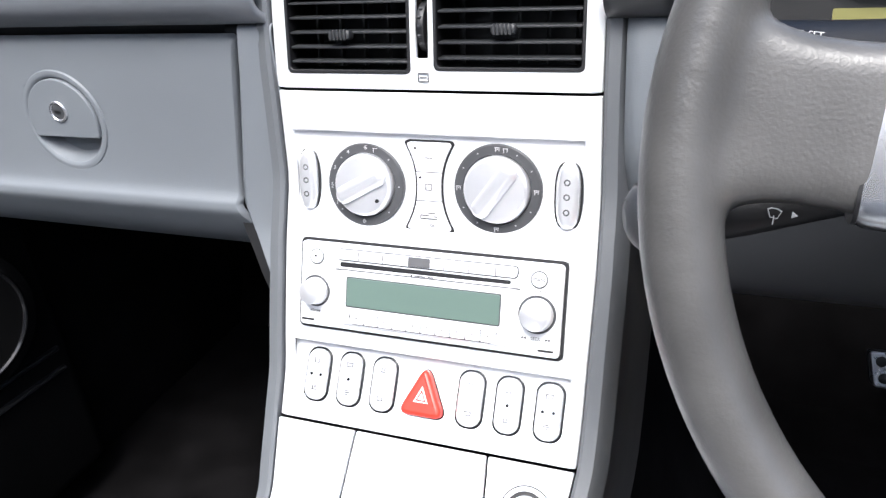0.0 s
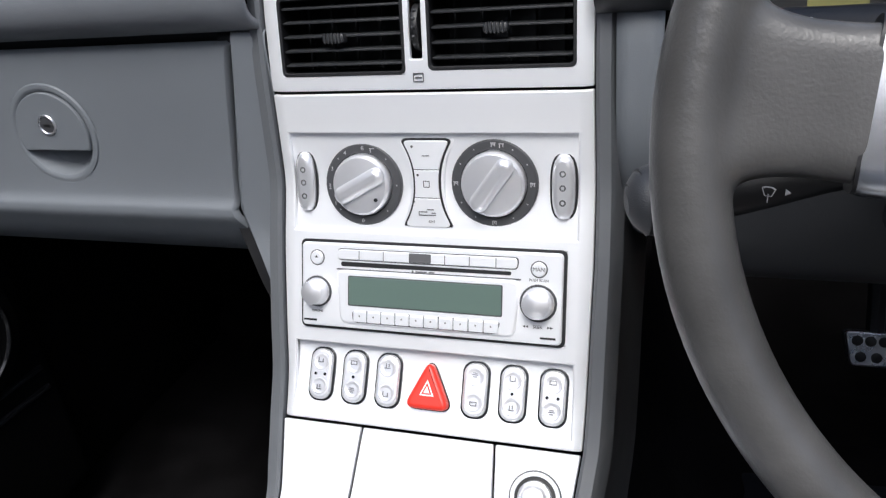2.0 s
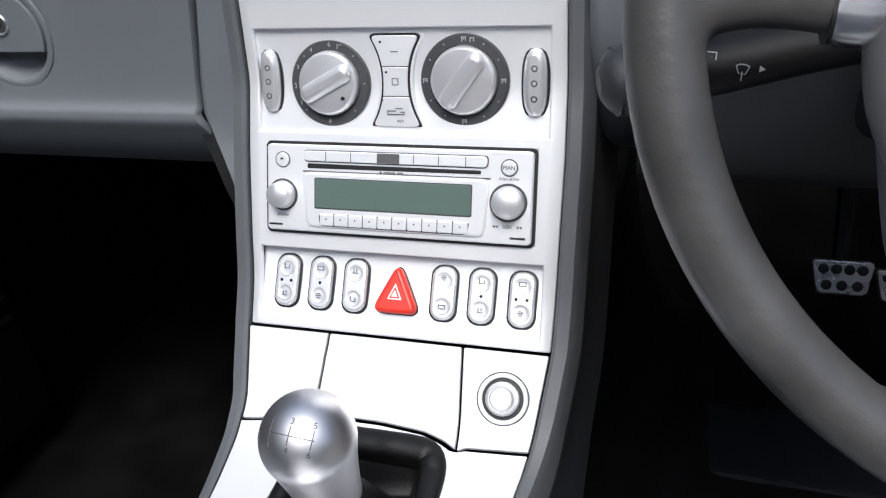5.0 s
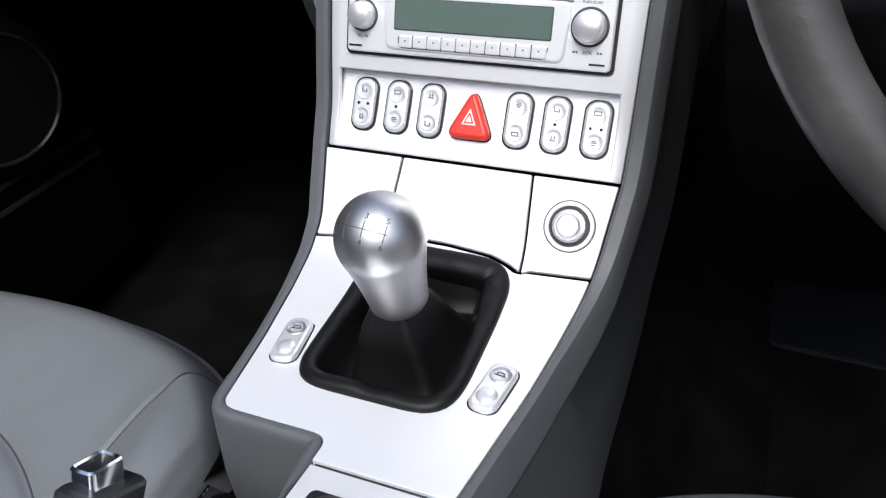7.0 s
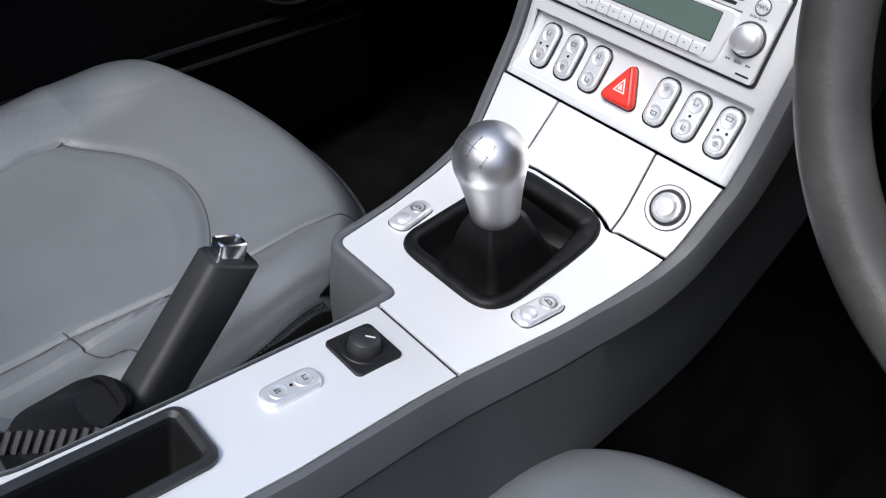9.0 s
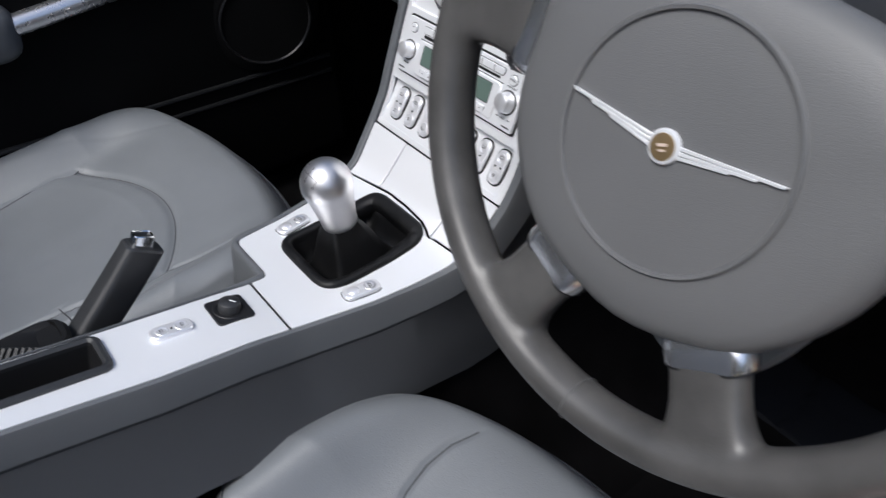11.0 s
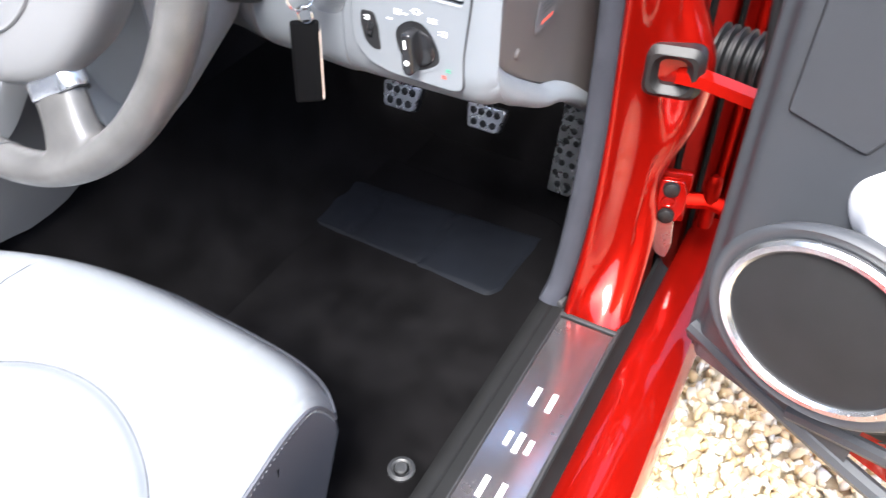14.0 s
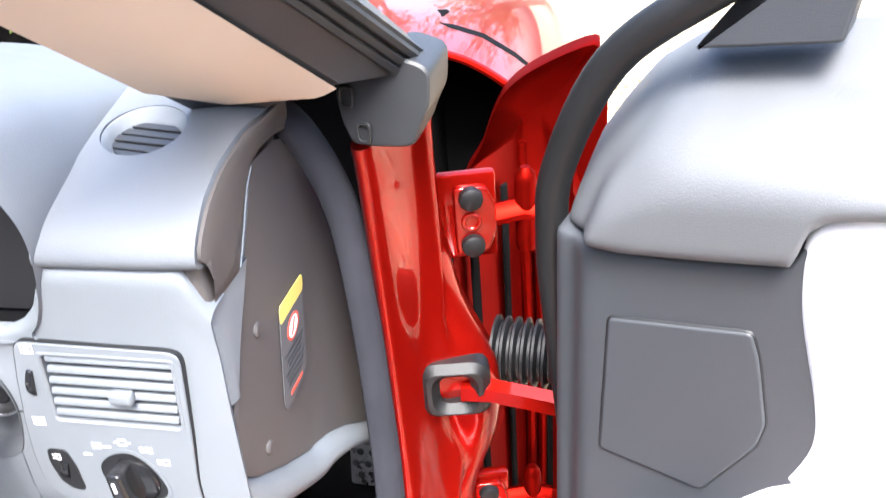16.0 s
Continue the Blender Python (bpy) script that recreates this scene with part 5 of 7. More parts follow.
for gx_, gy_, gr in ((-.114, .008, .036), (.010, .001, .052), (.118, -.014, .036)):
    gmm = clm @ pose(gx_, gy_, 0)
    part("gauge_ring", hoop(oval(gr, gr, 56), oval(gr * .94, gr * .94, 56), 0, .010, .001), CHROME, cl, "bright gauge ring", gmm)
    part("gauge_face", lathe([(gr * .90, .0008), (gr * .88, .0016), (gr * .70, .0016)], 48, False), WHITE, cl, "white dial band", gmm)
    part("gauge_marks", join(*[moved(block(.001, gr * .12, .0004), pose(0, 0, .002, 0, 0, 30 * i) @ pose(0, gr * .8, 0)) for i in range(-4, 5)]), BLACK, cl, "", gmm)
    part("gauge_needle", moved(block(.0014, gr * .8, .001), pose(0, 0, .004, 0, 0, 118) @ pose(0, gr * .35, 0)), HAZRED, cl, "", gmm)
    part("gauge_display", prism(rrect(gr * .75, gr * .24, .001), 0, .0024), LCDY, cl, "olive display", gmm @ pose(-.002, -gr * .42, 0))
part("odometer", prism(rrect(.034, .011, .001), 0, .0008), LCDY, cl, "olive trip display", clm @ pose(-.120, -.043, 0))

# ---- steering wheel ----
RIM, TUBE = .1910, .0156
WC, RAKE = Vector((.359, -.108, .923)), 21.0
wheel = thing("steering_wheel", WC + Vector((0, .06, 0)), "four-spoke grey leather steering wheel with airbag cover", "steering wheel")
# local: x right, y up the wheel, z towards the driver
wm = Matrix.Translation(WC) @ Euler((radians(90 - RAKE), 0, radians(1.5))).to_matrix().to_4x4()


def rim_mesh():
    loops = []
    n = 96
    for i in range(n):
        a = 2 * math.pi * i / n
        grip = 1 + .05 * max(math.exp(-((((a - radians(6) + math.pi) % (2 * math.pi)) - math.pi) / .6) ** 2), math.exp(-((((a - radians(174) + math.pi) % (2 * math.pi)) - math.pi) / .6) ** 2))
        c, s = math.cos(a), math.sin(a)
        lp = []
        for j in range(16):
            b = 2 * math.pi * j / 16
            rr = RIM + TUBE * 1.0 * grip * math.cos(b) * .95
            lp.append((rr * c, rr * s, TUBE * grip * 1.18 * math.sin(b)))
        loops.append(lp)
    loops.append(loops[0])
    bm = rings(loops, False, False)
    bmesh.ops.remove_doubles(bm, verts=bm.verts, dist=1e-6)
    return bm


def spoke_mesh(a, w0, w1, r0, r1):
    loops = []
    for t in span(0, 1, 12):
        r = r0 - .012 + (r1 - r0 + .012) * t
        hw = (w0 + (w1 - w0) * min(1, 1.6 * t)) * (1 + .7 * t ** 4)
        th = .0115 + .003 * t ** 2
        loops.append([(r, y, z - .006 + .004 * t) for y, z in rrect(2 * hw * .96, 2 * th, .009, 4)])
    return moved(rings(loops), Matrix.Rotation(radians(a), 4, "Z"))


SPOKES = ((173.5, .0325, .0275, .1190, RIM - .002), (6.5, .0325, .0275, .1190, RIM - .002), (-115.5, .0262, .0225, .1255, RIM - .002), (-63.0, .0262, .0225, .1255, RIM - .002))
rm = part("rim_and_spokes", join(rim_mesh(), *[spoke_mesh(*s_) for s_ in SPOKES]), WHEEL, wheel, "worn grey leather rim and four spokes", wm, sharp=180)
rmd = rm.modifiers.new("blend", "REMESH")
rmd.mode, rmd.voxel_size, rmd.use_smooth_shade = "VOXEL", 0.0026, True
smd = rm.modifiers.new("ease", "SMOOTH")
smd.factor, smd.iterations = 0.5, 14
for a in (-91,):
    ring = [wm @ Vector(((RIM + TUBE * .98 * math.cos(b)) * math.cos(radians(a)), (RIM + TUBE * .98 * math.cos(b)) * math.sin(radians(a)), TUBE * 1.18 * math.sin(b))) for b in span(0, 2 * math.pi, 24)[:-1]]
    part("stitch_seam", tube(ring, .0004, 6, True), HUB, rm)
# hub: a lofted cushion
hubpts = smooth_path([(-.115, .047, 0), (-.1195, .015, 0), (-.1215, -.018, 0), (-.115, -.050, 0), (-.093, -.085, 0), (-.060, -.1095, 0), (0, -.1245, 0), (.060, -.1095, 0), (.093, -.085, 0), (.115, -.050, 0), (.1215, -.018, 0), (.1195, .015, 0), (.115, .047, 0), (.075, .070, 0), (0, .080, 0), (-.075, .070, 0)], 4, True)
hp = [(p.x, p.y + .016) for p in hubpts]
HY = -.016
loops = []
for f, w in ((.88, -.040), (.96, -.022), (.995, -.010), (1.0, -.002), (.985, .005), (.95, .0105), (.88, .0145), (.72, .0175), (.45, .019), (.2, .0195)):
    loops.append([(x * f, y * f + HY, w) for x, y in hp])
hub = part("airbag_cover", rings(loops, True, True), HUB, wheel, "grey airbag cover with winged emblem", wm)
cir = [wm @ Vector((-.001 + .0705 * math.cos(a), HY + .003 + .0705 * math.sin(a), .0190 - .0008 * abs(math.sin(a)) ** 4)) for a in span(0, 2 * math.pi, 90)]
part("moulded_line", tube(cir, .0019, 6), HUB, hub, "raised round line")
em = wm @ pose(-.002, HY + .002, .0192)
bd = part("emblem_disc", lathe([(.0098, 0), (.0098, .002), (.0091, .003), (.0083, .0032), (.0001, .0026)], 32), SILVER, hub, "chrome winged emblem", em)
part("emblem_seal", lathe([(.0078, .0024), (.0074, .0036), (.0001, .0038)], 28), BRONZE, bd, "bronze disc", em)
part("emblem_seal", bars([(0, .001, .006, .0016), (0, -.002, .004, .0012)]), BEIGE, bd, "", em @ pose(0, 0, .0038, 0, 0, 20))
for sd in (-1, 1):
    for k, (ln, off) in enumerate(((.066, .0026), (.052, 0), (.038, -.0026))):
        tip_y = .0062 * ln / .066
        pts = [(sd * .009, off - .0010), (sd * .009, off + .0010), (sd * (ln + .002), off * .55 + tip_y + .0009), (sd * ln, off * .55 + tip_y - .0009)]
        pts = pts if sd < 0 else pts[::-1]
        part("emblem_wing", prism(pts, -.004, .0018, .0004), SILVER, bd, "", em)
# bright bands where the spokes leave the hub
for a, w0, w1, r0, r1 in SPOKES:
    sm = wm @ Matrix.Rotation(radians(a), 4, "Z")
    side = w0 > .03
    wd_, bow = (.0135, -.002) if side else (.0110, -.003)
    sec = rrect(2 * w0 + .0006, .0252, .0105, 8)
    loops = [[(r0 - .004 + (wd_ + .004) * t + bow * (y / w0) ** 2, y * g, z * g - .0056) for y, z in sec] for t, g in ((0, .95), (.2, 1.0), (.5, 1.012), (.85, 1.008), (1, .985))]
    part("spoke_band", rings(loops), BAND, wheel, "bright metal band", sm)
    part("band_gap", rings([[(r0 + wd_ + d + bow * (y / w0) ** 2, y * .985, z * .985 - .0056) for y, z in sec] for d in (-.002, .0014)]), BLACK, wheel, "", sm)
# column shroud and stalks
column = thing("steering_column", (.359, .0, .83), "dark grey steering column shroud with control stalks", "steering column")
loops = []
for y, w, h, z in ((-.075, .052, .05, .905), (-.06, .06, .06, .90), (.0, .07, .075, .885), (.10, .085, .10, .865), (.16, .09, .11, .855)):
    loops.append([Vector((.359 + a, y, z + b)) for a, b in rrect(2 * w, 2 * h * .85, .02, 5)])
part("shroud", rings(loops), TRIM, column, "dark grey shroud")
under = [(-.092, .87), (-.088, .81), (-.066, .75), (-.036, .705), (-.012, .690), (.012, .690), (.036, .705), (.066, .75), (.088, .81), (.092, .87)]
ul = [(p.x, p.y) for p in smooth_path([Vector((a, b, 0)) for a, b in under], 4)]
loops = [[Vector((.357 + a * k, y, .86 + (b - .86) * k + dz)) for a, b in ul] for y, k, dz in ((-.052, .80, .004), (-.062, .90, .002), (-.064, .955, 0), (-.058, 1.0, 0), (.0, .93, .006), (.08, .78, .02))]
part("lower_shroud", rings(loops, True, False), DASH, column, "grey lower column shroud", sharp=60)
stk = smooth_path([(.30, .02, .875), (.24, .0, .872), (.19, -.022, .868), (.155, -.036, .866), (.139, -.043, .866)], 5)
ws = part("wiper_stalk", tube(stk, lambda t: .0125 + .006 * t if t < .92 else .0105, 14, flat=.75), BLACK, column, "black wiper stalk with white symbols")
part("stalk_cap", tube(smooth_path([(.160, -.033, .866), (.148, -.039, .866), (.1375, -.043, .866)], 8), lambda t: (.0195 * math.sqrt(max(0.02, 1 - (t * .97) ** 3))), 28, flat=.8), TRIM, ws, "grey stalk end", sharp=60)
smk = Matrix.Translation((.204, -.0338, .8695)) @ Euler((radians(80), 0, radians(-20))).to_matrix().to_4x4()
fan = [(-.0034, .0024), (-.0016, .0033), (.0016, .0033), (.0034, .0024), (.0018, -.0016), (-.0018, -.0016)]
part("stalk_symbol", hoop(fan, [(x * .82, y * .82) for x, y in fan], 0, .0003, 0), FADED, ws, "wiper sign", smk)
part("stalk_symbol", bars([(0, -.0026, .0005, .0044)]), FADED, ws, "", smk)
part("stalk_symbol", bars([(0, .0032, .0110, .0005), (0, -.0032, .0110, .0005), (-.0053, 0, .0005, .0064), (.0053, 0, .0005, .0064), (.0016, 0, .0034, .0022), (-.0024, 0, .0020, .0012)]), WHITE, ws, "", smk @ pose(-.0175, .0045, .0032))
part("stalk_symbol", prism([(-.0012, .0016), (-.0012, -.0016), (.0016, 0)], 0, .0003), FADED, ws, "", smk @ pose(.0090, .0018, .0004))
stk2 = smooth_path([(.30, .03, .938), (.25, -.005, .942), (.20, -.030, .947), (.175, -.038, .949)], 5)
cs_ = part("cruise_stalk", tube(stk2, .0105, 12, flat=.7), BLACK, column, "black cruise control stalk with white words")
lettering("stalk_words", "ACCEL SET", .0040, WHITE, cs_, Matrix.Translation((.205, -.0405, .9535)) @ Euler((radians(72), 0, radians(-28))).to_matrix().to_4x4())

# ---- seats ----


def seat_cushion(cx, sign, mid, square):
    """A leather cushion as a height field that rolls over at its front and sides; sign gives its outer side, mid the middle of its insert."""
    us, vs = span(-1, 1, 240), [.30 * i / 66 for i in range(66)] + span(.30, 1, 50)
    W, Y0, Y1 = .262, -.066, -.80
    arc = lambda o: .205 + .222 * (o - mid) ** 2
    inner_edge = lambda v: mid - .1 + lerp(v, [.27, .32, .37, .47, 1], [-.446, -.447, -.415, -.356, -.30])
    outer_edge = lambda v: mid - .1 + lerp(v, [.29, .34, .42, .55, 1], [.72, .735, .71, .66, .55])
    inner_seam = lambda v: mid - .1 + (lerp(v, [0, .06, .115, .16, .205, .24, .271], [-.50, -.555, -.583, -.578, -.548, -.505, -.446]) if square else lerp(v, [0, .09, .18, .271], [-.66, -.615, -.53, -.446]))
    outer_seam = lambda v: lerp(v, [0, .07, .15, .235, .30, .45], [.58, .62, .678, .755, .80, .86])
    bolster_seam = lambda o: lerp(o, [-1.0, -.95, -.85, -.70, -.55, -.42], [.33, .36, .395, .43, .45, .46])

    def f(u, v):
        au, o = abs(u), u * sign
        x = W * u * (1 - .02 * max(0, .2 - v) / .2) * (.968 if square and o > 0 else .955 if not square and o < 0 else 1)
        y = Y0 + (Y1 - Y0) * v
        z = .510 + .014 * math.exp(-((v - .10) / .10) ** 2) - (.008 if square else .030) * min(1, v / .5)
        z += (.018 if square and o > 0 else .040) * math.exp(-((au - .84) / .15) ** 2) * min(1, v / .25)
        if not square:
            z -= .006 * (1 - au) * min(1, v / .3)
        g = 0.0
        if mid - .546 < o < mid + .62:
            g = math.exp(-((v - arc(o)) / .009) ** 2)
            if v > arc(o):
                z += .006 * min(1, (v - arc(o)) / .05)
        if v > .27:
            g = max(g, math.exp(-((o - inner_edge(v)) / .014) ** 2))
        else:
            g = max(g, .8 * ease((v - .05) / .06) * math.exp(-((o - inner_seam(v)) / .012) ** 2))
        if v > .29:
            g = max(g, math.exp(-((o - outer_edge(v)) / .014) ** 2))
        if v < .45:
            g = max(g, .12 * math.exp(-((o - outer_seam(v)) / .016) ** 2))
        if o < -.42:
            g = max(g, .7 * math.exp(-((v - bolster_seam(o)) / .008) ** 2))
        g = max(g, .6 * math.exp(-((au - .955) / .010) ** 2))
        z -= .0042 * g
        roll = max(0.0, (.065 - v) / .065)
        z -= .050 * roll ** 2.3
        e = max(0.0, (au - .90) / .10)
        z -= .055 * e ** 2.6 if square and o < 0 else .010 * e ** 3 if square else .034 * e ** 3
        drop = .06 * au ** 2 + .06 * au ** 6 if o < 0 else .014 * au ** 2 + .030 * au ** 8 if square else .045 * au ** 2 + .04 * au ** 6
        y -= drop * max(0.0, 1 - v / .5)
        if square and o < -.42:
            back = max(0.0, v - bolster_seam(o))
            z -= min(1, (-.42 - o) / .3) * (.32 * back + .010 * min(1, back / .03)) - .012 * math.exp(-((v - .22) / .12) ** 2) * ease((-.5 - o) / .3)
        z += .0012 * noise.noise((u * 5 + cx * 9, v * 7, 3)) * (1 - roll)
        return Vector((cx + x, y, z))

    up = Vector((0, 0, .0003))
    at = lambda o, v: f(o * sign, v) + up
    seams = [[at(o, arc(o)) for o in span(mid - .546, mid + .62, 50)], [at(inner_edge(v), v) for v in span(.271, .95, 50)], [at(outer_edge(v), v) for v in span(.29, .95, 50)],
             [at(inner_seam(v), v) for v in span(.075 if square else .01, .27, 40)], [at(o, bolster_seam(o) - .001) + up * 4 for o in span(-.985, -.43, 120)]]
    return bump_grid(us, vs, f), f, us, vs, seams


def bump_grid(us, vs, f):
    bm = bmesh.new()
    g = [[bm.verts.new(f(u, v)) for v in vs] for u in us]
    for i in range(len(us) - 1):
        for j in range(len(vs) - 1):
            bm.faces.new((g[i][j], g[i + 1][j], g[i + 1][j + 1], g[i][j + 1]))
    return bm


def make_seat(name, cx, label, sign, mid, square):
    st = thing(name, (cx, -.45, .26), label, "seat", "front seats")
    bm, f, us, vs, seams = seat_cushion(cx, sign, mid, square)
    part("cushion", bm, LEATHER, st, "smooth grey leather cushion with sewn seams", sharp=80)
    # skirt
    edge = [f(-1, v) for v in vs[::-1]] + [f(u, 0) for u in us[1:-1]] + [f(1, v) for v in vs]
    lows = [p.copy() for p in edge]
    l2 = [Vector((cx + (p.x - cx) * 1.0, p.y + .003, p.z - .02)) for p in lows]
    l3 = [Vector((cx + (p.x - cx) * .965, p.y - .03 * (1 if p.y > -.2 else 0), .335)) for p in lows]
    part("side_skirt", rings([lows, l2, l3], False, False, closed=False), LEATHERSHADE, st, "grey leather side coloured darker for shade", sharp=80)
    seam = [f(-.985, v) + Vector((-.002, 0, -.002)) for v in vs[::-1]] + [f(u, .004) + Vector((0, .004, -.004)) for u in us[1:-1]] + [f(.985, v) + Vector((.002, 0, -.002)) for v in vs]
    part("piping", tube(seam[::2], .0022, 6), LEATHERSHADE, st, "sewn edge")
    for line in seams:
        part("seam", tube(line, .0009, 5), SEAM, st, "sewn seam")
    stitch = [p + Vector((.0045 * (1 if p.x > cx else -1), 0, .0004)) for p in seam if p.y < -.13]
    for sd in (-1, 1):
        row = [p for p in stitch if (p.x - cx) * sd > 0]
        part("stitching", join(*[tube([a, a.lerp(b, .62)], .0008, 4) for a, b in zip(row[::2], row[1::2])]), SEAM, st, "pale stitches")
    part("seat_base", moved(block(.40, .52, .075, .01, 2), pose(cx, -.50, .2975)), BLACK, st)
    # backrest, reclined behind
    loops = []
    for t, y, z, w, d in ((0, -.70, .47, .225, .06), (.3, -.77, .66, .235, .075), (.7, -.86, .93, .215, .07), (1, -.91, 1.06, .14, .05)):
        loops.append([Vector((cx + a, y + b * .96, z + b * .26)) for a, b in rrect(2 * w, 2 * d, .045, 6)])
    part("backrest", rings(loops), LEATHER, st)
    return st


make_seat("passenger_seat", -.388, "smooth grey leather passenger seat", -1, .0, False)
make_seat("driver_seat", .357, "smooth grey leather driver's seat beside the open door", 1, .1, True)

# ---- cabin floor, footwells ----


def bump_sheet(xs, ys, zf):
    bm = bmesh.new()
    g = [[bm.verts.new((x, y, zf(x, y))) for y in ys] for x in xs]
    for i in range(len(xs) - 1):
        for j in range(len(ys) - 1):
            bm.faces.new((g[i][j], g[i + 1][j], g[i + 1][j + 1], g[i][j + 1]))
    return bm


def floor_z(x, y):
    z = .254 + max(0, y - .63) * 2.0 + .004 * noise.noise((x * 6, y * 6, 0))
    return z


single("floor", sheet(lambda u, v, d: Vector((u, v, floor_z(u, v) + d)), span(-.69, .70, 40), span(-1.1, .78, 50), .02), CARPET, "black carpeted car floor", "floor", kind="structure")
COVE = curve2([(.285, .2560), (.250, .2630), (.205, .2800), (.168, .3150), (.140, .3750), (.124, .4450), (.112, .52)], 4)
single("tunnel", rings([[Vector((a, y, z)) for a, z in [(-x, z) for x, z in COVE] + COVE[::-1]] for y in span(-1.1, .80, 12)], True, True, closed=False), CARPET, "black carpeted transmission tunnel", "tunnel", kind="structure")
single("bulkhead", moved(block(1.46, .03, .68, .004), pose(0, .80, .53)), CARPET, "black carpeted bulkhead behind the pedals", "bulkhead", kind="structure")
single("rear_wall", moved(block(1.50, .03, .82, .01), pose(0, -1.13, .60)), CARPET, "dark trim wall behind the seats", "wall", kind="structure")
for sx, sy, sl in ((.7, .60, .44), (-.70, .42, .80)):
    single("side_lining", moved(block(.02, sl, .70, .004), pose(sx, sy, .57)), CARPET, "black carpet lining of the footwell side", "lining", kind="structure")

# over mat with heel pad
mat = thing("floor_mat", (.38, .22, .256), "black carpet car mat with dark blue heel pad", "car mat")
mo = rounded([(.165, -.10), (.665, -.12), (.672, .30), (.62, .50), (.16, .52), (.15, .30)], .04, 5)
part("mat_carpet", prism([(x, y) for x, y in mo], .2545, .262, .004), CARPET, mat, "worn black carpet pile")


def heel_sheet():
    bm = bmesh.new()
    us, vs = span(0, 1, 60), span(0, 1, 26)
    g = []
    for u in us:
        row = []
        for v in vs:
            a = Vector((.160 + .432 * (u + (.5 - u) * .06 * max(0.0, abs(2 * v - 1) - .7) / .3), .300 - .016 * u, 0)).lerp(Vector((.150 + .450 * u, .425 + .023 * u, 0)), v)
            e = min(u * 3, (1 - u) * 3, v, 1 - v)
            z = .2655 + .0025 * noise.noise((u * 5, v * 2, 4)) + .0016 * noise.noise((u * 14, v * 5, 7))
            for c in (.34, .66):
                z -= .0035 * math.exp(-((u - c - .02 * math.sin(4 * v)) / .008) ** 2)
            row.append(bm.verts.new((a.x, a.y, z - .006 * max(0, 1 - e / .06) ** 2)))
        g.append(row)
    for i in range(60):
        for j in range(26):
            bm.faces.new((g[i][j], g[i + 1][j], g[i + 1][j + 1], g[i][j + 1]))
    return bm


part("heel_pad", heel_sheet(), MATPAD, mat, "dark blue-black vinyl heel pad")
mb = thing("mat_fixing", (.622, -.03, .262), "round dark plastic mat fixing button", "fixing")
part("button_ring", lathe([(.0175, 0), (.0175, .003), (.013, .0045), (.010, .003), (.010, .0)], 32), SLATE, mb, "", Matrix.Translation((.622, -.03, .262)))
part("button_cap", lathe([(.0085, 0), (.0085, .006), (.007, .0075), (.0001, .0078)], 28), SLATE, mb, "", Matrix.Translation((.622, -.03, .262)))


# ---- pedals ----
def pedal(name, c, w0, w1, h, tilt, rows, label, arm=True, turn=0):
    """A drilled metal pedal pad with rubber studs in its holes; w0 top width, w1 bottom width."""
    pd = thing(name, c, label, "pedal", "pedals")
    m = Matrix.Translation(c) @ Euler((radians(90 - tilt), 0, radians(turn))).to_matrix().to_4x4()
    o = rounded([(-w1 / 2, -h / 2), (w1 / 2, -h / 2), (w0 / 2, h / 2), (-w0 / 2, h / 2)], .006, 4)
    part("pedal_plate", prism(o, -.004, .004, .0018), SATIN, pd, "brushed metal plate", m)
    for y, n, off in rows:
        w = w1 + (w0 - w1) * (y / h + .5)
        for k in range(n):
            x = (k - (n - 1) / 2) * (w * .86 / n) + off
            part("stud", moved(lathe([(.0058, .003), (.0058, .0045), (.0045, .0052), (.0001, .0052)], 16), pose(x, y, 0)), RUBBER, pd, "", m)
    part("pedal_back", prism(inset(o, -.0012), -.012, -.003), RUBBER, pd, "", m)
    if arm:
        part("pedal_arm", tube([Vector(c) + Vector((0, .012, .0)), Vector(c) + Vector((0, .06, .10)), Vector(c) + Vector((.005, .16, .27)), Vector(c) + Vector((.005, .2, .40))], .010, 8), BLACK, pd)
    return pd


pedal("clutch_pedal", (.366, .402, .490), .066, .052, .038, 25, ((.0095, 4, 0), (-.0085, 3, 0)), "brushed metal clutch pedal with black rubber studs")
pedal("brake_pedal", (.461, .497, .424), .070, .054, .039, 25, ((.0095, 4, 0), (-.0085, 3, 0)), "brushed metal brake pedal with black rubber studs")
pedal("accelerator_pedal", (.576, .585, .352), .040, .048, .18, 12, tuple((-.072 + .0205 * k, 2, .004 * (-1) ** k) for k in range(8)), "long brushed metal accelerator pedal with studs", False, -4)
pp = thing("accelerator_mount", (.575, .62, .27), "black accelerator pedal mount on the floor", "mount")
part("mount", rings([[Vector((.575 + a, y, z)) for a in (-.022, .022)] + [Vector((.575 + a, y + .03, z)) for a in (.022, -.022)] for y, z in ((.60, .36), (.605, .44), (.64, .50))]), BLACK, pp)

# ---- car body ----
shell = thing("car", (.85, -.1, .03), "red painted car body with sill and door pillar", "car")
SP = [(.690, .262), (.693, .385), (.700, .404), (.715, .408), (.731, .404), (.7325, .3995), (.8025, .3985), (.804, .402), (.809, .403), (.813, .395), (.821, .389), (.825, .394), (.840, .3995), (.871, .398), (.884, .389), (.890, .36), (.890, .28), (.87, .18), (.84, .165)]


def along(prof, y0, y1, n, mat, name, label="", flare=0.0):
    loops = []
    for y in span(y0, y1, n):
        loops.append([Vector((x + (flare * max(0, x - .82) / .08 * max(0, (.28 - y) / .5) if flare else 0), y, z)) for x, z in prof])
    return part(name, rings(loops, False, False, closed=False), mat, shell, label)


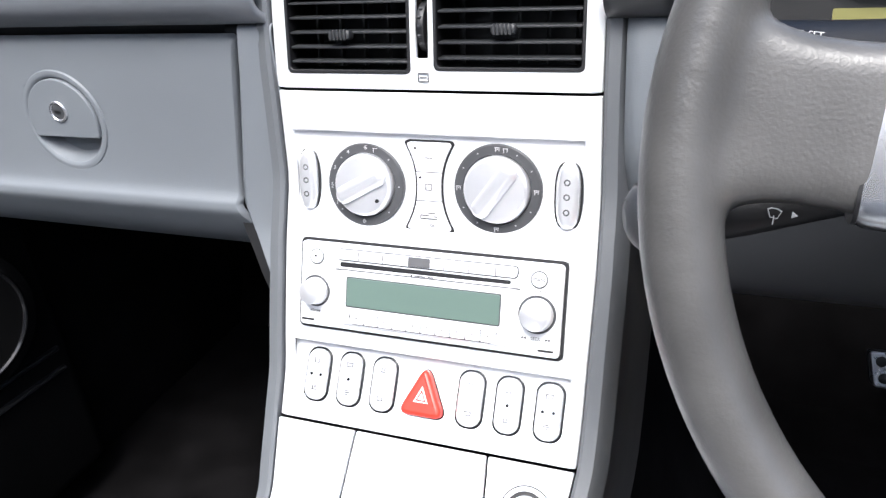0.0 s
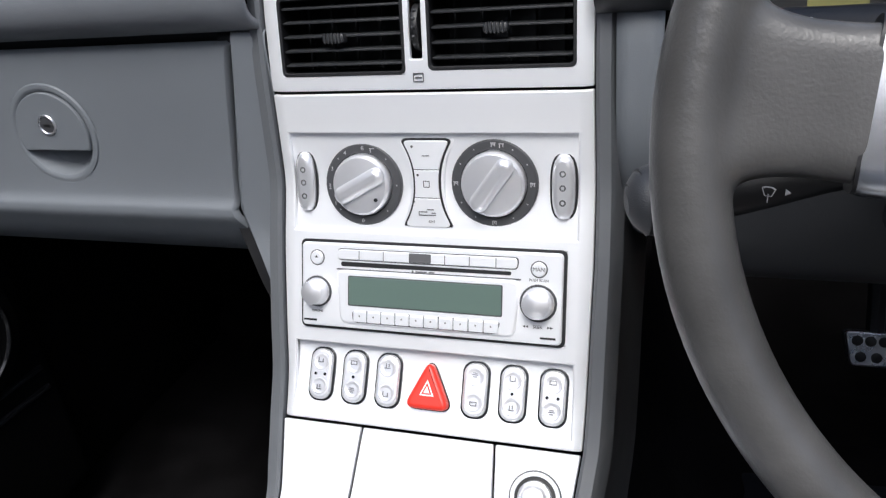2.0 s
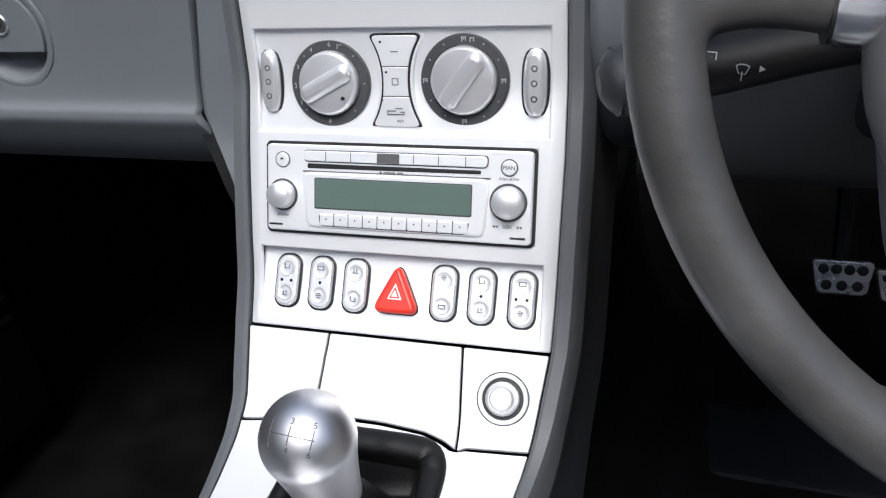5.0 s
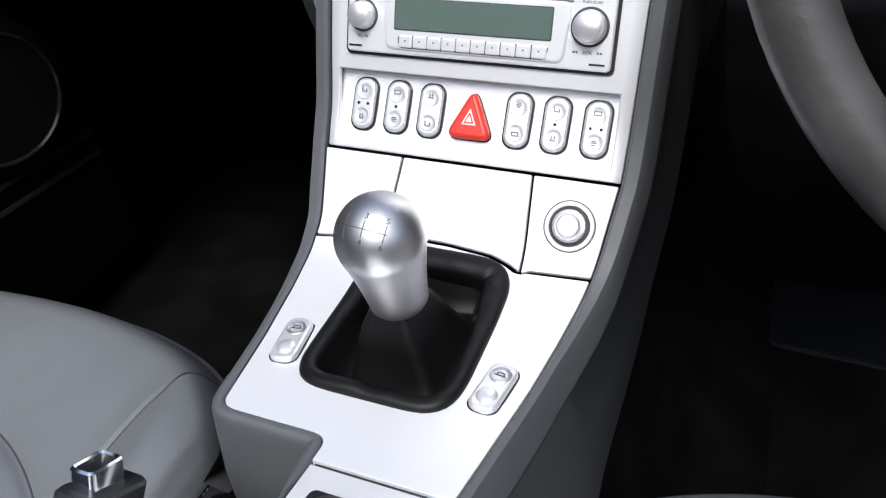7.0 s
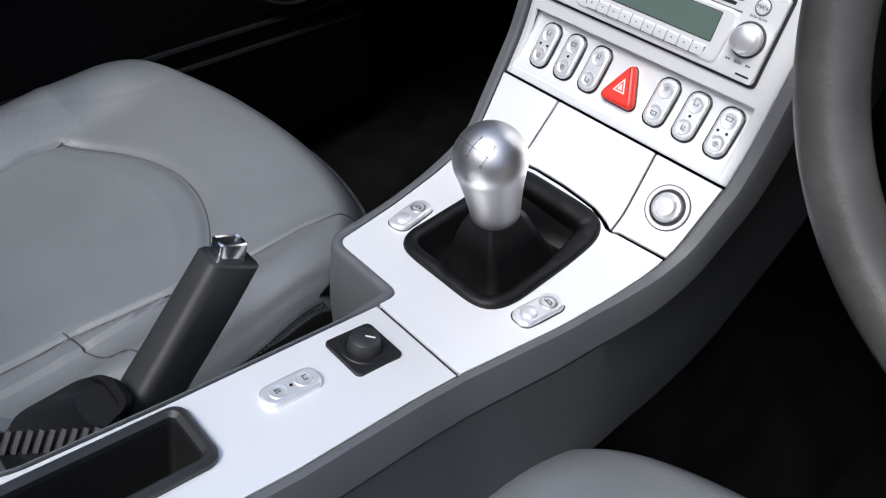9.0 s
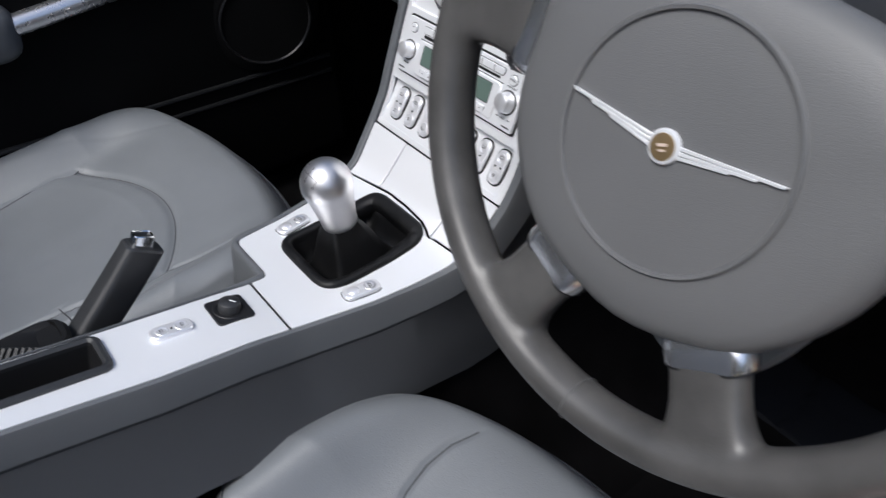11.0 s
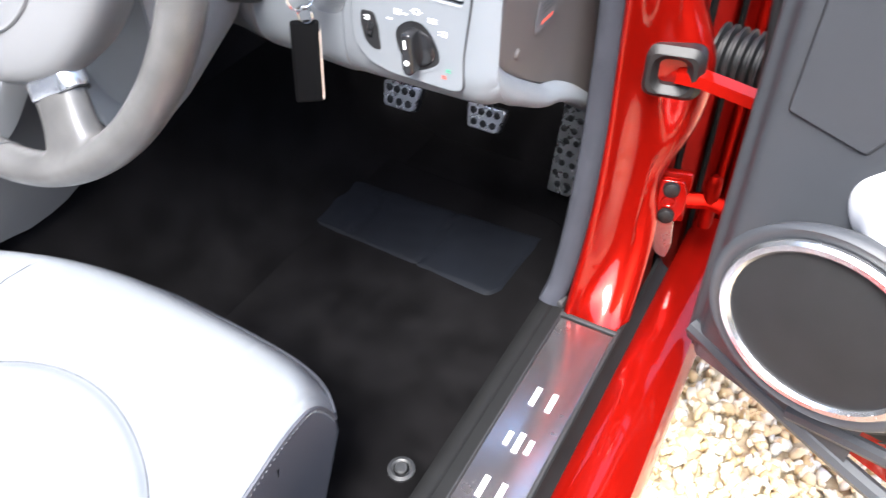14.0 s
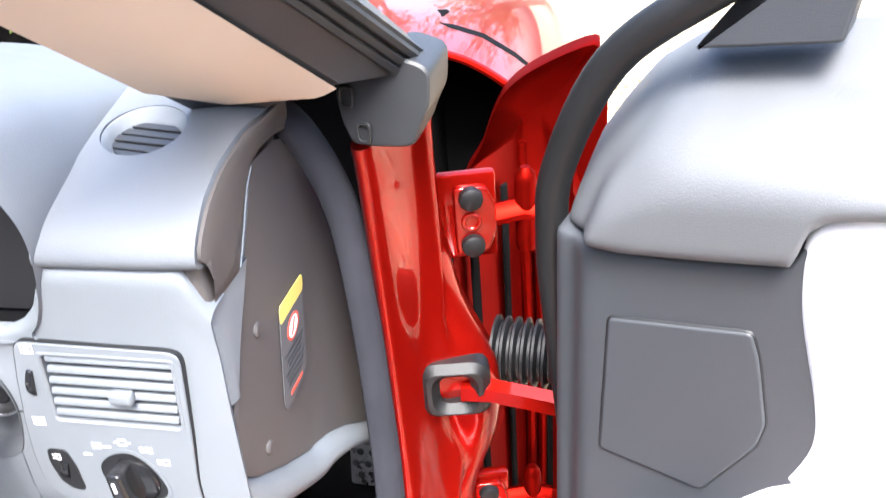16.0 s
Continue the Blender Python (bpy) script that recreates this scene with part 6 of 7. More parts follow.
along(SP[:6], .215, -1.0, 20, SILLBLK, "inner_sill_trim", "black plastic inner sill trim")
along([(.699, .4055), (.703, .4085), (.7135, .4105), (.718, .4085), (.720, .4055)], .205, -1.0, 10, SILLBLK, "sill_rib")
along(SP[7:11], .34, -1.0, 20, SILLBLK, "sill_rubber", "black rubber sill seal")
along(SP[10:], .46, -1.0, 24, RED, "sill", "glossy red painted sill", .02)
sill = part("sill_plate", moved(block(.0690, .62, .003, .0012, 2), pose(.7675, -.129, .3995)), STEEL, shell, "dull steel sill plate with raised emblem shapes")
part("plate_rim", join(moved(block(.0045, .64, .006, .0015, 2), pose(.7305, -.125, .4005)), moved(block(.0045, .64, .006, .0015, 2), pose(.8045, -.125, .4005)), moved(block(.078, .0065, .006, .0015, 2), pose(.7675, .1865, .4005))), RUBBER, shell, "black rubber rim round the plate")
# emblem shapes on the plate: plain bars
for k, y in enumerate((.056, -.008, -.072, -.136, -.2, -.264, -.328)):
    part("plate_emblem", bars([(0, -.010, .026, .0062), (0, .010, .026, .0062)] if k % 2 == 0 else [(0, .0, .026, .0065), (0, -.0125, .018, .0055), (0, .0125, .018, .0055)], .001), SILVER, sill, "plain bright metal shapes", pose(.767, y, .4012, 0, 0, 90))

# door pillar: lofted red jamb
ZL = [.385, .41, .44, .48, .54, .62, .68, .72, .78, .86, .93, .956]
YI = [.180, .190, .205, .223, .240, .250, .252, .252, .252, .248, .244, .24]
YO = [.180, .202, .238, .275, .300, .306, .296, .292, .304, .312, .312, .312]
XR = [.808, .806, .803, .798, .787, .812, .820, .816, .787, .773, .771, .774]
loops = []
for z, yi, yo, xr in zip(ZL, YI, YO, XR):
    sec = [(.728, yi + .10), (.731, yi + .02), (.735, yi + .004), (.741, yi), (.750, yi + .010), (.764, yi + (yo - yi) * .65), (.780, yo - .006), (xr - .014, yo), (xr - .003, yo + .006), (xr + .003, yo + .018), (xr + .002, yo + .03), (xr - .004, yo + .05)]
    pts = [(p.x, p.y) for p in smooth_path([Vector((a, b, 0)) for a, b in sec], 4)]
    loops.append([Vector((x, y, z)) for x, y in pts])
# smooth in z
dense = []
for i in range(len(loops) - 1):
    for k in range(4):
        t = k / 4
        p0, p1, p2, p3 = loops[max(0, i - 1)], loops[i], loops[i + 1], loops[min(len(loops) - 1, i + 2)]
        dense.append([0.5 * ((2 * b) + (c - a) * t + (2 * a - 5 * b + 4 * c - d) * t * t + (3 * b - a - 3 * c + d) * t ** 3) for a, b, c, d in zip(p0, p1, p2, p3)])
dense.append(loops[-1])
part("door_pillar", rings(dense, False, False, closed=False), RED, shell, "glossy red door pillar", sharp=70)
# Recess, flanges and wing shut face take the red darkened for shade.
part("hinge_recess", rings([[Vector((x, y, z)) for z in span(.20, .875, 12)] for x, y in ((.783, .34), (.785, .36), (.805, .41), (.828, .46), (.832, .52), (.836, .555), (.85, .57), (.92, .575))], False, False, closed=False), REDSHADE, shell, "shaded red recess behind the hinges")
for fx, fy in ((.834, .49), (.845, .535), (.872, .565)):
    part("inner_flange", tube([Vector((fx, fy, .22)), Vector((fx + .004, fy - .004, .55)), Vector((fx - .002, fy, .86))], .006, 8), REDSHADE, shell)
# Black strips stand in for the shade between the recess's folds.
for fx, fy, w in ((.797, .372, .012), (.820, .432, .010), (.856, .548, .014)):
    part("recess_shade", moved(block(w, .004, .60, .0015, 1), pose(fx, fy, .54, 0, 0, 62)), NEARBLACK, shell, "black strip standing in for shade in the recess")
# seal along the opening
sl = smooth_path([(.712, .195, .405), (.718, .215, .44), (.722, .236, .52), (.724, .250, .62), (.724, .256, .72), (.722, .258, .82), (.714, .262, .90), (.694, .262, .955), (.672, .258, .985), (.66, .22, 1.02)], 8)
part("door_seal", tube(sl, lambda t: .0165 - .003 * t, 12, flat=.75), SEAL, shell, "dark grey flocked door seal")
part("seal_foot", moved(block(.030, .018, .012, .004, 2), pose(.716, .200, .408)), RUBBER, shell)


def hinge(z, sc=1.0):
    """A red hinge leaf with two black bolts and its pivot knuckles."""
    hg = part("hinge", moved(block(.052, .012, .082 * sc, .004, 2), pose(.797, .345, z, 0, 0, 14)), RED, shell, "red painted door hinge with black bolts")
    part("hinge_boss", moved(prism(rounded([(-.016, -.032), (.012, -.032), (.020, -.012), (.020, .012), (.012, .032), (-.016, .032)], .006, 3), 0, .007, .002), Matrix.Translation((.803, .338, z)) @ Euler((radians(90), 0, radians(14))).to_matrix().to_4x4()), RED, hg)
    for dz in (.0225, -.0225):
        part("bolt", moved(lathe([(.0105, 0), (.0105, .004), (.0098, .008), (.007, .0098), (.0001, .0102)], 24), Matrix.Translation((.803, .333, z + dz * sc)) @ Euler((radians(90), 0, radians(14))).to_matrix().to_4x4()), BLACKRUB, hg, "black bolt head")
    part("bolt_collar", moved(hoop(oval(.009, .009, 24), oval(.005, .005, 24), 0, .003, .001), Matrix.Translation((.803, .3315, z)) @ Euler((radians(90), 0, radians(14))).to_matrix().to_4x4()), RED, hg)
    part("hinge_arm", tube([Vector((.822, .345, z)), Vector((.846, .350, z + .004)), Vector((.868, .352, z))], .0105, 8, flat=.7), REDSHADE, hg)
    part("hinge_pin", moved(lathe([(.0085, -.036), (.0095, -.03), (.0095, .03), (.0085, .036), (.004, .042)], 16), pose(.848, .352, z)), REDSHADE, hg)
    return hg


hinge(.852)
hinge(.505, .92)
part("jack_bracket", moved(prism(rounded([(-.013, .028), (-.016, -.010), (-.004, -.030), (.008, -.034), (.012, -.012), (.008, .028)], .006, 4), 0, .003, .0008), Matrix.Translation((.806, .331, .452)) @ Euler((radians(80), 0, radians(12))).to_matrix().to_4x4()), STEEL, shell, "bare metal tab under the hinge")
# check strap
sb = thing("check_strap", (.79, .29, .67), "red door check strap with grey bracket", "check strap")
cb = Matrix.Translation((.785, .293, .706)) @ Euler((radians(90), 0, radians(10))).to_matrix().to_4x4()
part("bracket", hoop(rrect(.064, .060, .016, 5), rrect(.028, .030, .008, 5), -.006, .018, .007), BLACKRUB, sb, "dark grey bracket", cb)
part("bracket_floor", prism(rrect(.032, .032, .004), -.004, .001), BLACK, sb, "", cb)
part("strap", tube([Vector((.792, .285, .705)), Vector((.82, .284, .706)), Vector((.905, .272, .700))], .0105, 4, flat=.35), RED, sb, "red painted strap")
bel = []
for i in range(40):
    t = i / 39
    bel.append(((.0335 if i % 4 < 2 else .026), t * .095))
part("bellows", moved(lathe(bel, 24), Matrix.Translation((.816, .346, .705)) @ Vector((1, -.10, 0)).to_track_quat("Z", "Y").to_matrix().to_4x4()), BLACKRUB, sb, "black rubber cable bellows")

# front wing: its shut face, the dark gap beside it, and the panel ahead
flap = smooth_path([(.770, .80, 0), (.789, .85, 0), (.803, .887, 0), (.821, .916, 0), (.855, .939, 0), (.905, .958, 0), (.905, .937, 0), (.885, .886, 0), (.866, .850, 0), (.860, .78, 0)], 4, True)
fl2 = [(p.x, p.y) for p in flap][::-1]
cen = (.850, .88)
loops = []
for f, dy in ((1.0, .03), (1.0, .006), (.97, .0), (.75, .012), (.45, .020), (.15, .022)):
    loops.append([Vector((cen[0] + (x - cen[0]) * f, .495 + dy, cen[1] + (z - cen[1]) * f)) for x, z in fl2])
part("wing_shut_face", rings(loops, True, True), REDSHADE, shell, "red shut face of the front wing", sharp=60)
# A near-black panel gives the shade inside the open gap.
part("scuttle_gap", rings([[Vector((x, y, z)) for x, z in ((.62, .66), (.90, .66), (.88, .80), (.84, .85), (.806, .88), (.767, .905), (.729, .918), (.62, .935))] for y in (.72, .74)]), NEARBLACK, shell, "near-black panel for the shade in the scuttle gap")
part("wing_top_edge", tube(smooth_path([(.70, .598, .934), (.729, .598, .924), (.767, .598, .911), (.806, .598, .886), (.84, .598, .855)], 5), .005, 8), RED, shell)
wing = []
for y in [.602, .64] + span(.70, 2.0, 14):
    t = (y - .60) / 1.4
    wing.append([Vector((x, y + .0 * x, z - .20 * t * t - .03 * t + (.006 * math.sin(4 * y) if x < .7 else 0))) for x, z in ((.905, .20), (.925, .45), (.922, .62), (.905, .73), (.875, .805), (.842, .853), (.806, .884), (.767, .909), (.729, .922), (.66, .937), (.45, .962), (.2, .978), (0, .985), (-.2, .978), (-.45, .962), (-.66, .937))])
part("front_wing", rings(wing, False, False, closed=False), RED, shell, "glossy red bonnet and front wing", sharp=70)
part("wing_skin", rings([[Vector((x, y, z)) for x, z in ((.905, .20), (.925, .45), (.922, .62), (.905, .73), (.885, .80))] for y in (.50, .56, .602)], False, False, closed=False), RED, shell)

# windscreen pillar
def rounded3(pts, f):
    """Cut each corner of a loop into four points."""
    out = []
    for i, p in enumerate(pts):
        p, a, c = Vector(p), Vector(pts[i - 1]), Vector(pts[(i + 1) % len(pts)])
        p0, p2 = p.lerp(a, f), p.lerp(c, f)
        for t in (0, .33, .67, 1):
            out.append(p0.lerp(p, t).lerp(p.lerp(p2, t), t))
    return out


pil = thing("windscreen_pillar", (.74, .28, .93), "windscreen pillar with beige inner trim and dark seal", "pillar")
SEC0 = [(.650, .222, .985), (.744, .212, 1.014), (.798, .290, 1.000), (.770, .345, 1.000), (.690, .30, .985)]
STEP = [(-.040, -.120, .102), (-.039, -.085, .075), (-.036, -.110, .080), (-.038, -.11, .088), (-.040, -.12, .100)]


def psec(k):
    return [Vector((a + k * dx, b + k * dy, c + k * dz)) for (a, b, c), (dx, dy, dz) in zip(SEC0, STEP)]


part("pillar_frame", rings([psec(k) for k in (0, .5, 1, 2, 3)]), TRIM, pil, "dark grey plastic frame")
tip = []
for k in (0.0, .15, .4, 1, 2, 3):
    a, b = psec(k)[0], psec(k)[1]
    n_ = Vector((-.3, -.75, -.55)).normalized() * .004
    a2 = a.lerp(b, .75 * max(0, (.25 - k)) / .25) if k < .25 else a
    tip.append([a2 + n_, a2.lerp(b, .33) + n_ * 1.6, a2.lerp(b, .66) + n_ * 1.6, b + n_])
part("inner_trim", rings(tip, False, False, closed=False), BEIGE, pil, "beige inner trim")
for off in (0, .012, .026):
    part("weather_strip", tube([psec(k)[1].lerp(psec(k)[2], .55 + off * 12) + Vector((0, -.004, .002)) for k in (0, .5, 1, 2, 3)], .004, 6), RUBBER, pil)
COV = [Vector(p) for p in rounded3([(0.725, 0.252, 1.001), (0.728, 0.249, 0.975), (0.735, 0.246, 0.958), (0.751, 0.243, 0.957), (0.782, 0.239, 0.958), (0.789, 0.239, 0.975), (0.796, 0.24, 0.988), (0.798, 0.242, 1.015), (0.77, 0.247, 1.023)], .3)]
cov = rings([[p + Vector((.004, .045, .004)) for p in COV], [p + Vector((0, .006, 0)) for p in COV], [p.lerp(Vector((.755, .24, .985)), .03) + Vector((0, .001, 0)) for p in COV], [p.lerp(Vector((.755, .24, .985)), .08) for p in COV]])
cv = part("base_cover", cov, SLATE, pil, "dark grey cover with two clips")
for p in ((0.746, 0.244, 0.968), (0.735, 0.248, 0.993)):
    part("cover_clip", moved(hoop(rrect(.012, .016, .004), rrect(.008, .011, .003), 0, .002, .0005), Matrix.Translation(p) @ Vector((-.3, -.95, .1)).to_track_quat("Z", "Y").to_matrix().to_4x4()), RUBBER, cv)

# ---- doors ----
DYAW = -22.5
HP = Vector((.915, .168, 0))
dm = Matrix.Translation(HP) @ Matrix.Rotation(radians(DYAW), 4, "Z")
# local: x along the door away from its hinge, y into the door, z up


def dl(a, d, z):
    return dm @ Vector((a, d, z))


door = thing("driver_door", (1.2, .15, .2), "open red car door with grey trim panel and round speaker", "car door")


def door_slab():
    o = rounded([(-.045, .45), (.10, .42), (.60, .40), (1.05, .42), (1.10, .60), (1.10, .94), (.10, .99), (.035, .975), (-.036, .90)], .03, 4)
    return rings([[dl(x, .030, z) for x, z in o], [dl(x, .042, z) for x, z in inset(o, -.004)], [dl(x, .11, z) for x, z in inset(o, -.01)], [dl(x, .125, z) for x, z in inset(o, .004)]])


part("door_shell", door_slab(), RED, door, "red painted door shell")
se = smooth_path([dl(-.034, .024, .42), dl(-.036, .024, .60), dl(-.040, .023, .74), dl(-.047, .022, .84), dl(-.050, .022, .91), dl(-.045, .022, .96), dl(-.012, .022, 1.03), dl(.045, .022, 1.075), dl(.10, .03, 1.11)], 6)
part("door_edge_seal", tube(se, lambda t: .005 + .006 * max(0.0, min(1.0, (t - .2) / .25)), 18), BLACKRUB, door, "black rubber door edge seal")


def card(poly, d0, d1, bev, r=.02):
    o = rounded(poly, r, 5)
    return rings([[dl(x, d0, z) for x, z in o]] + [[dl(x, d1 + bev * (1 - math.sin(a)), z) for x, z in inset(o, bev * (1 - math.cos(a)))] for a in span(0, math.pi / 2, 4)])


def panel(rows, dfun):
    """A moulded sheet on the door: rows of (a, z) points, dfun(a, z, i, j) gives how far each lies behind the door's face."""
    bm = bmesh.new()
    g = [[bm.verts.new(dl(a, dfun(a, z, i, j), z)) for j, (a, z) in enumerate(r)] for i, r in enumerate(rows)]
    for i in range(len(g) - 1):
        for j in range(len(g[0]) - 1):
            bm.faces.new((g[i][j], g[i][j + 1], g[i + 1][j + 1], g[i + 1][j]))
    return bm


def lipped(e, r):
    """How far an edge rolls back at a distance e from it."""
    return 0.0 if e >= r else r * (1 - math.sqrt(max(0.0, 1 - (1 - max(0.0, e) / r) ** 2)))


PB_A, PB_Z = [-.046, -.03, -.011, .012, .06, .102, .1045, .107, .114, .139, .30, 1.06], [.921, .926, .930, .930, .937, .944, .952, .964, .972, .979, .985, .975]
PT_A, PT_Z = [-.046, -.0435, -.036, -.020, .0, .025, .040, .076, .12, .5, 1.06], [.9215, .939, .968, .993, 1.019, 1.037, 1.043, 1.049, 1.053, 1.05, 1.03]
pad_a = [-.046, -.0452, -.0438, -.041, -.038, -.034, -.030, -.026, -.022] + span(-.018, .10, 24) + [.1015, .103, .1045, .106, .108, .111, .115, .12, .13, .145, .17] + span(.21, 1.06, 16)
pad_v = [0, .006, .015, .03, .05, .08, .12, .17] + span(.23, .80, 12) + [.84, .88, .915, .945, .97, .99, 1.0]


def pad_d(a, z, i, j):
    zb, zt = lerp(a, PB_A, PB_Z), lerp(a, PT_A, PT_Z)
    al = lerp(z, PT_Z[:8], PT_A[:8])
    e = min(a - al, (zt - z) * 1.1)
    d = -.004 - .019 * ease((e - .025) / .011) * (1 - .75 * ease((z - .985) / .045))
    d += lipped(z - zb, .010) + .07 * max(0.0, 1 - (zt - z) / .075) ** 1.7 + .6 * lipped(a - al, .016)
    if j == 0:
        d += .012
    return d


part("upper_pad", panel([[(a, lerp(a, PB_A, PB_Z) + (lerp(a, PT_A, PT_Z) - lerp(a, PB_A, PB_Z)) * v) for v in pad_v] for a in pad_a], pad_d), DOORPAD, door, "grey soft upper door pad", sharp=70)
IL_Z = [.684, .689, .70, .72, .74, .761, .789, .805, .83, .861, .912, .939, .952, .964, .971, .979, .986]
IL_A = [.125, .096, .079, .0695, .072, .088, .111, .120, .126, .122, .109, .105, .105, .107, .114, .139, .30]
IL = smooth_path([Vector((z, a, 0)) for z, a in zip(IL_Z, IL_A)], 8)
ins_left = lambda z: lerp(z, [p.x for p in IL], [p.y for p in IL])
card_z = [.445, .452, .46, .475] + span(.50, .68, 9) + [v for v in span(.684, .90, 40)] + [.906, .911, .915, .919, .9225, .925, .9265]
card_u = [0, .008, .018, .03, .045, .065, .09, .115, .14, .17, .21] + span(.26, 1, 14)


def card_d(a, z, i, j):
    e = a + .040
    d = -.010 + .012 * (1 - ease((e - .012) / .016)) + .7 * lipped(e, .010) + lipped(.9275 - card_z[i], .009)
    return d + (.02 if i == len(card_z) - 1 or j == 0 else 0)


def card_at(u, z):
    a = -.040 + ((ins_left(z) + .012 if z > .684 else .165) + .040) * u
    return a, z + max(0.0, lerp(a, PB_A, PB_Z) - .929) * ease((z - .87) / .05)


part("front_card", panel([[card_at(u, z) for u in card_u] for z in card_z], card_d), DOORCARD, door, "grey moulded door card", sharp=70)
pk = [(.004, .880), (.088, .895), (.0935, .880), (.103, .834), (.100, .815), (.071, .764), (.001, .770)]
pl_ = part("map_pocket_cover", card(pk[::-1], .0, -.0125, .002, .004), DOORCARD, door, "five-sided grey cover panel")
part("cover_groove", tube([dl(x, -.0100, z) for x, z in rounded(pk[::-1], .004, 5)], .0013, 6, True), BLACK, pl_)
ins_z = [.684, .6845, .6855, .687, .689, .691, .694] + span(.697, .985, 90)
ins_e = [0, .0008, .002, .004, .007, .011, .016, .022, .03, .04, .05, .06, .075] + span(.09, .9, 14)


def ins_d(a, z, i, j):
    e = min(a - ins_left(z), 1.2 * (z - .684) + (.0 if a < .15 else .004))
    arm = ease((a - ins_left(z)) / .055) * ease((z - .684) / .03) * (1 - ease((z - .765) / .045))
    d = -.013 + lipped(e, .010) - .034 * arm
    seam = lerp(a, [.111, .128, .157, .184, .5, 1.0], [.789, .796, .800, .811, .85, .87])
    d += .0035 * math.exp(-((z - seam) / .0035) ** 2)
    return d + (.012 if j == 0 else 0) + .0012 * noise.noise((a * 14, z * 14, 0))


part("leather_insert", panel([[(ins_left(z) + e, z) for e in ins_e] for z in ins_z], ins_d), PALE, door, "pale grey leather insert with padded arm rest", sharp=80)
hd = [(.143, -.040, .757), (.146, -.058, .759), (.155, -.066, .760), (.21, -.070, .757), (.32, -.072, .765), (.45, -.070, .775), (.55, -.05, .785)]
hs = smooth_path(hd, 5)
hl = []
for i, p in enumerate(hs):
    sc_ = .55 + .45 * ease(i / 8)
    hl.append([dl(p.x, p.y + b, p.z + c) for b, c in rrect(.022 * sc_, .030 * sc_, .007 * sc_, 4)])
part("pull_handle", rings(hl), SATIN, door, "satin silver door pull")
# speaker pod
sc = Vector((.993, .069, .633))
spm = Matrix.Translation(sc) @ Euler((radians(90 - 2.5), 0, radians(-16.5))).to_matrix().to_4x4()
pod = rings([[(x * k + .004 * q, y * k * .95 - s_, w) for x, y in oval(.098, .098, 56)] for k, s_, w, q in ((.98, .055, -.11, 1), (1.0, .03, -.06, 1), (1.03, .006, -.018, 1), (1.05, .001, -.006, 1), (1.035, 0, .001, 0), (1.0, 0, .004, 0), (.95, 0, .0025, 0), (.90, 0, .0005, 0))], False, True)
spk = part("speaker_pod", pod, DOORCARD, door, "grey speaker pod with bright ring", spm, sharp=60)
part("speaker_ring", hoop(oval(.0885, .0835, 64), oval(.0775, .0730, 64), .002, .0085, .003), BAND, spk, "bright metal ring", spm)
part("speaker_grille", lathe([(.080, .003), (.06, .0055), (.03, .0075), (.0001, .008)], 48), GRILLE, spk, "dark speaker grille", spm @ Matrix.Diagonal((1, .94, 1, 1)))
# net pocket
part("pocket_back", panel([[(a, zb + (.690 - .12 * min(.2, a - .12) - zb) * v) for v in span(0, 1, 4)] for a, zb in [(a, .478 + .27 * min(.3, a - .13)) for a in span(.13, 1.0, 16)]], lambda a, z, i, j: .004), BLACK, door, "dark door pocket behind the net")
net = []
for i in range(60):
    a0 = .10 + .0135 * i
    zt, zb = .683, .505
    net.append(tube([dl(a0, -.007, zt), dl(a0 + .075, -.016, (zt + zb) / 2), dl(a0 + .15, -.010, zb)], .0010, 4))
    net.append(tube([dl(a0 + .15, -.007, zt - .02), dl(a0 + .075, -.017, (zt + zb) / 2 - .01), dl(a0, -.011, zb)], .0010, 4))
part("pocket_net", join(*net), SLATE, door, "dark elastic net")
part("pocket_rim", tube(smooth_path([dl(.14, -.012, .690), dl(.185, -.016, .675), dl(.24, -.018, .655), dl(.4, -.02, .648), dl(1.0, -.012, .66)], 6), .0045, 8), TRIM, door)
part("pocket_sill", tube(smooth_path([dl(.10, -.010, .462), dl(.18, -.012, .490), dl(.274, -.012, .515), dl(.5, -.012, .56), dl(1.0, -.01, .58)], 6), .0085, 8), DOORCARD, door, "grey lower edge of the pocket")
part("card_edge", tube(smooth_path([dl(-.03, -.004, .475), dl(.10, -.006, .45), dl(.30, -.006, .43), dl(.7, -.004, .42)], 6), .010, 8), DOORCARD, door)
# mirror triangle
part("mirror_corner", card([(.033, 1.041), (.104, 1.050), (.1075, 1.075), (.113, 1.15), (.105, 1.15), (.066, 1.070)], .05, .02, .002, .003), DOORCARD, door, "grey mirror corner trim")
part("window_slot", moved(block(.9, .02, .01), dm @ pose(.60, .06, 1.035)), RUBBER, door)

# passenger door, shut
pdoor = thing("passenger_door", (-.72, -.4, .2), "shut passenger door, its trim and speaker ring darkened for shade", "car door")
# Card and pod are coloured near-black for the shade on this side.
part("door_card", moved(block(.06, 1.35, .62, .02, 3), pose(-.655, -.45, .61)), NEARBLACK, pdoor, "door card coloured near-black for shade")
part("upper_pad", moved(block(.10, 1.35, .09, .03, 3), pose(-.665, -.45, .93)), DASHTOP, pdoor)
part("arm_rest", moved(block(.075, .62, .080, .028, 4), pose(-.622, -0.591, 0.701)), BOLSTER, pdoor, "charcoal padded arm rest")
part("pull_handle", tube(smooth_path([(-0.611, -0.301, 0.706), (-0.614, -0.241, 0.709), (-0.619, -0.161, 0.714), (-0.624, -0.061, 0.719), (-0.65, 0.039, 0.725)], 6), .0155, 16), SATIN, pdoor, "satin silver door pull")
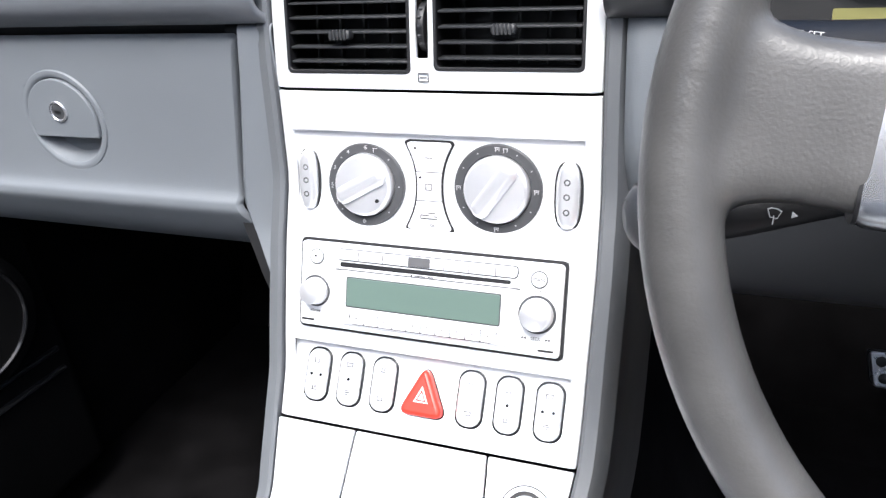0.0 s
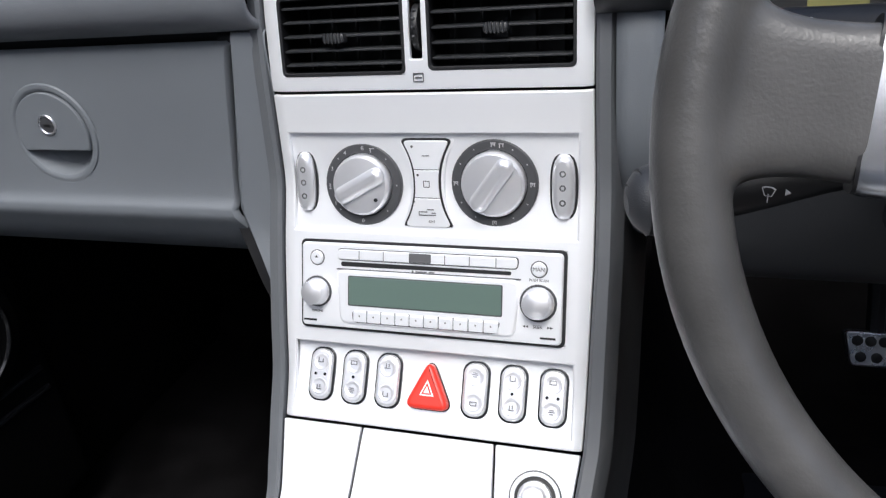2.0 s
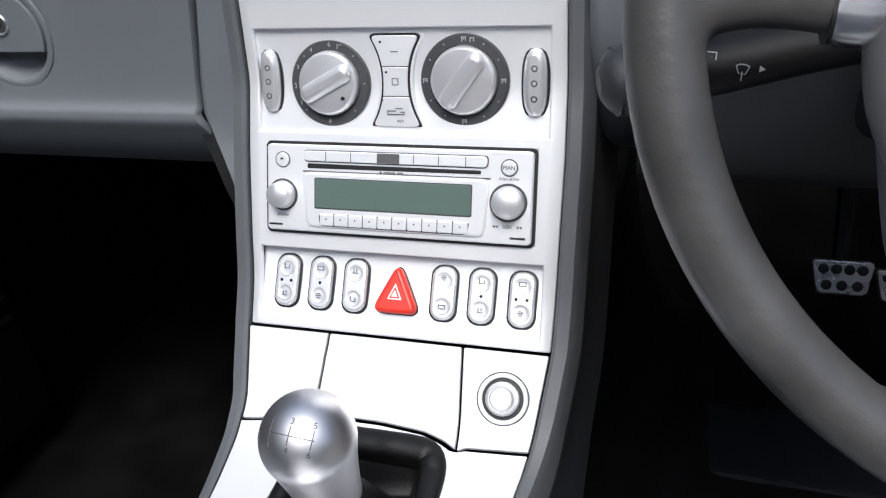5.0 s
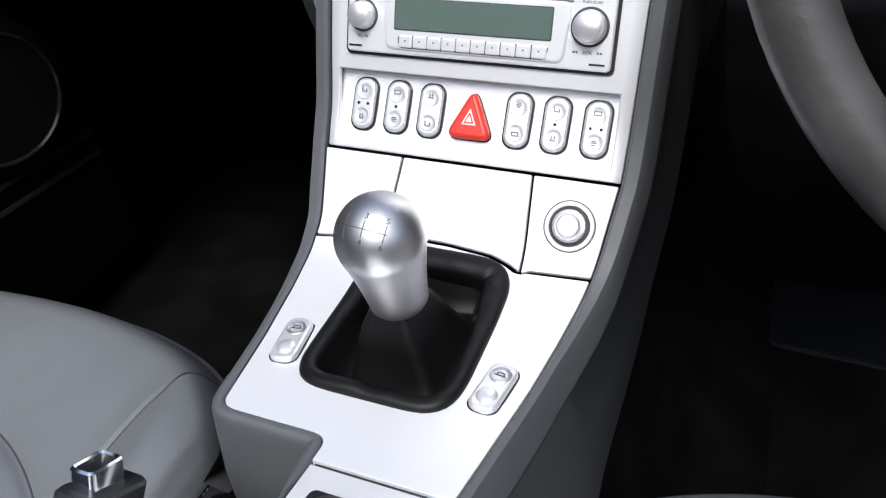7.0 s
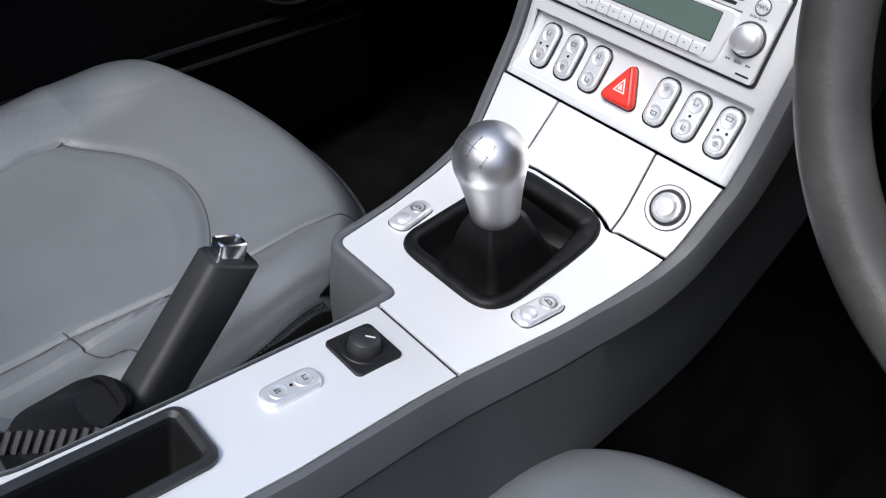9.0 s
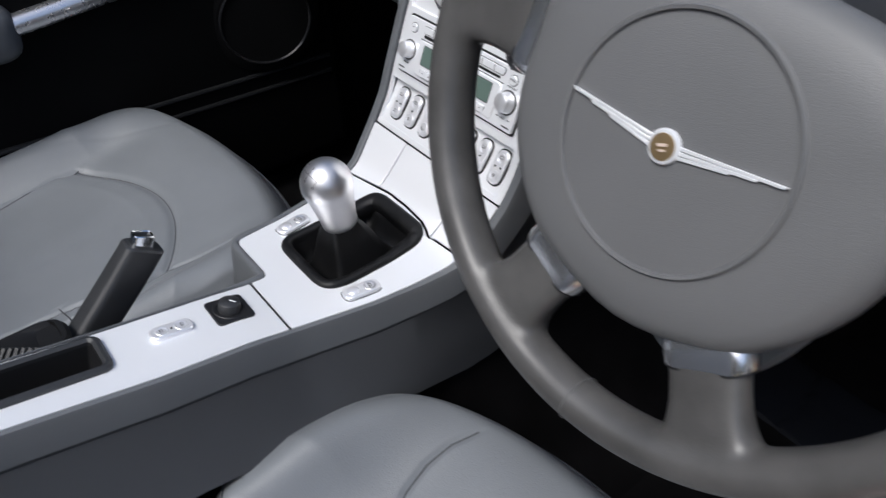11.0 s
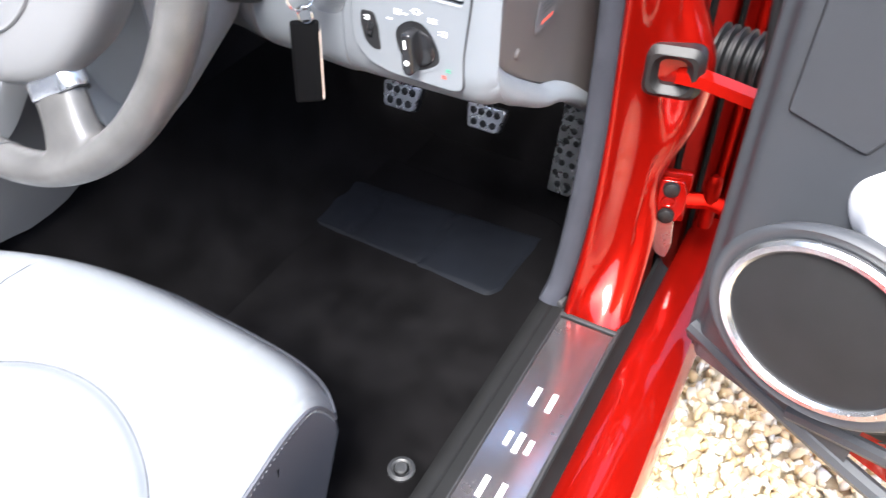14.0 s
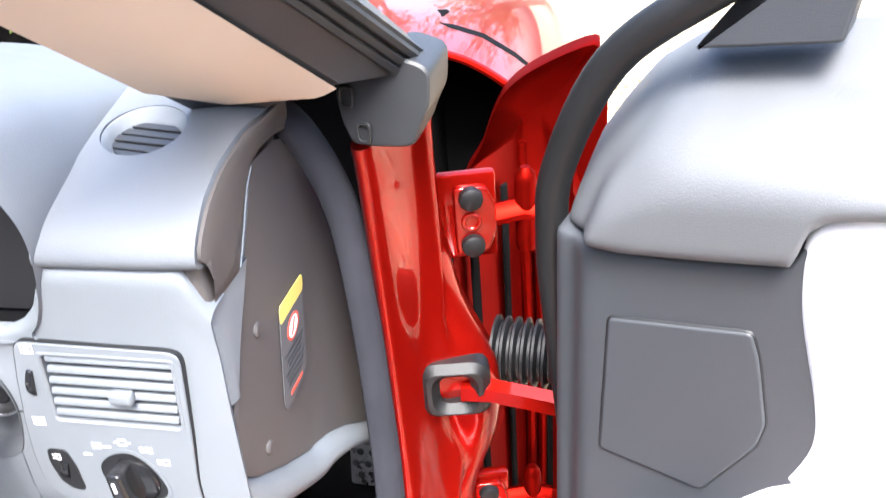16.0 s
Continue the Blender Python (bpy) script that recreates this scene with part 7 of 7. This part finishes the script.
pm2 = Matrix.Translation((-.610, .083, .605)) @ Euler((radians(90), 0, radians(78))).to_matrix().to_4x4()
ps = part("speaker_pod", rings([[(x * 1.28, y * 1.28, -.035) for x, y in oval(.082, .082, 40)], [(x * 1.12, y * 1.12, .0) for x, y in oval(.082, .082, 40)], [(x, y, .004) for x, y in oval(.082, .082, 40)]], False, True), NEARBLACK, pdoor, "", pm2)
# Black instead of bright metal, as the ring is barely lit.
part("speaker_ring", hoop(oval(.079, .077, 56), oval(.0735, .0715, 56), .002, .008, .002), GLOSSB, ps, "speaker ring coloured glossy black for shade", pm2)
for z in (.52, .49):
    part("card_line", tube([Vector((-.622, -1.0, z + .06)), Vector((-.622, -.4, z + .01)), Vector((-.622, .2, z - .02))], .004, 6), BLACK, pdoor)


# ---- surroundings ----
BARK = material("grey_brown_bark", (0.26, 0.21, 0.16), 0.9, 0, 0.5, 14, 0.8, 60)
LEAF = material("hedge_leaf", (0.055, 0.095, 0.02), 0.55, 0, 0.3, 3, colour2=(0.10, 0.13, 0.025))


def hedge(name, x0, x1, y0, y1, h, n, label):
    """A clipped hedge: a dark twiggy core under many small leaf faces."""
    rg = random.Random(int(h * 1000 + n))
    hd = thing(name, ((x0 + x1) / 2, (y0 + y1) / 2, .02), label, "hedge", "garden hedges")
    core = block(x1 - x0 - .2, y1 - y0 - .2, h - .1, .12, 2, ((x0 + x1) / 2, (y0 + y1) / 2, h / 2))
    part("twigs", core, CARPET, hd, "dark twiggy inside")
    V, Fc = [], []
    for i in range(n):
        fx = rg.random()
        x, y, z = rg.uniform(x0, x1), rg.uniform(y0, y1), rg.uniform(.05, h)
        side = rg.random()
        if side < .42:
            x = (x0 if rg.random() < .5 else x1) + rg.gauss(0, .05)
        elif side < .72:
            y = (y0 if rg.random() < .5 else y1) + rg.gauss(0, .05)
        else:
            z = h + rg.gauss(0, .05)
        s = rg.uniform(.03, .07)
        m = Euler((rg.uniform(0, 6), rg.uniform(0, 6), rg.uniform(0, 6))).to_matrix()
        o = len(V)
        for a, b in ((-1, 0), (0, -.55), (1, 0), (0, .55)):
            V.append(m @ Vector((a * s, b * s, 0)) + Vector((x, y, z)))
        Fc.append((o, o + 1, o + 2, o + 3))
    me = bpy.data.meshes.new("leaves")
    me.from_pydata([tuple(v - Vector(hd.location)) for v in V], [], Fc)
    me.materials.append(LEAF)
    lv = new("leaves", me)
    lv.parent = hd
    return hd


# The left and rear hedges are unseen, added to cut low sky light.
hedge("hedge", -3.2, -2.1, -6, 5, 3.2, 9000, "unseen green hedge added to block light from the left")
hedge("hedge", -3.2, 6, -4.8, -3.7, 3.0, 9000, "unseen green hedge added to block light from behind")
hedge("hedge", 5.2, 6.2, -4.4, 7, 2.2, 9000, "clipped yellow-green hedge across the drive")


def tree(name, x, y, h, spread, n, label):
    """A small tree: a tapered trunk, forked limbs and clumps of single leaves round their ends."""
    rg = random.Random(int(x * 31 + y * 17))
    tr = thing(name, (x, y, .02), label, "tree")
    part("trunk", tube(smooth_path([(x, y, 0), (x + .05, y, h * .25), (x - .04, y + .05, h * .5)], 5), lambda t: .11 - .05 * t, 9), BARK, tr)
    V, Fc = [], []
    for k in range(16):
        a, rise = k * 2.4 + rg.random(), rg.uniform(.35, 1.0)
        end = Vector((x + spread * math.cos(a) * rg.uniform(.4, 1), y + spread * math.sin(a) * rg.uniform(.4, 1), h * rise))
        path = smooth_path([Vector((x, y, h * rg.uniform(.22, .48))), Vector((x, y, h * .4)).lerp(end, .5) + Vector((0, 0, .15)), end], 5)
        part("limb", tube(path, lambda t: .045 - .036 * t, 6), BARK, tr)
        for c in (path[-1], path[-4], path[-6]):
            for i in range(n):
                p = c + Vector((rg.gauss(0, .20), rg.gauss(0, .20), rg.gauss(0, .13)))
                s, m = rg.uniform(.03, .06), Euler((rg.uniform(0, 6), rg.uniform(0, 6), rg.uniform(0, 6))).to_matrix()
                o = len(V)
                V += [m @ Vector((q * s, r * s, 0)) + p for q, r in ((-1, 0), (0, -.5), (1, 0), (0, .5))]
                Fc.append((o, o + 1, o + 2, o + 3))
    me = bpy.data.meshes.new("crown")
    me.from_pydata([tuple(v - Vector(tr.location)) for v in V], [], Fc)
    me.materials.append(LEAF)
    crown = new("crown", me)
    crown.parent = tr
    return tr


tree("tree", 1.1, 8.2, 3.6, 1.5, 70, "small leafy green tree ahead of the car")
tree("tree", -1.4, 9.0, 4.2, 1.6, 70, "small leafy green tree ahead of the car")

# ---- outside ----
gv = random.Random(5)
ground = single("ground", bump_sheet([-60, -20, -8, -4, -2] + span(-1.5, 4, 60) + [6, 10, 25, 60], [-60, -20, -8, -4, -2] + span(-1.5, 4, 60) + [6, 10, 25, 60], lambda x, y: .02 + .010 * noise.noise((x * 4, y * 4, 1))), material("gravel_bed", (0.52, 0.42, 0.28), 0.9, 0, 0.5, 60, 1.0, 120, colour2=(0.30, 0.23, 0.14)), "pale gravel drive", "ground", kind="structure")
GRAVEL = bpy.data.materials.new("gravel_stone")
GRAVEL.use_nodes = True
gn, gl = GRAVEL.node_tree.nodes, GRAVEL.node_tree.links
geo = gn.new("ShaderNodeNewGeometry")
gr = gn.new("ShaderNodeValToRGB")
gr.color_ramp.interpolation = "LINEAR"
el = gr.color_ramp.elements
el[0].position, el[0].color = 0.0, (0.60, 0.42, 0.21, 1)
el[1].position, el[1].color = 1.0, (0.82, 0.77, 0.67, 1)
e2 = el.new(0.35)
e2.color = (0.78, 0.62, 0.37, 1)
e3 = el.new(0.7)
e3.color = (0.78, 0.69, 0.52, 1)
gl.new(geo.outputs["Random Per Island"], gr.inputs["Fac"])
gno = gn.new("ShaderNodeTexNoise")
gno.inputs["Scale"].default_value = 90
gmx = gn.new("ShaderNodeMixRGB")
gmx.blend_type = "MULTIPLY"
gmx.inputs["Fac"].default_value = 0.35
gl.new(gr.outputs["Color"], gmx.inputs["Color1"])
gl.new(gno.outputs["Fac"], gmx.inputs["Color2"])
gl.new(gmx.outputs["Color"], gn["Principled BSDF"].inputs["Base Color"])
gn["Principled BSDF"].inputs["Roughness"].default_value = 0.75


def gravel(n, x0, x1, y0, y1):
    base = bmesh.new()
    bmesh.ops.create_icosphere(base, subdivisions=1, radius=1)
    bv = [v.co.copy() for v in base.verts]
    bf = [[v.index for v in f.verts] for f in base.faces]
    base.free()
    V, Fc = [], []
    for i in range(n):
        x, y = gv.uniform(x0, x1), gv.uniform(y0, y1)
        if i > n * .55:
            x, y = 1.35 + abs(gv.gauss(0, 1.1)) - .57, gv.gauss(.6, 1.3)
        s = gv.uniform(.006, .0145)
        e = Euler((gv.uniform(0, 6), gv.uniform(0, 6), gv.uniform(0, 6))).to_matrix()
        sx, sy, sz = s * gv.uniform(.9, 1.4), s * gv.uniform(.7, 1.1), s * gv.uniform(.5, .8)
        o = len(V)
        for c in bv:
            k = 1 + .18 * noise.noise(c * 1.7 + Vector((i * .37, 0, 0)))
            V.append(e @ Vector((c.x * sx * k, c.y * sy * k, c.z * sz * k)) + Vector((x, y, .028 + gv.uniform(0, .014))))
        Fc += [[o + q for q in f] for f in bf]
    me = bpy.data.meshes.new("gravel")
    me.from_pydata(V, [], Fc)
    for p in me.polygons:
        p.use_smooth = True
    me.materials.append(GRAVEL)
    return tagged(new("gravel", me), "loose pale buff gravel stones", "gravel", kind="stuff")


gravel(30000, .78, 2.3, -.35, 1.7)
